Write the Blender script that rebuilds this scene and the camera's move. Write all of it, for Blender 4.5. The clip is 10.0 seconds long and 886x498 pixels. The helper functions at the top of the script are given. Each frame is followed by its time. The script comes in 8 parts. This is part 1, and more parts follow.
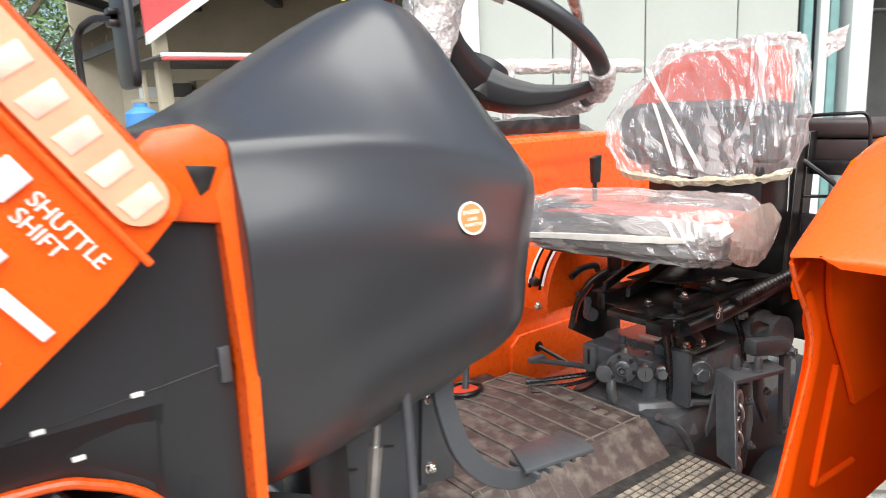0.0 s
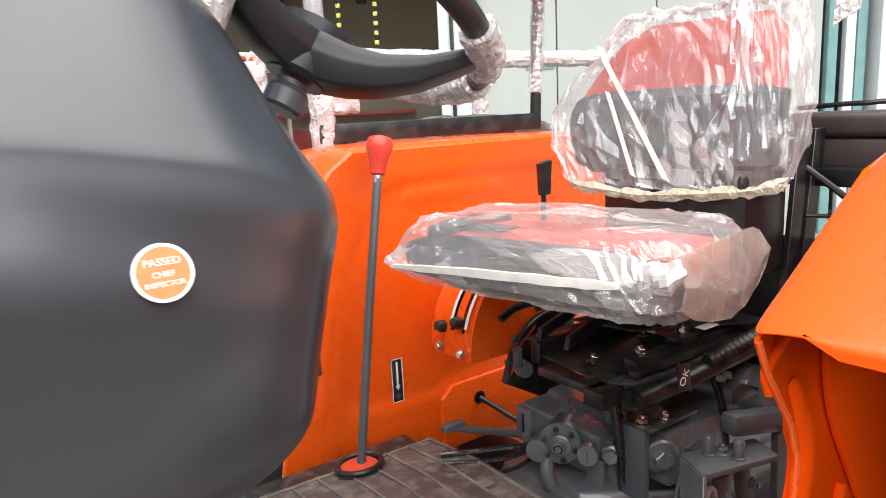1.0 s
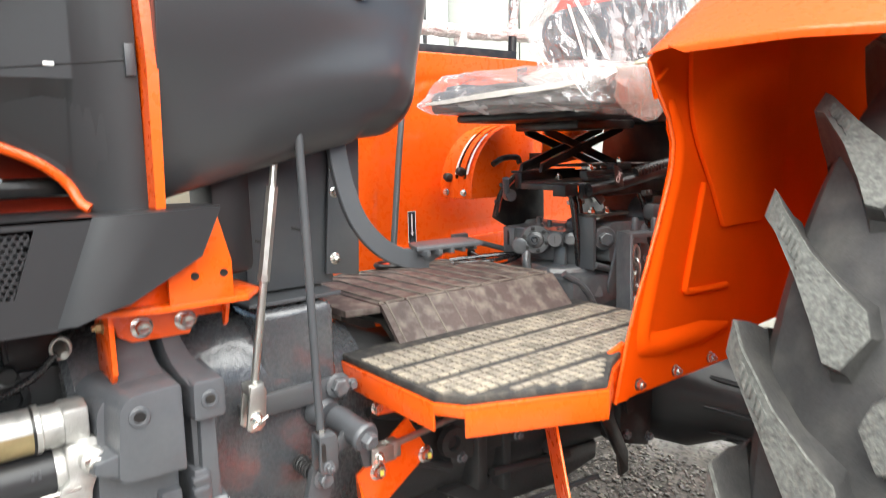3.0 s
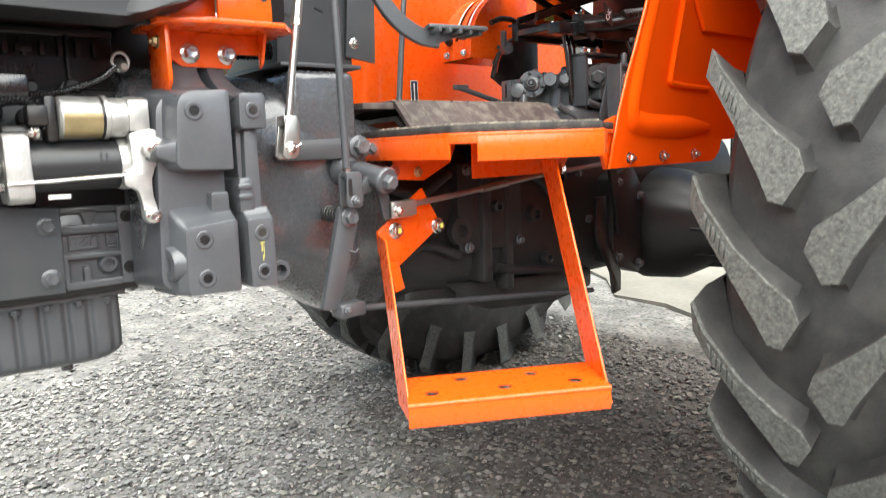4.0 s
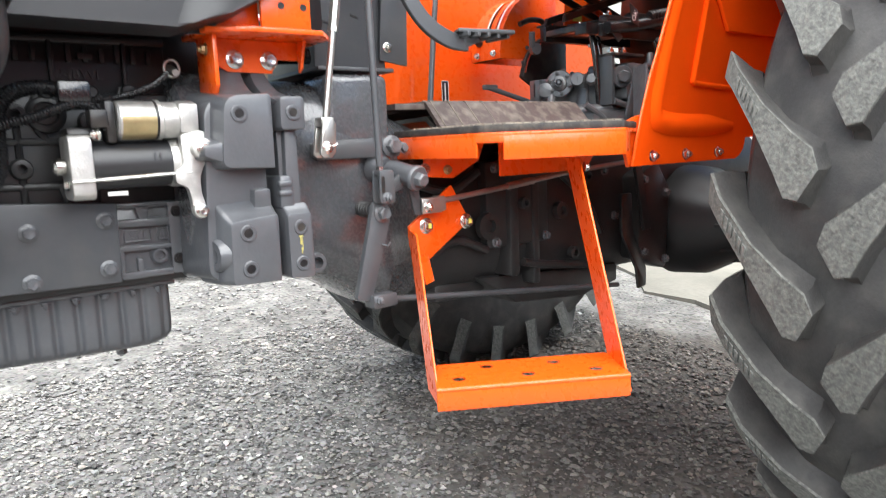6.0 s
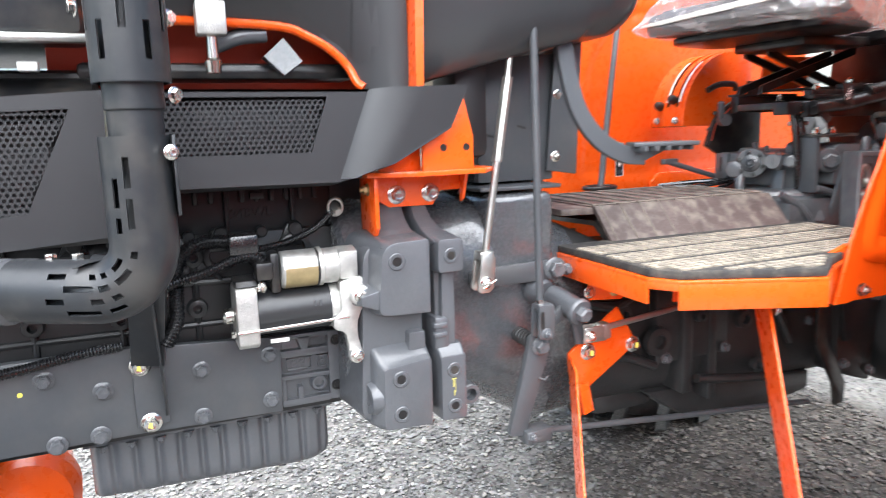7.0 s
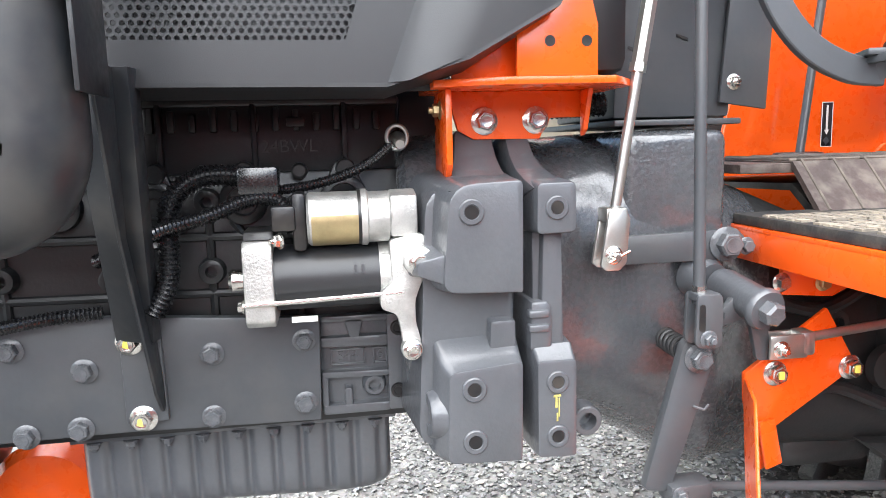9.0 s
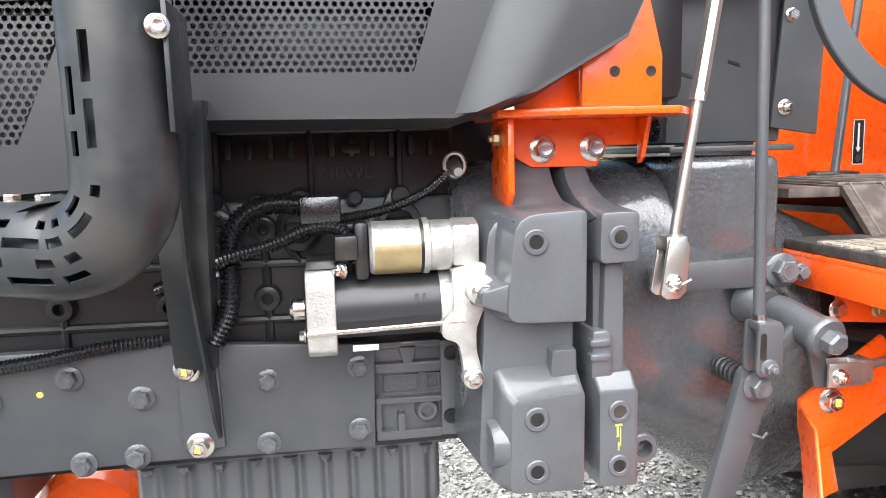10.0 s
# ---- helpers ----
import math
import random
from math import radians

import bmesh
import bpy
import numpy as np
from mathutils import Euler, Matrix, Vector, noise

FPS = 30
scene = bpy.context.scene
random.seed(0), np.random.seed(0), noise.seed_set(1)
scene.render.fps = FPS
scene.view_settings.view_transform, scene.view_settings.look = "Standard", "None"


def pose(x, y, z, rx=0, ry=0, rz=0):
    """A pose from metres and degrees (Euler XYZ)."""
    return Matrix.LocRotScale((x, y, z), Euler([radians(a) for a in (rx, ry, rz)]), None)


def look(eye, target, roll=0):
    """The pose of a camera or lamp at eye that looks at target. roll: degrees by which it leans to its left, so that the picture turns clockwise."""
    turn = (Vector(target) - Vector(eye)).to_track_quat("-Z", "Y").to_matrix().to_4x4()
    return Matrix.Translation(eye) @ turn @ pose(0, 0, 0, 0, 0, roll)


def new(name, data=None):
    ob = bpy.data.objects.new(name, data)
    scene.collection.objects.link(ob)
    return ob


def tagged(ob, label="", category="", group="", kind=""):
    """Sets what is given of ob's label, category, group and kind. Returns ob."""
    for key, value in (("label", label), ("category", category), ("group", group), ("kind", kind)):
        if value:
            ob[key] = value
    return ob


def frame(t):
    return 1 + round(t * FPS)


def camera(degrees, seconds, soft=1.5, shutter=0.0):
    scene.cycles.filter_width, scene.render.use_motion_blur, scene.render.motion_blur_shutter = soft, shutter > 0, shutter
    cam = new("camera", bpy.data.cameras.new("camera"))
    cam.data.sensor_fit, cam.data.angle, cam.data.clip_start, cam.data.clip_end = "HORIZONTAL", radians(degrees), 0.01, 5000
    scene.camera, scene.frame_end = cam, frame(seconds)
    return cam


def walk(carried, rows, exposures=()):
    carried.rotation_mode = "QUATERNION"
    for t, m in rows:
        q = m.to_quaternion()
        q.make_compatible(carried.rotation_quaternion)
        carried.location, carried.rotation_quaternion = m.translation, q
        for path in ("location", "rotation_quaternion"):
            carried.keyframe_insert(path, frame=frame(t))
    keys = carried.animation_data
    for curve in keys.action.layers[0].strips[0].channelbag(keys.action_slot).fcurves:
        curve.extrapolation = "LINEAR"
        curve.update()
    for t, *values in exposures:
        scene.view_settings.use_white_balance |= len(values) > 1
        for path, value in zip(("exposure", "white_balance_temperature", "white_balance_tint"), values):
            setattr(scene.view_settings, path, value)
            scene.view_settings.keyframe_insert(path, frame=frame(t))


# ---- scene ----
cam = camera(65.0, 10.0, soft=0.5, shutter=0.28)
PATH = [
    (0, (-0.198, -0.692, 1.716), (0.975, 0.878, 1.316), -2.8),
    (0.2, (-0.096, -0.718, 1.697), (1.030, 0.885, 1.294), -2.8),
    (0.5, (0.055, -0.620, 1.683), (1.195, 0.971, 1.271), -2.4),
    (0.7, (0.148, -0.597, 1.697), (1.239, 1.028, 1.288), -2.2),
    (1, (0.246, -0.526, 1.677), (1.366, 1.086, 1.294), -2.9),
    (1.3, (0.301, -0.509, 1.651), (1.422, 1.103, 1.274), -2.7),
    (1.5, (0.305, -0.510, 1.633), (1.424, 1.109, 1.276), -2.6),
    (1.7, (0.273, -0.544, 1.613), (1.390, 1.082, 1.286), -2.2),
    (2, (0.166, -0.592, 1.616), (1.296, 1.022, 1.272), -2.3),
    (2.2, (0.059, -0.646, 1.585), (1.200, 0.963, 1.253), -2.3),
    (3.3, (-0.290, -1.000, 1.208), (0.961, 0.533, 0.918), -1.7),
    (3.5, (-0.331, -1.032, 1.116), (0.922, 0.499, 0.825), -1.9),
    (3.8, (-0.358, -1.046, 1.014), (0.876, 0.493, 0.700), -1.8),
    (4, (-0.384, -1.033, 0.934), (0.874, 0.495, 0.647), -2.2),
    (4.5, (-0.404, -1.030, 0.822), (0.850, 0.502, 0.533), -2.4),
    (5, (-0.407, -1.045, 0.788), (0.841, 0.490, 0.495), -2.5),
    (5.2, (-0.408, -1.046, 0.787), (0.839, 0.489, 0.494), -2.6),
    (6.3, (-0.421, -1.112, 1.049), (0.675, 0.535, 0.756), -2.2),
    (6.5, (-0.416, -1.123, 1.134), (0.598, 0.575, 0.834), -2.0),
    (6.8, (-0.393, -1.078, 1.232), (0.510, 0.674, 0.892), -1.4),
    (7, (-0.344, -1.008, 1.200), (0.422, 0.809, 0.865), -1.8),
    (7.3, (-0.289, -0.893, 1.161), (0.336, 0.975, 0.815), -1.4),
    (7.5, (-0.244, -0.839, 1.137), (0.270, 1.070, 0.835), -1.8),
    (8, (-0.176, -0.747, 1.113), (0.211, 1.191, 0.805), -1.6),
    (8.5, (-0.144, -0.712, 1.074), (0.189, 1.241, 0.796), -1.6),
    (9, (-0.143, -0.705, 1.069), (0.172, 1.249, 0.780), -1.6),
    (9.5, (-0.180, -0.702, 1.081), (0.134, 1.252, 0.793), -1.6),
    (10, (-0.204, -0.692, 1.094), (0.102, 1.266, 0.826), -1.6),
]
walk(cam, [(t, look(eye, target, roll)) for t, eye, target, roll in PATH], [(0, 1.0, 6600, 7), (1.0, 0.86, 6600, 8), (2.0, 0.9, 6600, 8), (3.4, 1.52, 6700, 5), (5.2, 1.36, 6700, 5), (6.4, 1.5, 6300, 9), (7.5, 1.72, 6200, 9), (9.0, 1.66, 6300, 9), (10, 1.82, 6500, 9)])

# ---- world, sun and exposure ----
world = bpy.data.worlds.new("sky")
scene.world = world
world.use_nodes = True
wn = world.node_tree.nodes
sky = wn.new("ShaderNodeTexSky")
sky.sky_type = 'NISHITA'
sky.sun_disc = False
sky.sun_elevation, sky.sun_rotation = radians(61), radians(207)
sky.air_density, sky.dust_density, sky.ozone_density = 1.0, 1.2, 1.0
world.node_tree.links.new(sky.outputs[0], wn["Background"].inputs[0])
wn["Background"].inputs[1].default_value = 0.08
sun = new("sun", bpy.data.lights.new("sun", 'SUN'))
sun.data.energy, sun.data.angle, sun.data.color = 4.8, radians(100), (1.0, 0.985, 0.96)
sun.matrix_world = look((-1.1, -3.0, 6.6), (0.2, 0.2, 0.6))


# ---- materials ----
def material(name, colour, rough=0.5, metal=0.0, vary=0.12, vary_scale=6.0, grain=0.0, grain_scale=220.0,
             coat=0.0, dust=0.0, dust_colour=(0.30, 0.26, 0.21), rough_vary=0.12, lumps=0.0, gloss=0.5):
    """A surface with large stains, fine grain in colour and relief, and dust where asked."""
    m = bpy.data.materials.new(name)
    m.use_nodes = True
    n, k = m.node_tree.nodes, m.node_tree.links
    b = n["Principled BSDF"]
    tc = n.new("ShaderNodeTexCoord")

    def noisy(scale, detail=4.0):
        t = n.new("ShaderNodeTexNoise")
        t.inputs["Scale"].default_value, t.inputs["Detail"].default_value = scale, detail
        k.new(tc.outputs["Object"], t.inputs["Vector"])
        return t.outputs["Fac"]

    def blend(fac, a, c):
        x = n.new("ShaderNodeMix")
        x.data_type = 'RGBA'
        for s, v in (("A", a), ("B", c)):
            sock = [i for i in x.inputs if i.name == s and i.type == 'RGBA'][0]
            if isinstance(v, tuple):
                sock.default_value = (*v, 1)
            else:
                k.new(v, sock)
        if isinstance(fac, float):
            x.inputs[0].default_value = fac
        else:
            k.new(fac, x.inputs[0])
        return [o for o in x.outputs if o.type == 'RGBA'][0]

    def ramp(src, lo, hi, to=1.0):
        r = n.new("ShaderNodeMapRange")
        r.inputs["From Min"].default_value, r.inputs["From Max"].default_value = lo, hi
        r.inputs["To Max"].default_value = to
        k.new(src, r.inputs["Value"])
        return r.outputs[0]

    big, fine = noisy(vary_scale), noisy(vary_scale * 17, 6.0)
    lo = tuple(c * (1 - vary) for c in colour)
    hi = tuple(min(1, c * (1 + vary)) for c in colour)
    col = blend(ramp(big, 0.3, 0.7), lo, hi)
    col = blend(ramp(fine, 0.35, 0.75, 0.5 * min(1.0, vary * 3)), col, tuple(c * 0.7 for c in colour))
    if dust:
        col = blend(ramp(noisy(vary_scale * 2.3, 8.0), 0.45, 0.72, dust), col, dust_colour)
    k.new(col, b.inputs["Base Color"])
    r = n.new("ShaderNodeMapRange")
    r.inputs["To Min"].default_value, r.inputs["To Max"].default_value = max(0.02, rough - rough_vary), min(1, rough + rough_vary)
    k.new(fine, r.inputs["Value"])
    k.new(r.outputs[0], b.inputs["Roughness"])
    b.inputs["Metallic"].default_value = metal
    b.inputs["Coat Weight"].default_value = coat
    b.inputs["Coat Roughness"].default_value = 0.12
    b.inputs["Specular IOR Level"].default_value = gloss
    if grain or lumps:
        bp = n.new("ShaderNodeBump")
        bp.inputs["Distance"].default_value = 0.002
        bp.inputs["Strength"].default_value = max(grain, 0.01)
        k.new(noisy(grain_scale, 3.0), bp.inputs["Height"])
        if lumps:
            b2 = n.new("ShaderNodeBump")
            b2.inputs["Distance"].default_value = 0.01
            b2.inputs["Strength"].default_value = lumps
            k.new(noisy(14.0, 2.0), b2.inputs["Height"])
            k.new(b2.outputs[0], bp.inputs["Normal"])
        k.new(bp.outputs[0], b.inputs["Normal"])
        if coat:
            k.new((b2 if lumps else bp).outputs[0], b.inputs["Coat Normal"])
    return m


ORANGE = material("orange_paint", (0.85, 0.098, 0.006), 0.28, vary=0.04, vary_scale=3, grain=0.03, grain_scale=60, gloss=0.45, coat=0.3, rough_vary=0.05, lumps=0.03)
# same orange paint, redder for the shade below the fender top, without sheen
ORANGEDULL = material("shaded_orange_fender_inside", (0.88, 0.082, 0.004), 0.34, vary=0.05, vary_scale=8, grain=0.04, gloss=0.0, dust=0.0, dust_colour=(0.45, 0.16, 0.06))
CAST = material("grey_painted_casting", (0.074, 0.078, 0.086), 0.38, vary=0.14, vary_scale=9, grain=0.20, grain_scale=220, coat=0.6, dust=0.08, dust_colour=(0.16, 0.155, 0.15), lumps=0.05, gloss=0.5)
ROUGHCAST = material("rough_grey_casting", (0.066, 0.069, 0.075), 0.27, vary=0.16, vary_scale=9, grain=0.60, grain_scale=150, coat=1.0, dust=0.08, dust_colour=(0.16, 0.155, 0.15), lumps=0.2, gloss=0.6)
DUSTCAST = material("dusty_grey_casting", (0.080, 0.084, 0.090), 0.36, vary=0.20, vary_scale=12, grain=0.30, grain_scale=240, coat=0.6, dust=0.3, dust_colour=(0.20, 0.198, 0.19), lumps=0.15, gloss=0.5)
GREY = material("grey_painted_plate", (0.062, 0.066, 0.072), 0.38, vary=0.10, vary_scale=7, grain=0.06, grain_scale=180, dust=0.06)
# the grey casting again, darkened to paint in the shade under the platform
SHADECAST = material("shaded_grey_casting", (0.024, 0.0235, 0.024), 0.42, vary=0.35, vary_scale=9, grain=0.14, grain_scale=230, lumps=0.1, coat=0.1, gloss=0.4, dust=0.08, dust_colour=(0.10, 0.09, 0.08))
DARKCAST = material("dark_engine_casting", (0.015, 0.0155, 0.0165), 0.38, vary=0.15, vary_scale=12, grain=0.10, grain_scale=230, lumps=0.05, coat=0.1, gloss=0.45)
PLASTIC = material("black_moulded_plastic", (0.022, 0.0225, 0.0245), 0.38, vary=0.08, vary_scale=4, grain=0.06, grain_scale=700, rough_vary=0.04, gloss=0.55)
COWLBLACK = material("satin_black_cowl_plastic", (0.030, 0.031, 0.034), 0.36, vary=0.08, vary_scale=4, grain=0.05, grain_scale=700, rough_vary=0.04, gloss=0.62, coat=0.3)
COWLBLACK.node_tree.nodes["Principled BSDF"].inputs["IOR"].default_value = 1.52
GUARD = material("dark_heat_guard_paint", (0.017, 0.019, 0.022), 0.38, vary=0.15, vary_scale=8, grain=0.08, grain_scale=150, dust=0.1)
DUSTYELLOW = material("yellow_marking_chalk", (0.36, 0.32, 0.10), 0.8, vary=0.4, vary_scale=90, grain=0.3)
BLACKPLATE = material("worn_black_plate", (0.018, 0.0175, 0.017), 0.38, vary=0.3, vary_scale=14, grain=0.1, dust=0.25)
BLACK = material("black_painted_steel", (0.008, 0.008, 0.009), 0.35, vary=0.2, vary_scale=10, grain=0.05, dust=0.12)
HOSE = material("black_corrugated_hose", (0.008, 0.008, 0.009), 0.26, vary=0.2, vary_scale=20, gloss=0.8, coat=0.3)
RUBBER = material("tyre_rubber", (0.040, 0.039, 0.038), 0.60, vary=0.25, vary_scale=9, grain=0.30, grain_scale=320, dust=0.35, dust_colour=(0.12, 0.115, 0.10), lumps=0.05)
LUGTOP = material("scuffed_lug_rubber", (0.098, 0.100, 0.092), 0.74, vary=0.42, vary_scale=80, grain=0.9, grain_scale=220, dust=0.55, dust_colour=(0.22, 0.22, 0.195), lumps=0.25)
ZINC = material("zinc_plated_steel", (0.66, 0.64, 0.60), 0.24, 1.0, vary=0.15, vary_scale=60, grain=0.03)
GREYBOLT = material("grey_painted_bolt", (0.085, 0.090, 0.098), 0.26, vary=0.2, vary_scale=60, grain=0.2, dust=0.1, coat=0.3)
ALU = material("cast_aluminium", (0.58, 0.575, 0.55), 0.44, 0.85, vary=0.2, vary_scale=50, grain=0.4, grain_scale=350)
GOLD = material("yellow_passivated_steel", (0.52, 0.42, 0.23), 0.40, 0.9, vary=0.15, vary_scale=50)
STEELROD = material("dull_zinc_rod", (0.50, 0.50, 0.47), 0.34, 0.9, vary=0.15, vary_scale=30, grain=0.05)
MATRIB = material("dusty_mat_rib", (0.15, 0.125, 0.105), 0.8, vary=0.4, vary_scale=16, grain=0.4, grain_scale=140, dust=0.6, dust_colour=(0.26, 0.22, 0.18))
MATRUB = material("brown_rubber_mat", (0.082, 0.058, 0.052), 0.6, vary=0.25, vary_scale=14, grain=0.3, grain_scale=150, dust=0.7, dust_colour=(0.25, 0.215, 0.18))
DIRTMAT = material("dusty_rubber_mat", (0.24, 0.21, 0.17), 0.9, vary=0.35, vary_scale=22, grain=0.6, grain_scale=140, dust=0.9, dust_colour=(0.42, 0.36, 0.27))
VINYL = material("dark_grey_seat_vinyl", (0.035, 0.036, 0.040), 0.5, vary=0.12, vary_scale=10, grain=0.15, grain_scale=400)
SEATRED = material("orange_red_seat_shell", (0.55, 0.055, 0.022), 0.45, vary=0.08, vary_scale=6)
KNOBRED = material("red_plastic", (0.62, 0.045, 0.022), 0.35, vary=0.06, vary_scale=30)
STICKER = material("orange_sticker", (0.80, 0.20, 0.06), 0.35, vary=0.08, vary_scale=60)
WHITE = material("white_print", (0.80, 0.79, 0.76), 0.5, vary=0.04, vary_scale=40)
BANDPINK = material("pale_orange_decal", (0.80, 0.36, 0.22), 0.4, vary=0.1, vary_scale=20)
PAINTDOT = material("yellow_paint_mark", (0.75, 0.66, 0.12), 0.5, vary=0.1, vary_scale=90)
WALL = material("cream_wall_panel", (0.40, 0.415, 0.38), 0.6, vary=0.05, vary_scale=1.2, grain=0.02)
WHITEPAINT = material("white_paint", (0.60, 0.62, 0.60), 0.5, vary=0.04, vary_scale=2)
TEAL = material("teal_painted_steel", (0.16, 0.30, 0.29), 0.45, vary=0.12, vary_scale=6)
TAN = material("tan_plaster", (0.45, 0.39, 0.29), 0.8, vary=0.1, vary_scale=1.5)
DARKROOM = material("dark_corrugated_sheet", (0.10, 0.095, 0.09), 0.7, vary=0.2, vary_scale=2)
REDPAINT = material("faded_red_paint", (0.50, 0.06, 0.06), 0.45, vary=0.12, vary_scale=3)
REDSHEET = material("dull_red_sheet_metal", (0.42, 0.055, 0.045), 0.5, vary=0.12, vary_scale=2, dust=0.2)
LEAF = material("tree_leaf", (0.11, 0.18, 0.06), 0.6, vary=0.4, vary_scale=3)
BARK = material("tree_bark", (0.12, 0.09, 0.06), 0.9, vary=0.2, vary_scale=6, grain=0.6, grain_scale=60)


def film(name, tint, milk, rough, scale, stretch, strength, shine):
    """Thin creased plastic film: clear with a milky share, sharp folds drawn out along one way and whiter patches that
    paint in highlights.
    """
    m = bpy.data.materials.new(name)
    m.use_nodes = True
    n, k = m.node_tree.nodes, m.node_tree.links
    b = n["Principled BSDF"]
    tc = n.new("ShaderNodeTexCoord")
    mp = n.new("ShaderNodeMapping")
    mp.inputs["Scale"].default_value = stretch
    mp.inputs["Rotation"].default_value = (0.35, 0.0, 0.15)
    k.new(tc.outputs["Object"], mp.inputs["Vector"])

    def calc(op, a, c):
        x = n.new("ShaderNodeMath")
        x.operation = op
        for i, v in enumerate((a, c)):
            if isinstance(v, (int, float)):
                x.inputs[i].default_value = v
            else:
                k.new(v, x.inputs[i])
        return x.outputs[0]

    def field(s, detail, bend):
        t = n.new("ShaderNodeTexNoise")
        t.inputs["Scale"].default_value, t.inputs["Detail"].default_value, t.inputs["Distortion"].default_value = s, detail, bend
        k.new(mp.outputs[0], t.inputs["Vector"])
        return t.outputs["Fac"]

    def span(src, lo, hi, a=0.0, c=1.0):
        r = n.new("ShaderNodeMapRange")
        for key, v in (("From Min", lo), ("From Max", hi), ("To Min", a), ("To Max", c)):
            r.inputs[key].default_value = v
        k.new(src, r.inputs["Value"])
        return r.outputs[0]

    ridge = lambda f, w: span(calc('ABSOLUTE', calc('SUBTRACT', f, 0.5), 0.0), 0.0, w, 1.0, 0.0)
    wide, fine, patch = field(scale, 2.0, 0.6), field(scale * 2.7, 3.0, 0.8), field(scale * 0.8, 4.0, 1.2)
    folds = calc('MAXIMUM', ridge(wide, 0.022), calc('MULTIPLY', ridge(fine, 0.03), 0.7))
    # highlights of the crumpled facets, painted as more opaque patches
    bright = span(patch, 0.55, 0.60)
    alpha = calc('MINIMUM', calc('ADD', calc('ADD', calc('MULTIPLY', folds, 0.12), calc('MULTIPLY', bright, shine)), milk), 0.96)
    height = calc('ADD', calc('ADD', wide, calc('MULTIPLY', fine, 0.5)), calc('MULTIPLY', folds, 0.12))
    bp = n.new("ShaderNodeBump")
    bp.inputs["Strength"].default_value, bp.inputs["Distance"].default_value = strength, 0.03
    k.new(height, bp.inputs["Height"])
    k.new(bp.outputs[0], b.inputs["Normal"])
    b.inputs["Base Color"].default_value = (*tint, 1)
    b.inputs["Roughness"].default_value = rough
    b.inputs["Specular IOR Level"].default_value = 1.0
    tr = n.new("ShaderNodeBsdfTransparent")
    mix = n.new("ShaderNodeMixShader")
    k.new(alpha, mix.inputs[0])
    k.new(tr.outputs[0], mix.inputs[1])
    k.new(b.outputs[0], mix.inputs[2])
    gl = n.new("ShaderNodeBsdfGlossy")
    gl.inputs["Roughness"].default_value = rough
    k.new(bp.outputs[0], gl.inputs["Normal"])
    top = n.new("ShaderNodeMixShader")
    top.inputs[0].default_value = 0.09
    k.new(mix.outputs[0], top.inputs[1])
    k.new(gl.outputs[0], top.inputs[2])
    k.new(top.outputs[0], n["Material Output"].inputs[0])
    return m


FILM = film("creased_clear_film", (0.76, 0.72, 0.71), 0.18, 0.13, 20.0, (1.0, 1.0, 0.34), 0.25, 0.34)
SEATFILM = film("creased_seat_film", (0.70, 0.64, 0.62), 0.27, 0.14, 13.0, (1.0, 0.34, 1.0), 0.25, 0.34)
CLING = film("milky_wrapping_film", (0.92, 0.86, 0.83), 0.66, 0.22, 34.0, (1.0, 1.0, 1.0), 0.8, 0.3)
HEM = film("cream_gathered_film", (0.88, 0.80, 0.58), 0.62, 0.22, 34.0, (1.0, 1.0, 1.0), 0.8, 0.3)
DRAPE = film("beige_translucent_film", (0.60, 0.47, 0.40), 0.30, 0.24, 7.0, (1.0, 1.0, 0.6), 0.3, 0.2)
TAPE = material("milky_film_fold", (0.82, 0.76, 0.70), 0.3, vary=0.12, vary_scale=40, grain=0.1, grain_scale=90)


# ---- mesh helpers ----
def mesh_of(bm, name, smooth=35):
    bmesh.ops.recalc_face_normals(bm, faces=bm.faces)
    me = bpy.data.meshes.new(name)
    bm.to_mesh(me)
    bm.free()
    if smooth:
        me.polygons.foreach_set("use_smooth", [True] * len(me.polygons))
        me.set_sharp_from_angle(angle=radians(smooth))
    return me


def part(name, bm, mat, parent, label="", smooth=35):
    """One mesh object under a thing or under a part."""
    ob = new(name, mesh_of(bm, name, smooth))
    ob.data.materials.append(mat)
    ob.parent = parent
    if label:
        ob["label"] = label
    return ob


def thing(name, label, category, group="", kind="", at=(0, 0, 0)):
    ob = new(name)
    ob.empty_display_size = 0.1
    ob.location = at
    return tagged(ob, label, category, group, kind)


def solid(name, bm, mat, label, category, kind="", group="", smooth=35):
    ob = new(name, mesh_of(bm, name, smooth))
    ob.data.materials.append(mat)
    return tagged(ob, label, category, group, kind)


def bevelled(bm, width, edges=None, segments=2):
    if width > 0:
        bmesh.ops.bevel(bm, geom=list(edges or bm.edges), offset=width, segments=segments, affect='EDGES', profile=0.5, clamp_overlap=True)
    return bm


def box(lo, hi, bevel=0.002, bm=None):
    b = bmesh.new()
    bmesh.ops.create_cube(b, size=1, matrix=Matrix.Translation([(p + q) / 2 for p, q in zip(lo, hi)]) @ Matrix.Diagonal([*[q - p for p, q in zip(lo, hi)], 1]))
    bevelled(b, bevel)
    return join(bm, b)


def join(bm, b):
    """Adds b to bm (or returns b where there is no bm yet)."""
    if bm is None:
        return b
    me = bpy.data.meshes.new("tmp")
    b.to_mesh(me)
    b.free()
    bm.from_mesh(me)
    bpy.data.meshes.remove(me)
    return bm


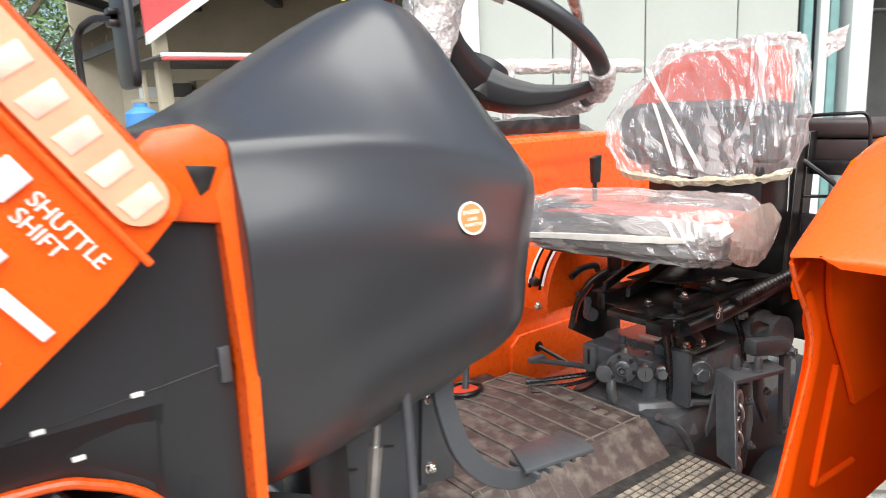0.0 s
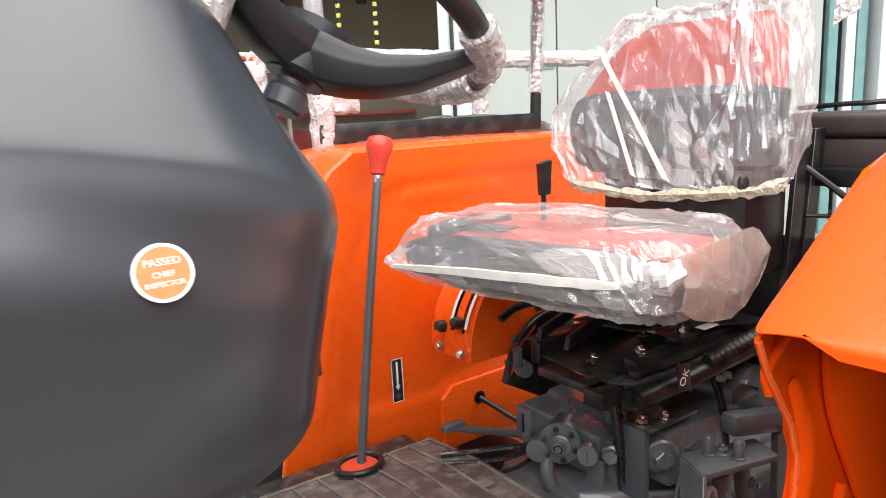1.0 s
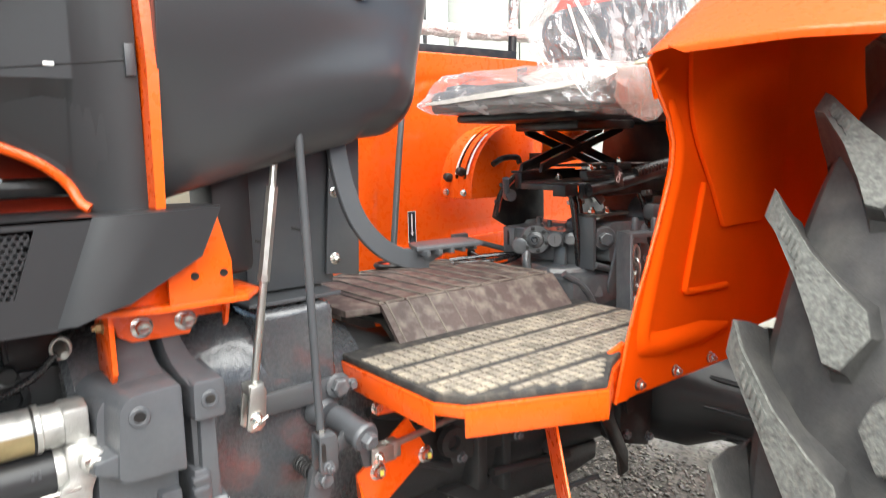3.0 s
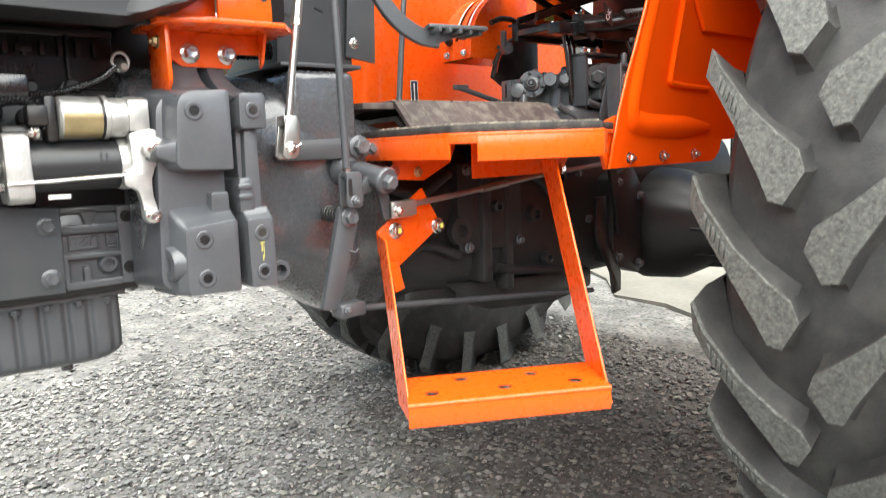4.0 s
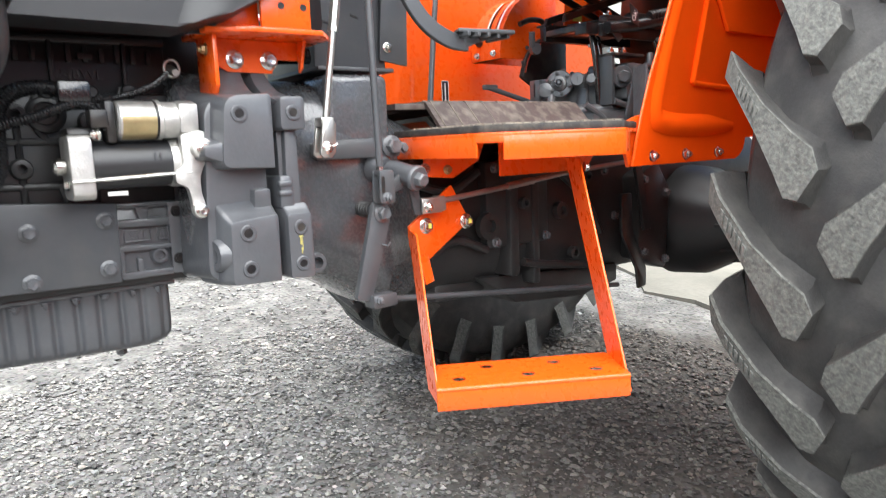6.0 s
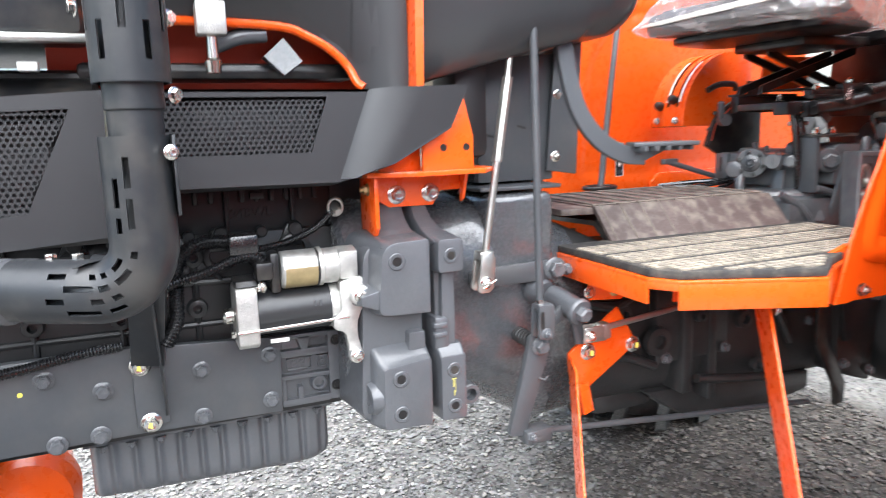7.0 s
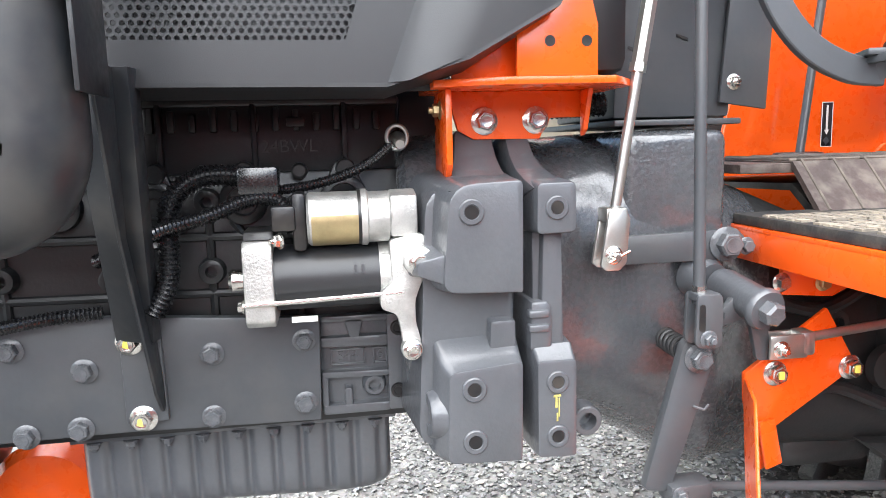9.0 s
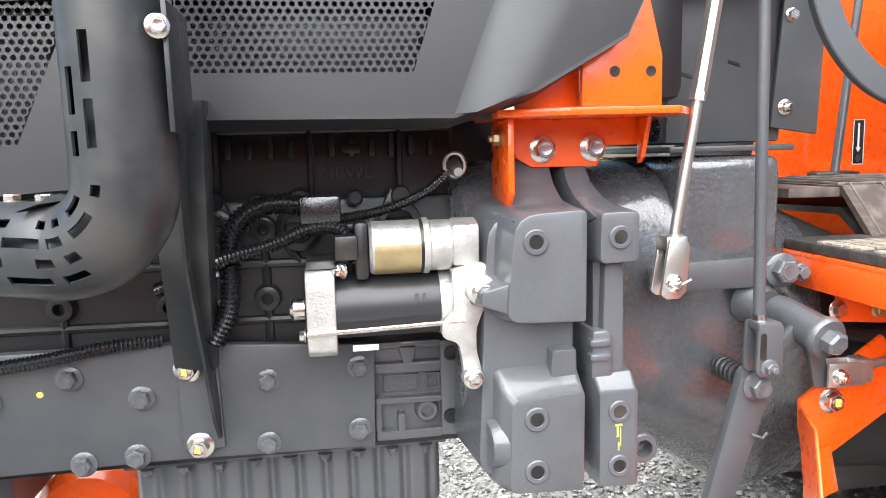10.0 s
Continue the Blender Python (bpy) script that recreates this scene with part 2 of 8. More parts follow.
def prism(points, axis, a, c, bevel=0.002, bm=None):
    """A polygon of the plane across axis, pushed from a to c along it. points: the other two coordinates, in x, y, z order."""
    b = bmesh.new()
    i = "xyz".index(axis)

    def at(p, d):
        q = list(p)
        q.insert(i, d)
        return q
    near, far = [b.verts.new(at(p, a)) for p in points], [b.verts.new(at(p, c)) for p in points]
    b.faces.new(near)
    b.faces.new(far[::-1])
    for j in range(len(points)):
        b.faces.new((near[j - 1], far[j - 1], far[j], near[j]))
    bmesh.ops.recalc_face_normals(b, faces=b.faces)
    bevelled(b, bevel)
    return join(bm, b)


def tube(path, r, seg=10, bm=None, caps=True):
    """A round bar along a path; r is one radius or one for each point."""
    b = bmesh.new()
    path = [Vector(p) for p in path]
    rs = r if isinstance(r, (list, tuple)) else [r] * len(path)
    rings, side = [], None
    for i, p in enumerate(path):
        d = (path[min(i + 1, len(path) - 1)] - path[max(i - 1, 0)]).normalized()
        if side is None:
            side = d.orthogonal().normalized()
        side = (side - d * side.dot(d)).normalized()
        up = d.cross(side)
        rings.append([b.verts.new(p + rs[i] * (math.cos(2 * math.pi * j / seg) * side + math.sin(2 * math.pi * j / seg) * up)) for j in range(seg)])
    skin(b, rings, caps)
    return join(bm, b)


def skin(b, rings, caps=True, closed=True):
    for p, q in zip(rings, rings[1:]):
        n = len(p)
        for j in range(n if closed else n - 1):
            b.faces.new((p[j], p[(j + 1) % n], q[(j + 1) % n], q[j]))
    if caps and closed:
        b.faces.new(rings[0][::-1])
        b.faces.new(rings[-1])


def loft(sections, bm=None, caps=True, closed=True):
    b = bmesh.new()
    skin(b, [[b.verts.new(p) for p in s] for s in sections], caps, closed)
    return join(bm, b)


def lathe(profile, origin, axis, seg=24, bm=None):
    """Turned on an axis: profile of (distance along, radius)."""
    return _lathe(profile, Vector(origin), Vector(axis).normalized(), seg, bm)


def _lathe(profile, o, a, seg, bm):
    b = bmesh.new()
    s = a.orthogonal().normalized()
    u = a.cross(s)
    skin(b, [[b.verts.new(o + a * h + max(r, 1e-4) * (math.cos(2 * math.pi * j / seg) * s + math.sin(2 * math.pi * j / seg) * u)) for j in range(seg)] for h, r in profile])
    return join(bm, b)


def curve(points, n=8):
    """A smooth line through points (Catmull-Rom)."""
    p = [Vector(q) for q in points]
    p = [2 * p[0] - p[1], *p, 2 * p[-1] - p[-2]]
    out = []
    for i in range(1, len(p) - 2):
        for j in range(n):
            t = j / n
            out.append(0.5 * (2 * p[i] + (p[i + 1] - p[i - 1]) * t + (2 * p[i - 1] - 5 * p[i] + 4 * p[i + 1] - p[i + 2]) * t * t + (3 * p[i] - p[i - 1] - 3 * p[i + 1] + p[i + 2]) * t ** 3))
    return out + [p[-2]]


def fillet(points, radius, n=4):
    """A polygon with its corners rounded; radius: one, or one for each corner."""
    out, m = [], len(points)
    for i in range(m):
        p, a, c = Vector(points[i]), Vector(points[i - 1]), Vector(points[(i + 1) % m])
        r = radius[i] if isinstance(radius, (list, tuple)) else radius
        u, w = (a - p), (c - p)
        ru, rw = min(r, 0.48 * u.length), min(r, 0.48 * w.length)
        p0, p1 = p + u.normalized() * ru, p + w.normalized() * rw
        for j in range(n + 1):
            t = j / n
            out.append(tuple(p0 * (1 - t) ** 2 + p * 2 * t * (1 - t) + p1 * t * t))
    return out


def block_on(rings, edge=0.003):
    """A block that faces -y, from outlines in x and z with their y, first the face; its front edge is eased."""
    face, y = rings[0]
    cx, cz = sum(p[0] for p in face) / len(face), sum(p[1] for p in face) / len(face)

    def drawn_in(p):
        d = math.hypot(p[0] - cx, p[1] - cz)
        return (p[0] + (cx - p[0]) * edge / d, y, p[1] + (cz - p[1]) * edge / d)
    eased = [tuple(0.7 * a + 0.3 * c for a, c in zip((p[0], y + edge * 0.3, p[1]), drawn_in(p))) for p in face]
    return loft([[drawn_in(p) for p in face], eased, [(p[0], y + edge, p[1]) for p in face]] + [[(p[0], q, p[1]) for p in ring] for ring, q in rings[1:]])


def holed_plate(outline, holes, r, to_world, thick, seg=18):
    """A flat plate with round holes cut through it; outline and holes in the plate's own two directions."""
    b = bmesh.new()
    loops = [list(outline)] + [[(x + r * math.cos(2 * math.pi * k / seg), y + r * math.sin(2 * math.pi * k / seg)) for k in range(seg)] for x, y in holes]
    for loop in loops:
        vs = [b.verts.new(to_world(*p)) for p in loop]
        for k in range(len(vs)):
            b.edges.new((vs[k - 1], vs[k]))
    bmesh.ops.triangle_fill(b, use_beauty=True, use_dissolve=False, edges=b.edges[:])
    bmesh.ops.recalc_face_normals(b, faces=b.faces)
    bmesh.ops.solidify(b, geom=b.faces[:], thickness=thick)
    return b


def coil(a, c, r, wire, turns, seg=8):
    """A wire spring from a to c."""
    a, c = Vector(a), Vector(c)
    d = (c - a).normalized()
    u = d.orthogonal().normalized()
    w = d.cross(u)
    n = int(turns * 14)
    return tube([a.lerp(c, k / n) + r * (math.cos(2 * math.pi * k / 14) * u + math.sin(2 * math.pi * k / 14) * w) for k in range(n + 1)], wire, seg)


def strap(a, c, wide, thick):
    """A flat bar from a to c; wide and thick are vectors across it."""
    w, t = Vector(wide) / 2, Vector(thick) / 2
    return bevelled(loft([[Vector(p) + w + t, Vector(p) + w - t, Vector(p) - w - t, Vector(p) - w + t] for p in (a, c)]), 0.001, segments=1)


def superring(x, cy, hw, zlo, zhi, n, count=36):
    """A rounded square section across x."""
    out, cz, hh = [], (zlo + zhi) / 2, (zhi - zlo) / 2
    for j in range(count):
        a = 2 * math.pi * j / count
        c, s = math.cos(a), math.sin(a)
        out.append((x, cy + hw * math.copysign(abs(c) ** (2 / n), c), cz + hh * math.copysign(abs(s) ** (2 / n), s)))
    return out


def spiral_hose(path, r, pitch=0.0045, seg=10, bm=None):
    """A corrugated conduit: rings of two radii by turns."""
    dense, left = [], 0.0
    for p, q in zip(path, path[1:]):
        d = (q - p).length
        while left < d:
            dense.append(p.lerp(q, left / d))
            left += pitch / 2
        left -= d
    return tube(dense, [r if i % 2 else r * 0.78 for i in range(len(dense))], seg, bm)


def bolt_mesh(name, s, kind):
    """A hexagon head of width s across flats that faces -y, at the origin, with a flange or a washer."""
    bm = _lathe([(0, s * 0.78), (s * 0.10, s * 0.80), (s * 0.20, s * 0.62)], Vector((0, 0, 0)), Vector((0, -1, 0)), 20, None)
    b = bmesh.new()
    rings = [[b.verts.new((f * s * 0.577 * math.cos(math.pi / 3 * j + 0.3), -h, f * s * 0.577 * math.sin(math.pi / 3 * j + 0.3))) for j in range(6)] for h, f in ((s * 0.12, 1), (s * 0.62, 1), (s * 0.70, 0.86))]
    skin(b, rings)
    join(bm, b)
    if kind == "stud":
        _lathe([(s * 0.6, s * 0.30), (s * 1.0, s * 0.30), (s * 1.05, s * 0.24)], Vector((0, 0, 0)), Vector((0, -1, 0)), 12, bm)
    if kind == "dished":
        _lathe([(s * 0.71, s * 0.36), (s * 0.74, s * 0.34), (s * 0.72, s * 0.26)], Vector((0, 0, 0)), Vector((0, -1, 0)), 16, bm)
    return mesh_of(bm, name, 30)


BOLTS = {}


def bolt(at, s, mat, parent, kind="plain", turn=(0, 0, 0), name="bolt"):
    key = (s, mat.name, kind)
    if key not in BOLTS:
        BOLTS[key] = bolt_mesh(name, s, kind)
        BOLTS[key].materials.append(mat)
    ob = new(name, BOLTS[key])
    ob.matrix_world = pose(*at, *turn) @ pose(0, 0, 0, 0, random.uniform(0, 60), 0)
    ob.parent = parent
    return ob


def letters(text, size, m, mat, parent, name="lettering", thick=0.0004):
    """Raised or printed writing in the built-in font, as a mesh."""
    c = bpy.data.curves.new("tmp", 'FONT')
    c.body, c.size, c.extrude, c.align_x, c.align_y = text, size, thick, 'CENTER', 'CENTER'
    o = bpy.data.objects.new("tmp", c)
    me = bpy.data.meshes.new_from_object(o)
    bpy.data.objects.remove(o)
    me.name = name
    ob = new(name, me)
    me.materials.clear()
    me.materials.append(mat)
    ob.matrix_world = m
    ob.parent = parent
    return ob


MID = 0.283  # the tractor's middle plane


def ground_at(x, y):
    return 0.036 * x + 0.0746 * y - 0.086


# ---- ground ----
def ground_sheet():
    """One sheet to the horizon: fine and uneven near the tractor, coarse far off."""
    bm = bmesh.new()
    ticks = lambda lo, hi: sorted({*[-220, -90, -40, -18, -9, -6, 8, 12, 20, 45, 90, 220], *[lo + i * 0.06 for i in range(int((hi - lo) / 0.06) + 1)]})
    xs, ys = ticks(-2.5, 5.0), ticks(-2.0, 5.5)
    rows = []
    for x in xs:
        row = []
        for y in ys:
            far = max(0.0, (abs(x) + abs(y) - 14) / 200)
            z = 0.036 * max(-8, min(8, x)) + 0.0746 * max(-8, min(8, y)) - 0.086
            z += 0.012 * noise.noise((x * 1.7, y * 1.7, 0)) + 0.006 * noise.noise((x * 6, y * 6, 3)) - far * 0.2
            row.append(bm.verts.new((x, y, z - 0.004)))
        rows.append(row)
    skin(bm, rows, False, False)
    return bm


def gravel_material(name, light):
    m = bpy.data.materials.new(name)
    m.use_nodes = True
    n, k = m.node_tree.nodes, m.node_tree.links
    b = n["Principled BSDF"]
    g = n.new("ShaderNodeNewGeometry")
    r = n.new("ShaderNodeValToRGB")
    e = r.color_ramp.elements
    e[0].color, e[1].color = (0.11 * light, 0.108 * light, 0.104 * light, 1), (0.62 * light, 0.61 * light, 0.58 * light, 1)
    for p, c in ((0.35, (0.28, 0.276, 0.266)), (0.7, (0.38, 0.373, 0.355)), (0.9, (0.45, 0.42, 0.37))):
        x = e.new(p)
        x.color = (*[v * light for v in c], 1)
    k.new(g.outputs["Random Per Island"], r.inputs[0])
    t = n.new("ShaderNodeTexNoise")
    t.inputs["Scale"].default_value = 160
    mx = n.new("ShaderNodeMix")
    mx.data_type = 'RGBA'
    mx.blend_type = 'MULTIPLY'
    cols = [i for i in mx.inputs if i.type == 'RGBA']
    k.new(r.outputs[0], cols[0])
    k.new(t.outputs["Color"], cols[1])
    mx.inputs[0].default_value = 0.35
    k.new([o for o in mx.outputs if o.type == 'RGBA'][0], b.inputs["Base Color"])
    b.inputs["Roughness"].default_value = 0.88
    bp = n.new("ShaderNodeBump")
    bp.inputs["Strength"].default_value, bp.inputs["Distance"].default_value = 0.5, 0.003
    k.new(t.outputs["Fac"], bp.inputs["Height"])
    k.new(bp.outputs[0], b.inputs["Normal"])
    return m


def shaded_soil(m, amount):
    """Darker brown earth, worked into the stones, with the tractor's shade painted in, in one uneven patch of the yard
    under the tractor's rear half.
    """
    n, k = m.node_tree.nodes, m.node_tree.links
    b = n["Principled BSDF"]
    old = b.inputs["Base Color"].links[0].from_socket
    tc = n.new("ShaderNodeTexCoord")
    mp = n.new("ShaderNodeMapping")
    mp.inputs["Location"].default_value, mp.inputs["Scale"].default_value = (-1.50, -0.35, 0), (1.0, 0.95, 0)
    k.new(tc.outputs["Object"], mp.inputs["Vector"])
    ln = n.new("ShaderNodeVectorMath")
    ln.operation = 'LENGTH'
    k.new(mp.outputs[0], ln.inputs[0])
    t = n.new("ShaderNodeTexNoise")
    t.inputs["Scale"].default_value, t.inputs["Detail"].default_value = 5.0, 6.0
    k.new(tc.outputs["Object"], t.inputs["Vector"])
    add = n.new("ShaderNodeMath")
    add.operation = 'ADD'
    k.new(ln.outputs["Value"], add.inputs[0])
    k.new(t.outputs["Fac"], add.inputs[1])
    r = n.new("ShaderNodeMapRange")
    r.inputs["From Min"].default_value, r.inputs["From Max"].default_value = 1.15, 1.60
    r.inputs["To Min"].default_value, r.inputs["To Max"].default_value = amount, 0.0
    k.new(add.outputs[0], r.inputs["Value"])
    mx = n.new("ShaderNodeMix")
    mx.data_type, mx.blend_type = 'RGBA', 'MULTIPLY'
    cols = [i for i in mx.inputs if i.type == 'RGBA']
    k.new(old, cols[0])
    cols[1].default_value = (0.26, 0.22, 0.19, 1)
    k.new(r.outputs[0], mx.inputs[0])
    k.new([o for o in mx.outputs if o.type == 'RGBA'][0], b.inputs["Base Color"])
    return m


GRAVEL = shaded_soil(gravel_material("grey_crushed_gravel", 1.12), 0.74)


def ground_material():
    """Packed fines between the stones, with dark soil and painted shade under the tractor's middle."""
    m = material("packed_gravel_fines", (0.15, 0.146, 0.137), 0.95, vary=0.3, vary_scale=4, grain=0.9, grain_scale=130, dust=0.5, dust_colour=(0.30, 0.288, 0.262))
    n, k = m.node_tree.nodes, m.node_tree.links
    b = n["Principled BSDF"]
    v = n.new("ShaderNodeTexVoronoi")
    v.inputs["Scale"].default_value = 75
    tc = n.new("ShaderNodeTexCoord")
    k.new(tc.outputs["Object"], v.inputs["Vector"])
    old = b.inputs["Base Color"].links[0].from_socket
    mx = n.new("ShaderNodeMix")
    mx.data_type, mx.blend_type = 'RGBA', 'MULTIPLY'
    cols = [i for i in mx.inputs if i.type == 'RGBA']
    bw = n.new("ShaderNodeHueSaturation")
    bw.inputs["Saturation"].default_value, bw.inputs["Value"].default_value = 0.08, 1.8
    k.new(v.outputs["Color"], bw.inputs["Color"])
    k.new(old, cols[0])
    k.new(bw.outputs[0], cols[1])
    mx.inputs[0].default_value = 0.75
    k.new([o for o in mx.outputs if o.type == 'RGBA'][0], b.inputs["Base Color"])
    return shaded_soil(m, 0.8)


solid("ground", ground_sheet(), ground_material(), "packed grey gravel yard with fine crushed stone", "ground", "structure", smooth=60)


def gravel(count, x0, x1, y0, y1, small, large, seed, label, mat):
    """Crushed stones strewn over the ground, as one mesh."""
    rng = np.random.default_rng(seed)
    base = np.array([[1, 0, 0], [-1, 0, 0], [0, 1, 0], [0, -1, 0], [0, 0, 1], [0, 0, -1],
                     [.6, .6, .5], [-.6, .6, .5], [.6, -.6, .5], [-.6, -.6, .5]], float)
    tri = np.array([[4, 6, 7], [4, 7, 9], [4, 9, 8], [4, 8, 6], [6, 0, 2], [6, 2, 7], [7, 2, 1], [7, 1, 9], [9, 1, 3], [9, 3, 8], [8, 3, 0], [8, 0, 6]])
    x, y = rng.uniform(x0, x1, count), rng.uniform(y0, y1, count)
    s = small + (large - small) * rng.uniform(0, 1, count) ** 3
    v = base[None] * rng.uniform(0.55, 1.25, (count, len(base), 1)) * np.stack([s, s * rng.uniform(.5, 1, count), s * rng.uniform(.4, .8, count)], -1)[:, None]
    a, t = rng.uniform(0, 6.28, count), rng.uniform(-.5, .5, count)
    ca, sa, ct, st = np.cos(a)[:, None], np.sin(a)[:, None], np.cos(t)[:, None], np.sin(t)[:, None]
    vx, vy, vz = v[..., 0], v[..., 1] * ct - v[..., 2] * st, v[..., 1] * st + v[..., 2] * ct
    z = 0.036 * x + 0.0746 * y - 0.086 + np.array([0.012 * noise.noise((p * 1.7, q * 1.7, 0)) + 0.006 * noise.noise((p * 6, q * 6, 3)) for p, q in zip(x, y)])
    v = np.stack([vx * ca - vy * sa + x[:, None], vx * sa + vy * ca + y[:, None], vz + z[:, None] + s[:, None] * rng.uniform(-0.15, 0.3, (count, 1))], -1)
    faces = (tri[None] + (np.arange(count) * len(base))[:, None, None]).reshape(-1, 3)
    me = bpy.data.meshes.new("gravel")
    me.from_pydata(v.reshape(-1, 3).tolist(), [], faces.tolist())
    me.materials.append(mat)
    tagged(new("gravel", me), label, "gravel", kind="stuff")


gravel(46000, -1.1, 2.2, -0.45, 2.0, 0.004, 0.015, 1, "loose grey crushed stones strewn over the yard", GRAVEL)
gravel(9000, -1.6, 4.2, 1.8, 5.0, 0.005, 0.02, 2, "coarser loose grey stones farther over the yard", GRAVEL)
gravel(700, -1.0, 2.2, -0.3, 3.2, 0.010, 0.022, 3, "larger pale stones lying singly on the gravel", GRAVEL)

apron = [(2.60, 0.55), (2.72, 0.95), (2.66, 1.22), (2.90, 1.46), (3.10, 1.95), (3.70, 2.60), (7.5, 5.2), (9.0, 2.0), (6.0, -0.6), (3.4, -0.2)]
CONCRETE = material("pale_worn_concrete", (0.21, 0.20, 0.17), 0.9, vary=0.2, vary_scale=2.5, grain=0.5, grain_scale=120, dust=0.4, dust_colour=(0.26, 0.24, 0.20))
bm = bmesh.new()
low, top = [bm.verts.new((x, y, ground_at(x, y) - 0.05)) for x, y in apron], [bm.verts.new((x, y, ground_at(x, y) + 0.016)) for x, y in apron]
bm.faces.new(top)
bm.faces.new(low[::-1])
for k in range(len(apron)):
    bm.faces.new((low[k - 1], low[k], top[k], top[k - 1]))
solid("pavement", bm, CONCRETE, "pale worn concrete slab at the edge of the gravel", "pavement", "structure", smooth=0)

# ---- tractor: engine side ----
tractor = thing("tractor", "orange compact farm tractor with raised hood and film-wrapped seat", "tractor")


def holes_ring(parent, at, r, mat, name="boss"):
    """A raised boss round a dark threaded hole that faces -y."""
    x, y, z = at
    ring = _lathe([(-0.002, r * 1.04), (0.0012, r), (0.0022, r * 0.92), (0.0022, r * 0.62), (0.0010, r * 0.56), (0.0010, 0.0005)], Vector(at), Vector((0, -1, 0)), 24, None)
    ob = part(name, ring, mat, parent)
    part("threaded_hole", _lathe([(0.0012, r * 0.54), (0.0015, r * 0.54), (0.0015, 0.0005)], Vector(at), Vector((0, -1, 0)), 20, None), BLACK, parent)
    return ob


def engine_block():
    bm = box((-0.95, 0.19, 0.72), (-0.05, 0.40, 1.135), 0.004)
    box((-0.95, 0.176, 1.030), (-0.055, 0.20, 1.130), 0.003, bm)  # water jacket
    box((-0.95, 0.163, 0.725), (-0.052, 0.20, 1.046), 0.005, bm)  # crankcase, proud of it
    box((-0.95, 0.168, 1.124), (-0.055, 0.19, 1.136), 0.002, bm)
    for x in (-0.67, -0.558, -0.448, -0.338, -0.229, -0.121):  # upright ribs
        box((x - 0.0035, 0.166, 1.044), (x + 0.0035, 0.18, 1.128), 0.0025, bm)
    for k in range(24):  # short cast bars under the head
        x = -0.64 + k * 0.0243
        box((x - 0.004, 0.169, 1.094), (x + 0.004, 0.18, 1.124 - 0.004 * (k % 3)), 0.002, bm)
    box((-0.190, 0.167, 1.099), (-0.168, 0.178, 1.110), 0.001, bm)
    for x in (-0.560, -0.455, -0.346, -0.245, -0.125):  # core-plug eyes with a drop-shaped rim
        _lathe([(0, 0.029), (0.010, 0.028), (0.012, 0.025), (0.012, 0.018), (0.002, 0.016), (0.002, 0.001)], Vector((x, 0.163, 1.012)), Vector((0, -1, 0)), 28, bm)
        prism([(x - 0.027, 1.018), (x - 0.010, 1.056), (x + 0.012, 1.056), (x + 0.027, 1.018)], "y", 0.156, 0.170, 0.003, bm)
        _lathe([(0, 0.0125), (0.014, 0.012), (0.016, 0.010), (0.016, 0.001)], Vector((x + 0.003, 0.163, 1.047)), Vector((0, -1, 0)), 20, bm)
    for x in (-0.400, -0.290, -0.177):
        _lathe([(0, 0.010), (0.012, 0.0095), (0.014, 0.007), (0.014, 0.001)], Vector((x, 0.163, 1.046)), Vector((0, -1, 0)), 18, bm)
    for x, z in ((-0.287, 1.012), (-0.287, 0.929), (-0.40, 1.0), (-0.40, 0.925), (-0.52, 0.93), (-0.185, 0.93), (-0.185, 1.0)):
        _lathe([(-0.004, 0.0175), (0.010, 0.0150), (0.014, 0.0145), (0.015, 0.012), (0.015, 0.007), (-0.004, 0.006), (-0.004, 0.001)], Vector((x, 0.163, z)), Vector((0, -1, 0)), 20, bm)
    web = lambda a, c, r=0.0055: tube([(a[0], 0.162, a[1]), (c[0], 0.162, c[1])], r, 8, bm)
    for x in (-0.52, -0.40, -0.287, -0.185):
        web((x, 0.87), (x, 0.915))
        web((x, 0.944), (x, 0.998))
    for z in (0.968, 0.899):
        web((-0.60, z + 0.006), (-0.345, z + 0.003))
        web((-0.345, z + 0.003), (-0.10, z))
    for a, c in (((-0.345, 0.899), (-0.352, 0.87)), ((-0.235, 0.899), (-0.228, 0.87)), ((-0.33, 0.968), (-0.315, 0.99)), ((-0.245, 0.968), (-0.26, 0.99)), ((-0.345, 0.968), (-0.36, 0.985))):
        web(a, c)
    return bm


part("rear_plate", box((-0.075, 0.20, 1.04), (0.02, 0.42, 1.16), 0.004), DARKCAST, tractor)
block = part("engine_block", engine_block(), DARKCAST, tractor, "dark cast-iron engine block with ribs and core plugs")
letters("24BWL", 0.022, pose(-0.188, 0.1755, 1.075, 90), DARKCAST, block, "cast_lettering", 0.0025)

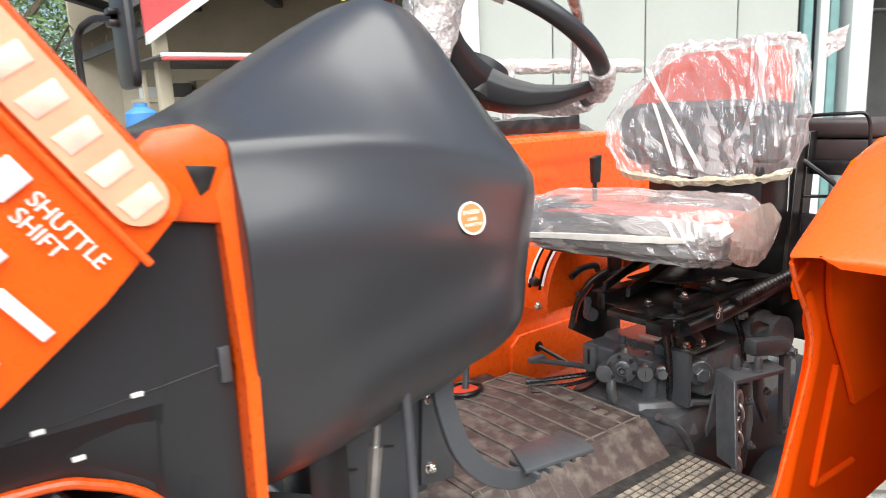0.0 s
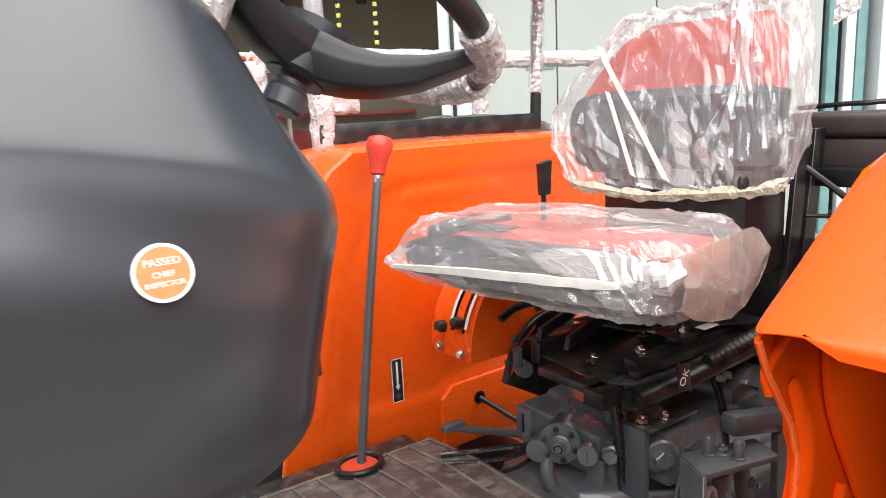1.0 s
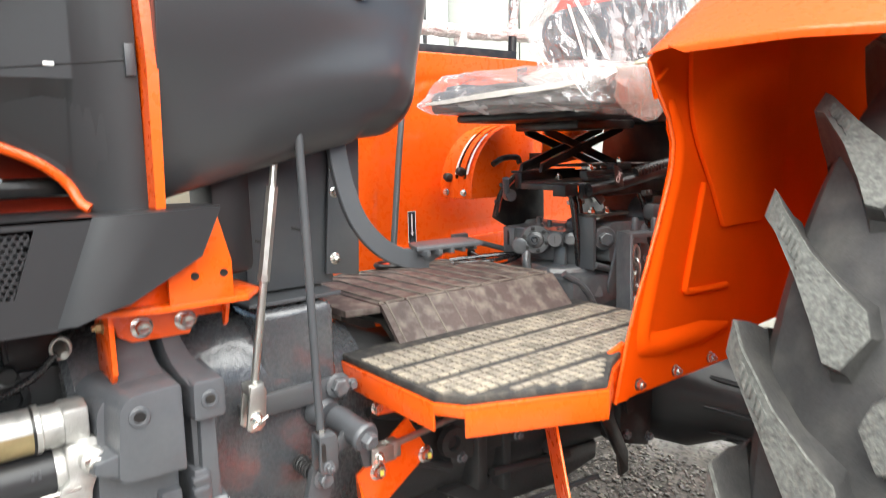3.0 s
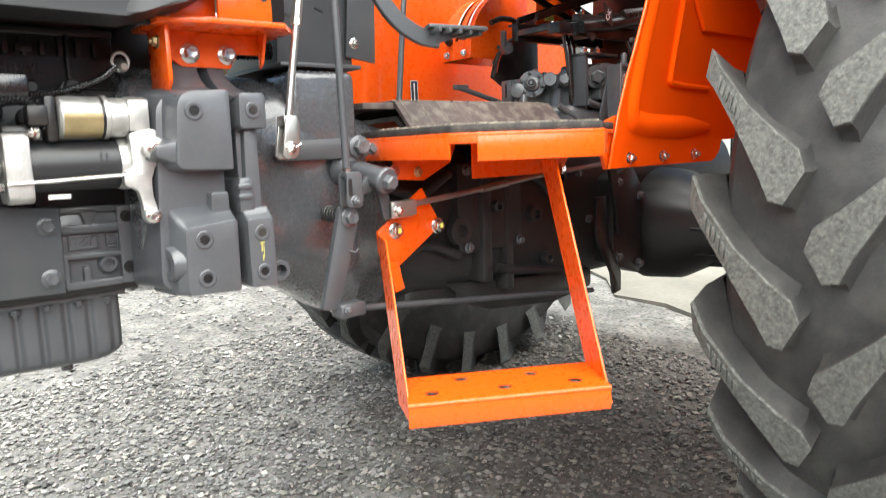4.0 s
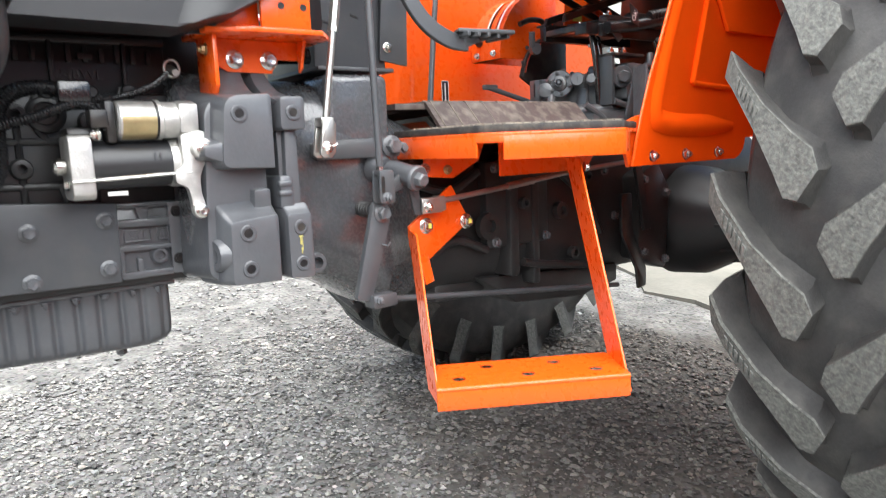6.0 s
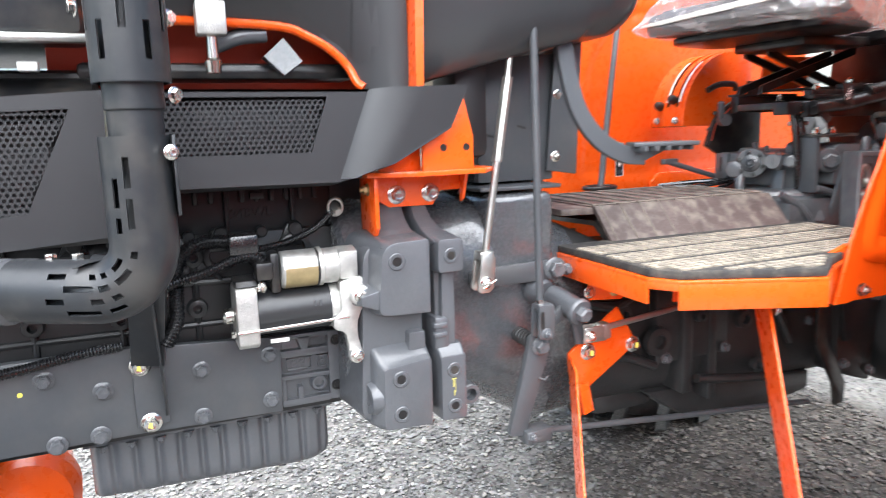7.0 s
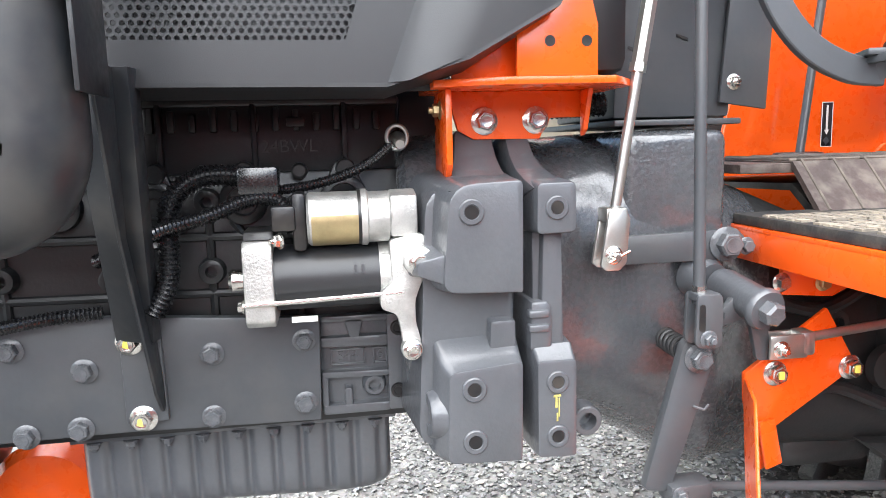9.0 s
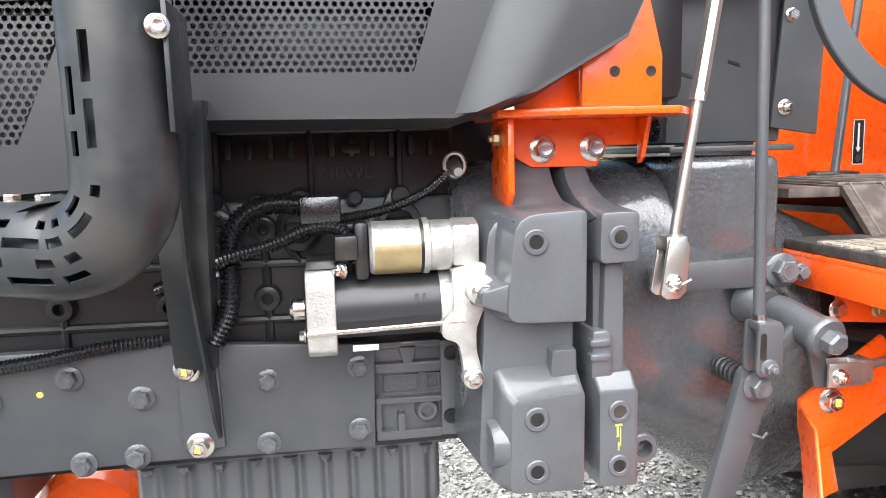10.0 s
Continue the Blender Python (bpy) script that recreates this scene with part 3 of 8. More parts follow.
# rear lower corner of the block with pockets and cast numbers
bm = prism(fillet([(-0.165, 0.737), (-0.056, 0.737), (-0.054, 0.80), (-0.052, 0.865), (-0.165, 0.865)], 0.005), "y", 0.162, 0.185, 0.002)
corner = part("block_corner", bm, CAST, tractor, "grey cast block corner with pockets and numbers")
raised = [[(-0.080, 0.738), (-0.057, 0.738), (-0.053, 0.864), (-0.080, 0.864)], [(-0.164, 0.738), (-0.078, 0.738), (-0.078, 0.750), (-0.164, 0.750)],
          [(-0.164, 0.826), (-0.078, 0.824), (-0.078, 0.838), (-0.164, 0.838)], [(-0.164, 0.786), (-0.078, 0.784), (-0.078, 0.792), (-0.164, 0.794)],
          [(-0.164, 0.858), (-0.078, 0.856), (-0.078, 0.865), (-0.164, 0.865)], [(-0.164, 0.748), (-0.156, 0.748), (-0.156, 0.790), (-0.164, 0.790)],
          [(-0.136, 0.748), (-0.126, 0.748), (-0.126, 0.772), (-0.136, 0.772)], [(-0.126, 0.834), (-0.116, 0.834), (-0.108, 0.862), (-0.134, 0.862)]]
for shape in raised:
    part("casting_rib", block_on([(fillet(shape, 0.004, 3), 0.149), (fillet(shape, 0.001, 3), 0.166)], 0.003), CAST, corner)
part("boss", _lathe([(0, 0.016), (0.010, 0.014), (0.012, 0.012), (0.012, 0.008), (0.004, 0.007), (0.004, 0.001)], Vector((-0.098, 0.162, 0.772)), Vector((0, -1, 0)), 20, None), CAST, corner)
for x0, x1, z0, z1 in ((-0.152, -0.108, 0.799, 0.820), (-0.098, -0.080, 0.799, 0.820)):  # frames of the cast numbers
    for lo, hi in (((x0, z0), (x1, z0 + 0.002)), ((x0, z1 - 0.002), (x1, z1)), ((x0, z0), (x0 + 0.002, z1)), ((x1 - 0.002, z0), (x1, z1))):
        part("number_frame", box((lo[0], 0.157, lo[1]), (hi[0], 0.163, hi[1]), 0.0006), CAST, corner)
letters("S44", 0.018, pose(-0.130, 0.1615, 0.8095, 90), CAST, corner, "cast_lettering", 0.002)
letters("6", 0.018, pose(-0.089, 0.1615, 0.8095, 90), CAST, corner, "cast_lettering", 0.002)
for x, z in ((-0.068, 0.764), (-0.066, 0.846)):
    holes_ring(corner, (x, 0.1485, z), 0.0095, BLACK)

# side plates of the front frame
plate = part("frame_plate", prism([(-1.25, 0.735), (-0.40, 0.742), (-0.166, 0.737), (-0.162, 0.868), (-0.40, 0.884), (-1.25, 0.886)], "y", 0.137, 0.152, 0.0025), GREY, tractor, "grey bolted front frame side plate")
part("bracket_foot", prism([(-0.392, 0.755), (-0.344, 0.757), (-0.346, 0.873), (-0.392, 0.873)], "y", 0.128, 0.1365, 0.002), GREY, tractor)
for x, z in ((-0.294, 0.754), (-0.291, 0.832), (-0.184, 0.762), (-0.182, 0.841)):
    bolt((x, 0.137, z), 0.018, GREYBOLT, tractor, "dished")
for x, z in ((-0.435, 0.822), (-0.512, 0.852), (-0.445, 0.752), (-0.505, 0.748), (-0.60, 0.83), (-0.62, 0.752), (-0.72, 0.82)):
    bolt((x, 0.137, z), 0.019, GREYBOLT, tractor, "dished")
for x, z in ((-0.380, 0.856), (-0.372, 0.762)):
    bolt((x, 0.128, z), 0.020, ZINC, tractor, "dished")
    part("paint_mark", prism([(x - 0.005, z - 0.003), (x + 0.002, z - 0.005), (x + 0.001, z + 0.004), (x - 0.003, z + 0.005)], "y", 0.1132, 0.1145, 0), PAINTDOT, tractor)
part("paint_mark", _lathe([(0, 0.004), (0.0008, 0.003)], Vector((-0.545, 0.137, 0.835)), Vector((0, -1, 0)), 10, None), PAINTDOT, tractor)
part("maker_plate", box((-0.640, 0.1355, 0.775), (-0.612, 0.137, 0.855), 0.0005), WHITE, tractor, "small white data plate with illegible print")
for i in range(4):
    part("print_bar", box((-0.637, 0.1350, 0.785 + i * 0.017), (-0.616, 0.1354, 0.791 + i * 0.017), 0), GREY, tractor)


def oil_pan():
    """A cast pan whose side is folded into upright ribs with narrow grooves between."""
    xs = [-0.470 + 0.392 * k / 180 for k in range(181)]
    groove = lambda x: abs(math.cos(math.pi * (x + 0.470) / 0.0344)) ** 7
    rings = []
    for z, inset, deep in ((0.722, 0.0, 0.8), (0.712, 0.0, 1.0), (0.640, 0.001, 1.0), (0.622, 0.003, 1.0), (0.612, 0.009, 0.7), (0.606, 0.020, 0.2)):
        rise = lambda x: 0.012 * max(0.0, (x + 0.13) / 0.052) ** 2 * (z < 0.65) + 0.010 * max(0.0, (-0.15 - x) / 0.32) * (z < 0.65)
        front = [(x, 0.189 + inset + 0.0060 * deep * groove(x) + 0.012 * max(0.0, (abs(x + 0.274) - 0.180) / 0.016) ** 2, z + rise(x)) for x in xs]
        rings.append(front + [(xs[-1], 0.38, z + rise(xs[-1])), (xs[0], 0.38, z + rise(xs[0]))])
    return loft(rings)


pan = part("oil_pan", oil_pan(), CAST, tractor, "grey ribbed cast oil pan", smooth=50)
part("flange", box((-0.478, 0.184, 0.714), (-0.07, 0.38, 0.728), 0.002), CAST, pan)
part("drain_plug", _lathe([(0, 0.012), (0.008, 0.012), (0.010, 0.009), (0.022, 0.009)], Vector((-0.158, 0.245, 0.612)), Vector((0, 0, -1)), 6, None), GREYBOLT, pan)
for i in range(9):
    bolt((-0.45 + i * 0.044, 0.187, 0.714), 0.012, GREYBOLT, pan, "stud", turn=(90, 0, 0))

# ---- starter motor ----
starter = part("starter_motor", _lathe([(0, 0.036), (0.004, 0.0365), (0.120, 0.0365), (0.124, 0.036)], Vector((-0.206, 0.082, 0.930)), Vector((1, 0, 0)), 32, None), PLASTIC, tractor, "starter motor with bright end caps")
bm = prism([(0.044, 0.888), (0.044, 0.968), (0.052, 0.976), (0.112, 0.976), (0.120, 0.968), (0.120, 0.888), (0.110, 0.880), (0.054, 0.880)], "x", -0.238, -0.206, 0.003)
part("end_cap", bm, ALU, starter, "bright cast end cap")
bm = lathe([(0, 0.0375), (0.006, 0.039), (0.022, 0.039), (0.034, 0.034), (0.046, 0.030)], (-0.092, 0.082, 0.930), (1, 0, 0), 32)
prism(fillet([(-0.082, 0.972), (-0.048, 0.979), (-0.034, 0.966), (-0.036, 0.938), (-0.048, 0.925), (-0.056, 0.905), (-0.056, 0.880), (-0.050, 0.856), (-0.056, 0.842), (-0.070, 0.844), (-0.072, 0.868), (-0.076, 0.890), (-0.094, 0.897), (-0.094, 0.915), (-0.080, 0.925)], 0.006), "y", 0.034, 0.050, 0.003, bm)
_lathe([(0, 0.017), (0.016, 0.016), (0.018, 0.013)], Vector((-0.052, 0.036, 0.950)), Vector((0, -1, 0)), 22, bm)
_lathe([(0, 0.012), (0.012, 0.0115), (0.014, 0.009)], Vector((-0.062, 0.036, 0.852)), Vector((0, -1, 0)), 18, bm)
prism([(0.048, 0.895), (0.044, 0.915), (0.050, 0.955), (0.070, 0.962), (0.070, 0.895)], "x", -0.090, -0.062, 0.003, bm)
part("drive_housing", bm, ALU, starter, "bright cast drive-end housing")
part("through_bolt", tube([(-0.238, 0.042, 0.908), (-0.068, 0.036, 0.914)], 0.0028, 10), ZINC, starter)
part("terminal_cap", _lathe([(0, 0.006), (0.002, 0.012), (0.014, 0.013), (0.018, 0.010)], Vector((-0.238, 0.075, 0.930)), Vector((-1, 0, 0)), 16, None), ZINC, starter)
bolt((-0.240, 0.060, 0.903), 0.010, ZINC, starter, turn=(0, 0, -90))
bolt((-0.062, 0.022, 0.852), 0.013, ZINC, starter, "dished")
bolt((-0.052, 0.018, 0.950), 0.015, ZINC, starter, "dished")
sol = part("solenoid", _lathe([(0, 0.026), (0.003, 0.029), (0.056, 0.029), (0.060, 0.027)], Vector((-0.168, 0.062, 0.996)), Vector((1, 0, 0)), 30, None), ALU, starter, "bright solenoid with a gold band")
part("gold_band", loft([[(x, 0.062 - 0.0296 * math.cos(radians(a)), 0.996 + 0.0296 * math.sin(radians(a))) for a in range(-80, 11, 9)] for x in (-0.163, -0.113)], None, False, False), GOLD, sol)
part("collar", _lathe([(0, 0.031), (0.006, 0.031), (0.008, 0.028), (0.030, 0.028), (0.034, 0.024)], Vector((-0.110, 0.062, 0.996)), Vector((1, 0, 0)), 30, None), ALU, sol)
bm = prism([(0.036, 0.975), (0.034, 1.02), (0.058, 1.026), (0.090, 1.02), (0.090, 0.972)], "x", -0.080, -0.050, 0.004)
part("flange", bm, ALU, sol)
part("seal_ring", _lathe([(0, 0.026), (0.0, 0.0302), (0.005, 0.0302), (0.005, 0.026)], Vector((-0.1135, 0.062, 0.996)), Vector((1, 0, 0)), 28, None), BLACK, sol)
part("cap_cover", prism([(0.050, 0.9765), (0.114, 0.9765), (0.108, 0.986), (0.056, 0.986)], "x", -0.236, -0.204, 0.002), BLACK, starter)
part("terminal", box((-0.205, 0.045, 0.985), (-0.180, 0.078, 1.012), 0.003), BLACK, sol)
part("terminal", box((-0.184, 0.048, 0.962), (-0.168, 0.085, 1.026), 0.006), BLACK, sol)
bolt((-0.197, 0.050, 0.975), 0.012, ZINC, sol, "stud", turn=(0, 0, -60), name="nut")
part("tag", box((-0.190, 0.052, 0.884), (-0.162, 0.056, 0.890), 0.0005), WHITE, starter, "small cream paper tag")
for i in range(2):
    part("mark", box((-0.120 + i * 0.008, 0.0448, 0.936), (-0.117 + i * 0.008, 0.0462, 0.946), 0), CAST, starter)

# ---- wiring ----
loom = part("wiring_loom", spiral_hose(curve([(-0.340, 0.085, 0.895), (-0.322, 0.085, 0.93), (-0.318, 0.085, 0.98), (-0.314, 0.085, 1.016), (-0.294, 0.085, 1.038), (-0.265, 0.085, 1.046), (-0.234, 0.082, 1.043)]), 0.0125, 0.0055), HOSE, tractor, "black corrugated wiring conduit")
part("wiring_loom", spiral_hose(curve([(-0.40, 0.10, 0.955), (-0.36, 0.085, 0.968), (-0.326, 0.075, 0.988), (-0.274, 0.070, 1.002), (-0.231, 0.068, 1.018), (-0.200, 0.066, 1.018), (-0.186, 0.062, 1.000), (-0.182, 0.060, 0.980)]), 0.0085, 0.0045), HOSE, tractor)
part("wiring_loom", spiral_hose(curve([(-0.205, 0.088, 1.026), (-0.15, 0.090, 1.034), (-0.10, 0.10, 1.052), (-0.068, 0.115, 1.075)]), 0.0062, 0.004), HOSE, tractor)
part("connector", box((-0.240, 0.062, 1.024), (-0.196, 0.094, 1.054), 0.004), HOSE, tractor, "black plastic cable connector")
part("wiring_loom", spiral_hose(curve([(-1.0, 0.12, 0.862), (-0.70, 0.11, 0.868), (-0.55, 0.105, 0.880), (-0.46, 0.105, 0.893), (-0.40, 0.115, 0.895)]), 0.0085), HOSE, tractor)
part("oil_gauge_ring", tube([(-0.062 + 0.012 * math.cos(a), 0.112, 1.082 + 0.014 * math.sin(a)) for a in [i * math.pi / 12 for i in range(25)]], 0.0025, 8), STEELROD, tractor)
part("sensor_plug", _lathe([(0, 0.010), (0.018, 0.008), (0.030, 0.005)], Vector((-0.060, 0.130, 1.080)), Vector((0, -1, -0.2)), 14, None), STEELROD, tractor)
part("hose_clip", prism([(-0.385, 0.972), (-0.352, 0.985), (-0.340, 0.975), (-0.345, 0.955), (-0.375, 0.960)], "y", 0.088, 0.092, 0.001), BLACK, tractor)
part("hose_clip", prism([(-0.366, 0.915), (-0.322, 0.918), (-0.316, 0.932), (-0.322, 0.942), (-0.366, 0.940)], "y", 0.098, 0.102, 0.001), BLACK, tractor)
part("cable_tie", lathe([(0, 0.009), (0.012, 0.010)], (-0.345, 0.084, 0.975), (0.9, -0.2, 0.35), 14), WHITE, tractor)

# ---- exhaust ----
ex = Vector((-0.348, -0.150, 0))


def slotted_tube(c, r, z0, z1, slots, count=32, wall=0.002):
    """An upright guard with oblong slots cut through it; slots: angle index, low z and high z."""
    b = bmesh.new()
    zs = sorted({z0, z1, *[z for s in slots for z in s[1:]]})
    vs = [[b.verts.new((c.x + r * math.cos(2 * math.pi * j / count), c.y + r * math.sin(2 * math.pi * j / count), z)) for j in range(count)] for z in zs]
    for i in range(len(zs) - 1):
        for j in range(count):
            if any(j == s[0] % count and zs[i] >= s[1] - 1e-6 and zs[i + 1] <= s[2] + 1e-6 for s in slots):
                continue
            b.faces.new((vs[i][j], vs[i][(j + 1) % count], vs[i + 1][(j + 1) % count], vs[i + 1][j]))
    bmesh.ops.recalc_face_normals(b, faces=b.faces)
    bmesh.ops.solidify(b, geom=b.faces[:], thickness=wall)
    return b


PIPE = [(-0.352, -0.150, 1.10)] + [(-0.407 + 0.055 * math.cos(radians(a)), -0.150 + 0.018 * (1 - math.cos(radians(a))), 1.085 - 0.055 * math.sin(radians(a))) for a in range(0, 91, 9)] + [(-0.44, -0.113, 1.030), (-0.478, -0.090, 1.030)]
exhaust = part("exhaust_pipe", tube(curve([(-0.62, 0.02, 1.028), (-0.54, -0.04, 1.028), *PIPE[::-1], (-0.352, -0.150, 1.20), (-0.350, -0.150, 1.75)], 3), 0.026, 20), GUARD, tractor, "dark painted exhaust pipe with slotted heat guards")
low = [(22, 1.149, 1.183), (22, 1.105, 1.138), (20, 1.128, 1.160), (20, 1.100, 1.117)]
part("heat_guard", slotted_tube(Vector((-0.352, -0.150, 0)), 0.0375, 1.098, 1.205, low), GUARD, exhaust, "slotted dark heat guard")
upper = [(j, 1.285 + i * 0.062 + 0.031 * (j % 2), 1.325 + i * 0.062 + 0.031 * (j % 2)) for j in (17, 20, 23, 26, 29) for i in range(6)]
part("heat_guard", slotted_tube(ex, 0.0415, 1.262, 1.72, upper), GUARD, exhaust, "slotted dark heat guard")
part("pipe_collar", lathe([(0, 0.029), (0.028, 0.029), (0.030, 0.032), (0.060, 0.032)], (ex.x, ex.y, 1.204), (0, 0, 1), 24), GUARD, exhaust)


def elbow_guard():
    """A quarter bend of guard tube, slotted along its outer side."""
    path = curve(PIPE, 2)
    b, rings, side = bmesh.new(), [], Vector((0, -1, 0))
    for i, p in enumerate(path):
        d = (path[min(i + 1, len(path) - 1)] - path[max(i - 1, 0)]).normalized()
        s = (side - d * side.dot(d)).normalized()
        u = d.cross(s)
        rings.append([b.verts.new(p + 0.0375 * (math.cos(2 * math.pi * j / 32) * s + math.sin(2 * math.pi * j / 32) * u)) for j in range(32)])
    for i in range(len(rings) - 1):
        for j in range(32):
            far = i > 0.5 * len(rings)
            if (j in (1, 3) or (far and j in (29, 31))) and 2 < i < len(rings) - 3 and (i + (2 if j in (3, 31) else 0)) % (5 if far else 8) < (3 if far else 5):
                continue
            b.faces.new((rings[i][j], rings[i][(j + 1) % 32], rings[i + 1][(j + 1) % 32], rings[i + 1][j]))
    bmesh.ops.recalc_face_normals(b, faces=b.faces)
    bmesh.ops.solidify(b, geom=b.faces[:], thickness=0.002)
    return b


part("elbow_guard", elbow_guard(), GUARD, exhaust, "slotted bent heat guard")
bm = prism([(-0.176, 1.115), (-0.105, 1.115), (-0.105, 1.205), (-0.176, 1.205)], "x", -0.314, -0.310, 0.001)
part("guard_flange", bm, GUARD, exhaust)
bolt((-0.316, -0.180, 1.186), 0.0105, ZINC, exhaust, "dished", turn=(0, 0, 15))
bolt((-0.305, -0.137, 1.250), 0.012, ZINC, exhaust, turn=(0, 0, 35))
bolt((-0.305, -0.137, 1.335), 0.012, ZINC, exhaust, turn=(0, 0, 35))
bolt((-0.398, -0.122, 1.345), 0.012, ZINC, exhaust, turn=(0, 0, -70))
# strut that carries the exhaust
bm = bmesh.new()
strut = [[(-0.336, -0.080, 1.150), (-0.336, 0.010, 1.150), (-0.332, 0.010, 1.150), (-0.332, -0.080, 1.150)],
         [(-0.355, 0.030, 0.985), (-0.355, 0.100, 0.985), (-0.351, 0.100, 0.985), (-0.351, 0.030, 0.985)],
         [(-0.350, 0.095, 0.800), (-0.350, 0.128, 0.800), (-0.346, 0.128, 0.800), (-0.346, 0.095, 0.800)],
         [(-0.350, 0.118, 0.772), (-0.350, 0.128, 0.772), (-0.346, 0.128, 0.772), (-0.346, 0.118, 0.772)]]
part("exhaust_strut", bevelled(loft(strut), 0.001), GUARD, tractor, "tapered sheet-metal exhaust strut")
bm = loft([[(-0.318, -0.02, 1.150), (-0.314, 0.005, 1.150), (-0.372, 0.015, 1.150), (-0.376, -0.01, 1.150)],
           [(-0.345, 0.095, 0.86), (-0.343, 0.122, 0.86), (-0.392, 0.124, 0.86), (-0.392, 0.118, 0.86)]])
part("exhaust_strut", bevelled(bm, 0.001), GUARD, tractor)
part("muffler_clamp", lathe([(0, 0.038), (0.03, 0.038)], (-0.47, -0.083, 1.029), (-0.85, 0.5, 0), 20), GUARD, exhaust)
part("silencer", lathe([(0, 0.03), (0.01, 0.040), (0.35, 0.040), (0.36, 0.03)], (-0.495, -0.068, 1.027), (-0.86, 0.5, 0.0), 24), CAST, exhaust, "dull metal exhaust silencer")
bolt((-0.455, -0.092, 1.064), 0.012, ZINC, exhaust, turn=(-90, 0, 0))
bolt((-0.425, -0.108, 1.064), 0.012, ZINC, exhaust, turn=(-90, 0, 0))

# ---- engine skirt with perforated grille ----
def perforated(x0, x1, z0, z1, y, pitch, slant0, slant1, depth=0.0015):
    """A sheet across y with round holes in staggered rows; slant: how far the sides lean in x from bottom to top."""
    b = bmesh.new()
    rows = int((z1 - z0) / (pitch * 0.866))
    seen = {}

    def vert(x, z):
        key = (round(x, 5), round(z, 5))
        if key not in seen:
            seen[key] = b.verts.new((x, y, z))
        return seen[key]
    r, h = pitch * 0.36, pitch / math.sqrt(3)
    for i in range(rows):
        z = z0 + (i + 0.5) * pitch * 0.866
        f = (z - z0) / (z1 - z0)
        lo, hi = x0 + slant0 * f, x1 + slant1 * f
        cells = int((hi - lo) / pitch)
        start = math.floor(lo / pitch) * pitch + (pitch / 2 if i % 2 else 0)
        for j in range(cells + 1):
            x = start + j * pitch
            if not lo <= x <= hi:
                continue
            outer = [vert(x + h * math.sin(math.pi / 3 * a), z + h * math.cos(math.pi / 3 * a)) for a in range(6)]
            inner = [b.verts.new((x + r * math.sin(math.pi / 3 * a), y, z + r * math.cos(math.pi / 3 * a))) for a in range(6)]
            for a in range(6):
                b.faces.new((outer[a], outer[(a + 1) % 6], inner[(a + 1) % 6], inner[a]))
    bmesh.ops.recalc_face_normals(b, faces=b.faces)
    bmesh.ops.solidify(b, geom=b.faces[:], thickness=depth)
    return b


def frame_sheet(outer, inner, y, thick):
    """A plate across y with one window; outer and inner run round in step, four corners each."""
    b = bmesh.new()
    o, i = [b.verts.new((x, y, z)) for x, z in outer], [b.verts.new((x, y, z)) for x, z in inner]
    for j in range(4):
        b.faces.new((o[j], o[(j + 1) % 4], i[(j + 1) % 4], i[j]))
    bmesh.ops.recalc_face_normals(b, faces=b.faces)
    bmesh.ops.solidify(b, geom=b.faces[:], thickness=thick)
    return b


skirt = part("engine_skirt", frame_sheet([(-0.372, 1.137), (-0.080, 1.134), (-0.030, 1.264), (-0.372, 1.266)],
                                         [(-0.345, 1.176), (-0.120, 1.175), (-0.093, 1.254), (-0.340, 1.255)], 0.0, 0.004), PLASTIC, tractor, "black moulded engine skirt with perforated grille")
part("inner_shield", box((-0.37, 0.055, 1.13), (-0.02, 0.060, 1.262), 0.001), DARKCAST, skirt)
part("grille", perforated(-0.347, -0.118, 1.174, 1.256, 0.002, 0.0079, 0.006, 0.027), PLASTIC, skirt, "perforated black grille")
bm = loft([[(-0.080, 0.0, 1.134), (-0.030, 0.0, 1.264), (-0.030, 0.006, 1.264), (-0.080, 0.006, 1.134)],
           [(-0.060, -0.012, 1.135), (-0.005, -0.022, 1.2655), (-0.005, -0.016, 1.2655), (-0.060, -0.006, 1.135)],
           [(0.000, -0.020, 1.158), (0.050, -0.028, 1.2665), (0.050, -0.022, 1.2665), (0.000, -0.014, 1.158)],
           [(0.090, -0.026, 1.208), (0.118, -0.030, 1.2680), (0.118, -0.024, 1.2680), (0.090, -0.020, 1.208)]])
part("rear_wing", bm, PLASTIC, skirt)
bm = loft([[(-0.372, 0.0, 1.266), (-0.372, 0.12, 1.269), (-0.372, 0.12, 1.265), (-0.372, 0.0, 1.262)],
           [(-0.030, 0.0, 1.264), (-0.030, 0.12, 1.267), (-0.030, 0.12, 1.263), (-0.030, 0.0, 1.260)],
           [(0.050, -0.026, 1.2665), (0.050, 0.10, 1.2685), (0.050, 0.10, 1.2645), (0.050, -0.026, 1.2625)],
           [(0.118, -0.028, 1.2680), (0.118, 0.02, 1.2690), (0.118, 0.02, 1.2650), (0.118, -0.028, 1.2640)]])
part("top_flange", bm, PLASTIC, skirt)
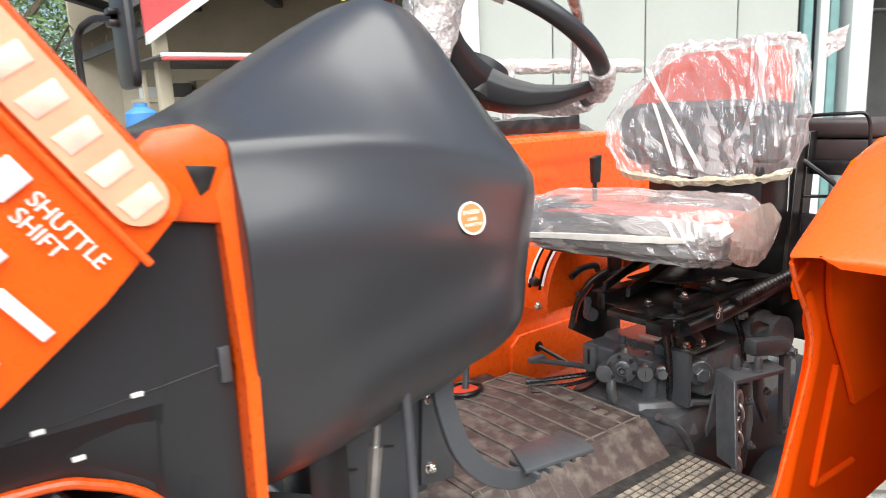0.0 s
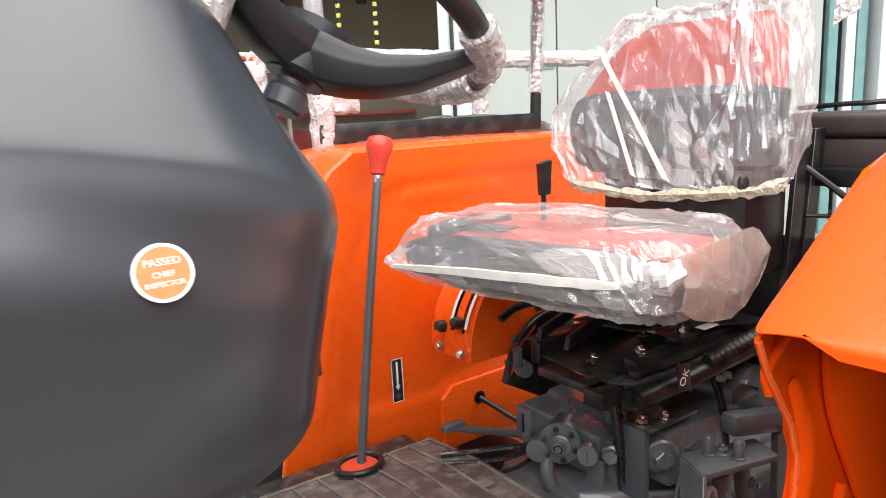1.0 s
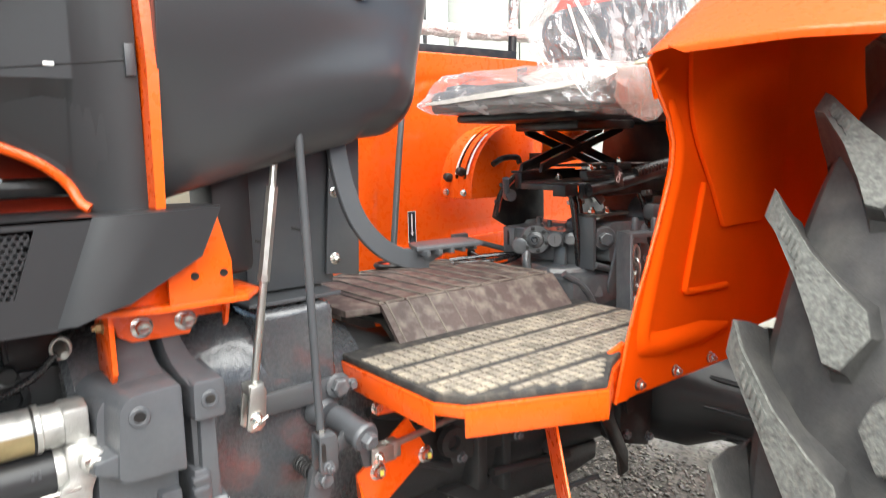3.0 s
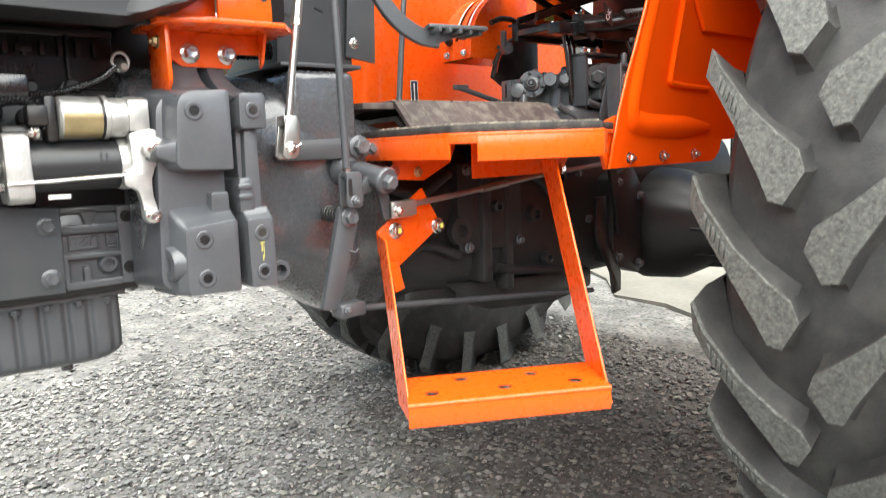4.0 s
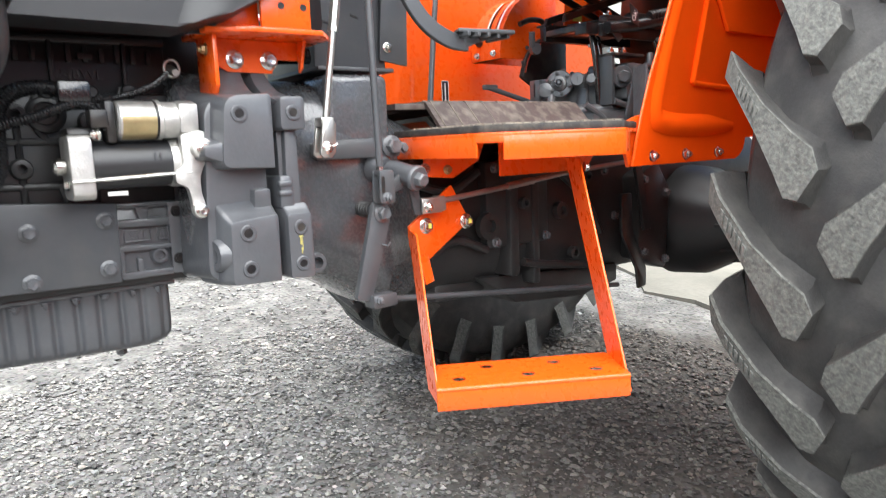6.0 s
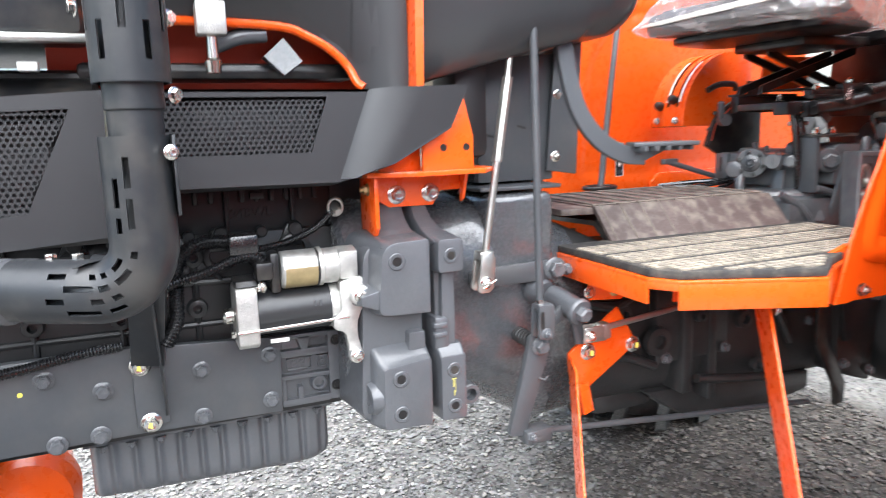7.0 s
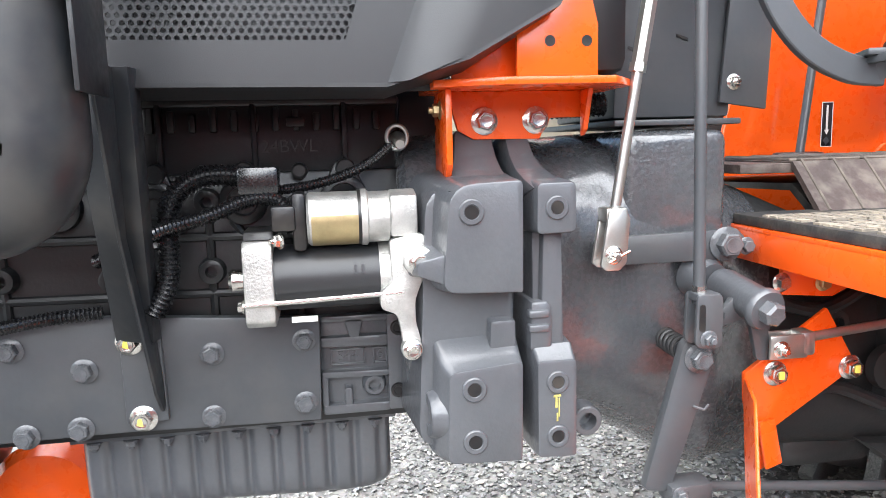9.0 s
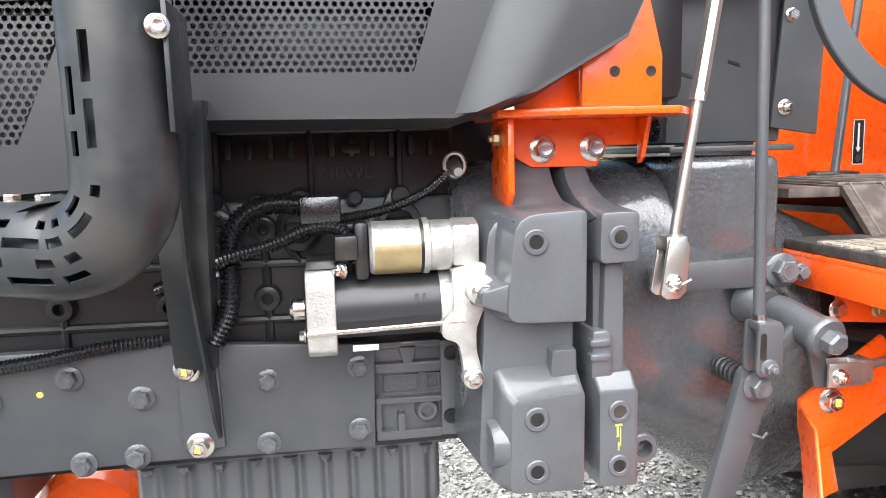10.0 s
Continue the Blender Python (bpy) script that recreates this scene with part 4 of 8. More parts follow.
bm = loft([[(-0.372, 0.0, 1.137), (-0.372, 0.05, 1.128), (-0.372, 0.05, 1.124), (-0.372, 0.0, 1.133)],
           [(-0.080, 0.0, 1.134), (-0.080, 0.05, 1.126), (-0.080, 0.05, 1.122), (-0.080, 0.0, 1.130)],
           [(0.000, -0.020, 1.158), (0.000, 0.03, 1.150), (0.000, 0.03, 1.146), (0.000, -0.020, 1.154)],
           [(0.090, -0.026, 1.208), (0.090, 0.02, 1.205), (0.090, 0.02, 1.201), (0.090, -0.026, 1.204)],
           [(0.118, -0.030, 1.268), (0.118, 0.02, 1.265), (0.117, 0.02, 1.261), (0.117, -0.030, 1.264)]])
part("lower_flange", bm, PLASTIC, skirt)
front = part("engine_skirt", frame_sheet([(-0.62, 1.060), (-0.392, 1.075), (-0.385, 1.262), (-0.62, 1.250)],
                                         [(-0.60, 1.105), (-0.485, 1.112), (-0.425, 1.242), (-0.60, 1.236)], 0.004, 0.004), PLASTIC, tractor, "black front engine skirt with perforated grille")
part("inner_shield", box((-0.62, 0.055, 1.06), (-0.39, 0.060, 1.25), 0.001), DARKCAST, front)
part("grille", perforated(-0.60, -0.488, 1.106, 1.243, 0.006, 0.0079, 0.0, 0.060), PLASTIC, front, "perforated black grille")
bm = loft([[(-0.62, 0.004, 1.250), (-0.62, 0.10, 1.256), (-0.62, 0.10, 1.252), (-0.62, 0.004, 1.246)], [(-0.372, 0.0, 1.266), (-0.372, 0.10, 1.268), (-0.372, 0.10, 1.264), (-0.372, 0.0, 1.262)]])
part("top_flange", bm, PLASTIC, front)

# ---- tank panel, hood and cowl ----
ARCH = [(0.045, 1.266), (-0.020, 1.268), (-0.040, 1.300), (-0.066, 1.325), (-0.100, 1.344), (-0.145, 1.358), (-0.290, 1.362), (-0.46, 1.362)]
tuck = lambda z, x: 0.045 * max(0.0, min(1.0, (1.425 - z) / 0.05)) * max(0.0, min(1.0, (0.02 - x) / 0.06))  # the panel turns inwards towards the arch
ARCH_LINE = [p.xz for p in curve([(x, 0, z) for x, z in ARCH], 4)]
bm = loft([[(x, 0.028 + tuck(z, x), z), (x, 0.036 + tuck(z, x), z), (x, 0.036, 1.43), (x, 0.036, 1.60 + min(0.022, 0.06 * (x + 0.46))), (x, 0.028, 1.60 + min(0.022, 0.06 * (x + 0.46))), (x, 0.028, 1.43), (x, 0.028 + tuck((z + 1.425) / 2, x), (z + 1.425) / 2)] for x, z in ARCH_LINE])
panel = part("tank_panel", bm, PLASTIC, tractor, "black tank side panel with orange-edged arch")
part("arch_trim", tube([(x, 0.024 + tuck(z, x), z + 0.002) for x, z in ARCH_LINE[4:]], 0.0065, 10), ORANGE, panel)
part("panel_seam", tube([(-0.17, 0.0275, 1.432), (0.04, 0.0275, 1.456)], 0.0008, 6), BLACK, panel)
for x, z in ((-0.055, 1.446), (-0.145, 1.435), (-0.115, 1.398)):
    part("clip", box((x - 0.006, 0.025, z - 0.002), (x + 0.006, 0.028, z + 0.003), 0.0008), WHITE, panel)
part("clip", box((0.030, 0.022, 1.435), (0.042, 0.028, 1.475), 0.001), GREY, panel)
part("panel_top", box((-0.46, 0.036, 1.598), (0.045, 0.52, 1.610), 0.003), PLASTIC, panel)
part("panel_body", box((-0.40, 0.30, 1.28), (0.04, 0.53, 1.60), 0.02), PLASTIC, panel)
part("seam_strip", loft([[(0.044, -0.004, 1.268), (0.056, -0.005, 1.268), (0.056, 0.04, 1.268), (0.044, 0.04, 1.268)],
                         [(0.048, -0.002, 1.45), (0.062, -0.004, 1.45), (0.062, 0.04, 1.45), (0.048, 0.04, 1.45)],
                         [(0.044, 0.006, 1.600), (0.068, 0.004, 1.600), (0.068, 0.04, 1.600), (0.044, 0.04, 1.600)],
                         [(0.040, 0.012, 1.66), (0.068, 0.008, 1.67), (0.068, 0.05, 1.67), (0.040, 0.05, 1.66)]]), ORANGE, tractor, "orange trim strip between tank panel and cowl")
bm = prism([(0.064, 1.605), (0.066, 1.672), (0.058, 1.694), (0.030, 1.712), (-0.010, 1.708), (-0.030, 1.69), (-0.02, 1.62)], "y", 0.010, 0.045, 0.006)
part("hinge_cover", bm, ORANGE, tractor, "orange hinge cover at the foot of the hood")
part("hinge_gap", prism([(0.014, 1.672), (0.046, 1.668), (0.036, 1.646), (0.026, 1.640)], "y", 0.0085, 0.012, 0.001), BLACK, tractor)
part("cowl_bridge", box((-0.03, 0.045, 1.62), (0.066, 0.52, 1.70), 0.012), PLASTIC, tractor)


def hood():
    """The raised hood: a folded shell that points up and forward."""
    o, a, d = Vector((0.006, 0, 1.644)), Vector((-0.576, 0, 0.817)), Vector((-0.817, 0, -0.576))
    rows = []
    for s in (0.0, 0.35, 0.75, 1.15):
        w = 0.313 - 0.05 * (s / 1.15) ** 2
        prof = [(-w, 0.34), (-w - 0.004, 0.12), (-w, 0.025), (-w + 0.02, 0.004), (-w + 0.06, -0.008), (0, -0.018), (w - 0.06, -0.008), (w - 0.02, 0.004), (w, 0.025), (w + 0.004, 0.12), (w, 0.34)]
        rows.append([o + a * (s - (0.03 * min(1.0, q / 0.2) if s == 0 else 0)) + d * q + Vector((0, MID + p, 0)) for p, q in prof])
    b = bmesh.new()
    skin(b, [[b.verts.new(p) for p in r] for r in rows], False, False)
    bmesh.ops.recalc_face_normals(b, faces=b.faces)
    bmesh.ops.solidify(b, geom=b.faces[:], thickness=0.006)
    return b


hood_ob = part("hood", hood(), ORANGE, tractor, "raised glossy orange hood with white lettering")
HM = Matrix.Translation((0.006, MID - 0.319, 1.644)) @ Matrix(((0.576, 0, 0.817, 0), (0, 1, 0, 0), (-0.817, 0, 0.576, 0), (0, 0, 0, 1)))
stand = HM @ pose(0, 0, 0, 90)
for text, x, z, s in (("SHUTTLE", -0.050, -0.098, 0.020), ("SHIFT", -0.064, -0.116, 0.020)):
    letters(text, s, stand @ pose(x, z, 0.004), WHITE, hood_ob, "lettering")
for x, z, w, h in ((-0.112, -0.102, 0.026, 0.030), (-0.076, -0.152, 0.022, 0.018), (-0.022, -0.170, 0.056, 0.012), (-0.020, -0.214, 0.03, 0.012)):
    part("print_bar", box((x - w / 2, -0.004, z - h / 2), (x + w / 2, -0.002, z + h / 2), 0.0008), WHITE, hood_ob).matrix_basis = HM
PALEPRINT = material("pale_worn_print", (0.82, 0.58, 0.46), 0.4, vary=0.2, vary_scale=30)
end = [(-0.033 + 0.025 * math.cos(radians(a)), -0.037 + 0.025 * math.sin(radians(a))) for a in range(-90, 91, 12)]
part("decal_band", prism([(-0.90, -0.062)] + end + [(-0.90, -0.012)], "y", -0.0045, -0.002, 0), BANDPINK, hood_ob, "pale rounded decal band with illegible figures").matrix_basis = HM
for i in range(9):
    x = -0.030 - i * 0.037
    part("print_bar", prism([(x - 0.011, -0.055), (x + 0.009, -0.053), (x + 0.011, -0.022), (x - 0.008, -0.020)], "y", -0.0056, -0.0046, 0.0004), PALEPRINT, hood_ob).matrix_basis = HM
part("pressed_rib", tube([(0.018, -0.001, -0.070), (-0.5, -0.001, -0.068), (-1.1, 0.02, -0.068)], 0.004, 8), ORANGE, hood_ob).matrix_basis = HM

# x: side y, bottom z, crease z, top z
COWL = [(0.058, 0.004, 1.267, 1.690, 1.711), (0.060, 0.004, 1.268, 1.690, 1.712), (0.064, 0.004, 1.269, 1.690, 1.714), (0.120, 0.001, 1.284, 1.690, 1.745), (0.200, -0.001, 1.306, 1.687, 1.792), (0.290, -0.003, 1.328, 1.678, 1.845),
        (0.370, -0.002, 1.343, 1.662, 1.885), (0.430, 0.002, 1.346, 1.648, 1.872), (0.480, 0.008, 1.350, 1.630, 1.800), (0.515, 0.024, 1.354, 1.612, 1.725), (0.540, 0.060, 1.360, 1.600, 1.675), (0.552, 0.125, 1.372, 1.590, 1.640)]


def side_bulge(x):
    """How far the cowl's side stands out below its crease: a hollow, a shoulder that faces up, then a slow turn under with a slanting fold; a list of depth and outward offset."""
    out, o, d = [(0.0, 0.0)], 0.0, 0.0
    fold = 0.105 + 0.42 * max(0.0, 0.44 - x)
    turn = max(0.0, min(1.0, (x - 0.16) / 0.30))
    while d < 0.46:
        ahead = max(0.0, min(1.0, (0.42 - x) / 0.25))
        lean = (9.0 + 10.0 * ahead) * math.exp(-((d - 0.092 + 0.040 * ahead) / (0.026 + 0.022 * ahead)) ** 2) - 7.0 / (1 + math.exp(-(d - 0.135) / 0.012))
        lean += (15.0 + 6.0 * turn) * math.exp(-((d - fold - 0.055) / 0.030) ** 2) * min(1.0, max(0.0, (x - 0.02) / 0.15)) - (12.0 + 4.0 * turn) / (1 + math.exp(-(d - 0.23) / 0.022))
        lean += -5.0 * (1 - ahead) * math.exp(-(d / 0.012) ** 2)
        d += 0.002
        o += 0.002 * math.tan(radians(lean))
        out.append((d, o))
    return out


def cowl():
    rows = []
    table = [tuple(a + (c - a) * f for a, c in zip(COWL[i], COWL[i + 1])) for i in range(len(COWL) - 1) for f in ((0.0, 0.5) if i > 1 else (0.0,))] + [COWL[-1]]
    for x, ys, zb, zc, zt in table:
        h = zc - zb
        flat = 0.09 if x < 0.5 else 0.06
        shape = side_bulge(x)
        back = max(0.0, min(1.0, (x - 0.34) / 0.14)) ** 1.5
        half = []
        for f in (1.0, 0.985, 0.95, 0.88, 0.81, 0.74, 0.67, 0.60, 0.53, 0.46, 0.40, 0.345, 0.30, 0.255, 0.215, 0.175, 0.135, 0.10, 0.065, 0.035, 0.015):
            d = f * h
            o = shape[int(d / 0.002)][1]
            blunt = 0.008 * max(0.0, min(1.0, (x - 0.18) / 0.2))
            inward = blunt * math.exp(-(d / 0.025) ** 2) + 0.016 * max(0.0, (f - 0.93) / 0.07) + 0.012 * back * max(0.0, (f - 0.8) / 0.2)
            half.append((x - 0.30 * back * max(0.0, d - 0.02) - 0.5 * back * max(0.0, d - 0.21), ys - o + inward, zc - d))
        half.append((x, ys + 0.005 + blunt * 1.2, zc + 0.006 + blunt * 0.6))
        tip = MID - flat
        for f in (0.3, 0.6, 0.85):
            half.append((x, ys + 0.008 + blunt + (tip - ys - 0.008 - blunt) * f, zc + 0.01 + (zt - zc - 0.012) * (f ** 0.92)))
        half += [(x, tip + 0.015, zt - 0.004), (x, MID - 0.03, zt)]
        rows.append(half + [(a, 2 * MID - y, z) for a, y, z in half[::-1]])
    b = bmesh.new()
    skin(b, [[b.verts.new(p) for p in r] for r in rows], True, True)
    return b


shroud = part("dash_cowl", cowl(), COWLBLACK, tractor, "smooth black moulded dashboard cowl", smooth=50)
sub = shroud.modifiers.new("round", 'SUBSURF')
sub.levels = sub.render_levels = 2
# inspection sticker on the cowl
SM = pose(0.359, -0.0115, 1.575, 76) @ pose(0, 0, 0, 0, -1.0, 0)
st = part("sticker", lathe([(0, 0.0215), (0.0007, 0.0215)], (0, 0, 0), (0, 0, 1), 48), WHITE, shroud, "round orange and white inspection sticker")
st.matrix_basis = SM
disc = part("sticker_face", lathe([(0.0007, 0.0188), (0.0011, 0.0188)], (0, 0, 0), (0, 0, 1), 48), STICKER, st)
for text, y, s in (("PASSED", 0.0076, 0.0078), ("CHIEF", -0.0014, 0.0060), ("INSPECTOR", -0.0084, 0.0054)):
    letters(text, s, pose(0, y, 0.0014), WHITE, st, "lettering", 0.0002)

# pedestal under the cowl
ped = part("pedestal", prism([(0.228, 1.100), (0.392, 1.100), (0.40, 1.34), (0.238, 1.33)], "y", 0.170, 0.40, 0.004), GREY, tractor, "grey sheet-metal steering pedestal")
part("pedestal_flange", box((0.205, 0.112, 1.0885), (0.374, 0.40, 1.096), 0.002), GREY, ped)
part("pedestal_wing", prism([(0.372, 1.118), (0.440, 1.108), (0.452, 1.36), (0.392, 1.36)], "y", 0.160, 0.167, 0.002), GREY, ped)
bolt((0.391, 0.160, 1.144), 0.013, ZINC, ped, "stud")
bolt((0.396, 0.160, 1.262), 0.012, ZINC, ped)
for x, z in ((0.255, 1.190), (0.322, 1.205)):
    part("slot", prism([(x - 0.008, z + 0.002), (x + 0.008, z - 0.003), (x + 0.008, z - 0.007), (x - 0.008, z - 0.002)], "y", 0.1685, 0.171, 0), BLACK, ped)
part("brake_reservoir", box((0.150, 0.095, 1.150), (0.218, 0.20, 1.40), 0.018), PLASTIC, tractor, "black rounded plastic tank behind the bracket")
part("spring_hose", spiral_hose([Vector((0.12, 0.16, 1.115)), Vector((0.21, 0.155, 1.118))], 0.016, 0.006, 12), HOSE, tractor)

# ---- orange engine mount bracket ----
OB = [(-0.012, 1.118), (-0.002, 1.117), (0.006, 1.088), (0.024, 1.077), (0.103, 1.076), (0.117, 1.100), (0.157, 1.100), (0.160, 1.131), (-0.012, 1.131)]
mount = part("mount_bracket", prism(OB, "y", 0.090, 0.098, 0.001), ORANGE, tractor, "bright orange folded mounting bracket")
part("shelf", prism([(-0.030, 0.030), (0.040, 0.002), (0.160, 0.000), (0.195, 0.045), (0.195, 0.15), (-0.030, 0.15)], "z", 1.131, 1.139, 0.001), ORANGE, mount)
part("gusset", prism([(0.040, 1.130), (0.120, 1.130), (0.120, 1.040), (0.052, 1.036), (0.040, 1.050)], "x", -0.016, -0.009, 0.001), ORANGE, mount)
part("gusset", prism([(0.060, 1.131), (0.088, 1.131), (0.088, 1.078), (0.078, 1.085)], "x", 0.152, 0.158, 0.001), ORANGE, mount)
part("tab", prism([(0.053, 1.139), (0.140, 1.139), (0.140, 1.190), (0.122, 1.262), (0.100, 1.240), (0.053, 1.180)], "y", 0.002, 0.009, 0.001), ORANGE, mount)
part("tab", prism([(-0.010, 1.139), (0.060, 1.139), (0.060, 1.180), (0.045, 1.20), (-0.010, 1.16)], "y", 0.030, 0.036, 0.001), ORANGE, mount)
for x in (0.088, 0.1275):
    part("hole", lathe([(0, 0.0058), (0.0004, 0.0058)], (x, 0.0022, 1.174), (0, -1, 0), 18), BLACK, mount)
for x in (0.037, 0.098):
    bolt((x, 0.090, 1.0975), 0.020, ZINC, mount, "dished")
bolt((-0.016, 0.075, 1.110), 0.013, GOLD, mount, "stud", turn=(0, 0, -90), name="nut")

# ---- bell housing and gearbox ----
SECT = [(-0.060, 0.205, 0.715, 1.085, 2.3), (-0.052, 0.214, 0.705, 1.095, 2.3), (0.0, 0.212, 0.70, 1.095, 2.4), (0.055, 0.205, 0.70, 1.09, 2.4), (0.115, 0.200, 0.70, 1.085, 2.6),
        (0.140, 0.190, 0.695, 1.080, 2.8), (0.184, 0.187, 0.690, 1.080, 3.0), (0.262, 0.182, 0.650, 1.080, 3.2), (0.330, 0.175, 0.606, 1.082, 3.4), (0.352, 0.172, 0.596, 1.075, 3.4), (0.362, 0.165, 0.594, 1.030, 3.0),
        (0.44, 0.150, 0.592, 1.005, 2.6), (0.56, 0.155, 0.60, 0.95, 3.0), (0.80, 0.165, 0.585, 0.94, 3.2), (1.05, 0.175, 0.575, 0.95, 3.4), (1.20, 0.19, 0.575, 0.97, 3.4), (1.75, 0.19, 0.58, 0.97, 3.0)]
gearbox = part("gearbox_housing", loft([superring(x, MID, hw, lo, hi, n, 48) for x, hw, lo, hi, n in SECT[:12]]), ROUGHCAST, tractor, "grey painted cast clutch and gearbox housing")
# from here aft the underbody shade is put into the casting's colour
part("transmission_case", loft([superring(x, MID, hw - 0.001, lo, hi, n, 48) for x, hw, lo, hi, n in SECT[11:]]), SHADECAST, gearbox, "rear transmission case with shade painted into its grey")
part("housing_top", bevelled(box((0.215, 0.106, 0.900), (0.356, 0.46, 1.083), 0), 0.016, segments=4), ROUGHCAST, gearbox)
part("axle_housing", lathe([(0, 0.16), (0.10, 0.15), (0.20, 0.10), (0.36, 0.09)], (1.36, 0.12, 0.70), (0, -1, 0), 28), DARKCAST, gearbox)
part("axle_housing", lathe([(0, 0.16), (0.10, 0.15), (0.20, 0.10), (0.50, 0.09)], (1.36, 0.45, 0.70), (0, 1, 0), 28), DARKCAST, gearbox)
cover = part("side_cover", box((0.60, 0.105, 0.70), (0.80, 0.16, 0.90), 0.01), SHADECAST, gearbox)
part("cover_rib", box((0.66, 0.092, 0.63), (0.69, 0.16, 0.92), 0.008), SHADECAST, gearbox)
part("cover_rib", box((0.74, 0.10, 0.60), (0.765, 0.16, 0.93), 0.008), SHADECAST, gearbox)
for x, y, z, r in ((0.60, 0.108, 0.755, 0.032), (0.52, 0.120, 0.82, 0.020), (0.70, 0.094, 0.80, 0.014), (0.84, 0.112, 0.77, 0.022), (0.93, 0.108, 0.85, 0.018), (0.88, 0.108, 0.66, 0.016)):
    part("boss", _lathe([(0, r), (0.014, r * 0.94), (0.016, r * 0.5), (0.004, r * 0.47), (0.004, 0.001)], Vector((x, y, z)), Vector((0, -1, 0)), 20, None), SHADECAST, gearbox)
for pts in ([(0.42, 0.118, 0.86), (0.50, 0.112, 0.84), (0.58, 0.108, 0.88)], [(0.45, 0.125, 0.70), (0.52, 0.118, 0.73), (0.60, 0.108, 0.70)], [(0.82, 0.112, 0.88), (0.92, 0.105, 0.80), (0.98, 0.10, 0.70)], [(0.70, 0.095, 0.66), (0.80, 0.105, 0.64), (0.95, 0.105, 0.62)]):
    part("casting_web", tube(curve(pts, 5), 0.010, 10), SHADECAST, gearbox)
for x, z in ((0.625, 0.885), (0.785, 0.885), (0.785, 0.715), (0.625, 0.715), (0.90, 0.90), (1.0, 0.86), (1.04, 0.74)):
    bolt((x, 0.103, z), 0.016, GREYBOLT, gearbox, "dished")
for side, y0 in ((-1, -0.20), (1, 0.77)):  # bolted axle trumpets
    part("axle_flange", lathe([(0, 0.135), (0.022, 0.135), (0.026, 0.128)], (1.36, 0.04 if side < 0 else 0.53, 0.70), (0, side, 0), 28), DARKCAST, gearbox)
    for k in range(10):
        a = k * math.pi / 5 + 0.15
        bolt((1.36 + 0.118 * math.cos(a), 0.012 if side < 0 else 0.558, 0.70 + 0.118 * math.sin(a)), 0.020, GREYBOLT, gearbox, "dished", turn=(0, 0, 0 if side < 0 else 180))
for k in range(5):
    a = radians(100 + k * 40)
    part("axle_rib", strap((1.36 + 0.10 * math.cos(a), 0.02, 0.70 + 0.10 * math.sin(a)), (1.36 + 0.088 * math.cos(a), -0.20, 0.70 + 0.088 * math.sin(a)), (0.03 * math.cos(a), 0, 0.03 * math.sin(a)), (0.010 * math.sin(a), 0, -0.010 * math.cos(a))), DARKCAST, gearbox)
part("brake_cover", prism([(1.08, 0.62), (1.20, 0.58), (1.22, 0.80), (1.16, 0.88), (1.08, 0.84)], "y", 0.055, 0.12, 0.010), SHADECAST, gearbox)
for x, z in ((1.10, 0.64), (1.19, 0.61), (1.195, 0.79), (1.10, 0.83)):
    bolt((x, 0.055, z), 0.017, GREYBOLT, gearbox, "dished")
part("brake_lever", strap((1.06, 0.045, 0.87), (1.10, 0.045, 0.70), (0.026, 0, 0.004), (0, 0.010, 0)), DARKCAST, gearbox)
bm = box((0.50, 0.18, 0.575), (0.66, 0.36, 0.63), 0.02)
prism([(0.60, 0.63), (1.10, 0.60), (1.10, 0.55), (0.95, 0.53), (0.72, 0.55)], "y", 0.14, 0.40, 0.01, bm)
part("lower_cover", bm, SHADECAST, gearbox)


# loader mounting pads: flat-faced blocks on a recessed neck
pad = part("mounting_pad", block_on([(fillet([(-0.058, 0.735), (0.053, 0.732), (0.053, 1.030), (-0.042, 1.028)], [0.025, 0.004, 0.008, 0.03]), 0.030),
                                     (fillet([(-0.066, 0.725), (0.053, 0.722), (0.053, 1.046), (-0.058, 1.044)], [0.025, 0.004, 0.008, 0.03]), 0.165)], 0.006), CAST, gearbox, "grey cast loader mounting pad with threaded holes")
part("upper_pad", block_on([(fillet([(-0.031, 0.917), (0.056, 0.914), (0.057, 1.034), (-0.021, 1.031)], [0.016, 0.003, 0.007, 0.026]), -0.003),
                            (fillet([(-0.040, 0.914), (0.056, 0.912), (0.057, 1.036), (-0.032, 1.034)], [0.018, 0.003, 0.007, 0.026]), 0.030),
                            (fillet([(-0.056, 0.912), (0.055, 0.910), (0.056, 1.044), (-0.052, 1.042)], [0.020, 0.003, 0.007, 0.026]), 0.10)]), CAST, pad)
part("pad_wing", block_on([(fillet([(-0.058, 0.937), (-0.022, 0.924), (-0.020, 0.960), (-0.056, 0.952)], 0.005), 0.001), (fillet([(-0.066, 0.930), (-0.022, 0.922), (-0.020, 0.975), (-0.064, 0.965)], 0.005), 0.05)]), CAST, pad)
part("lower_pad", block_on([(fillet([(-0.030, 0.728), (0.053, 0.725), (0.055, 0.839), (-0.027, 0.831)], [0.010, 0.003, 0.007, 0.009]), -0.003),
                            (fillet([(-0.038, 0.728), (0.053, 0.725), (0.055, 0.846), (-0.034, 0.842)], [0.010, 0.003, 0.007, 0.009]), 0.010),
                            (fillet([(-0.044, 0.726), (0.053, 0.724), (0.055, 0.866), (-0.040, 0.862)], [0.010, 0.003, 0.007, 0.009]), 0.034),
                            (fillet([(-0.050, 0.724), (0.053, 0.722), (0.055, 0.866), (-0.046, 0.862)], [0.010, 0.003, 0.007, 0.009]), 0.10)]), CAST, pad)
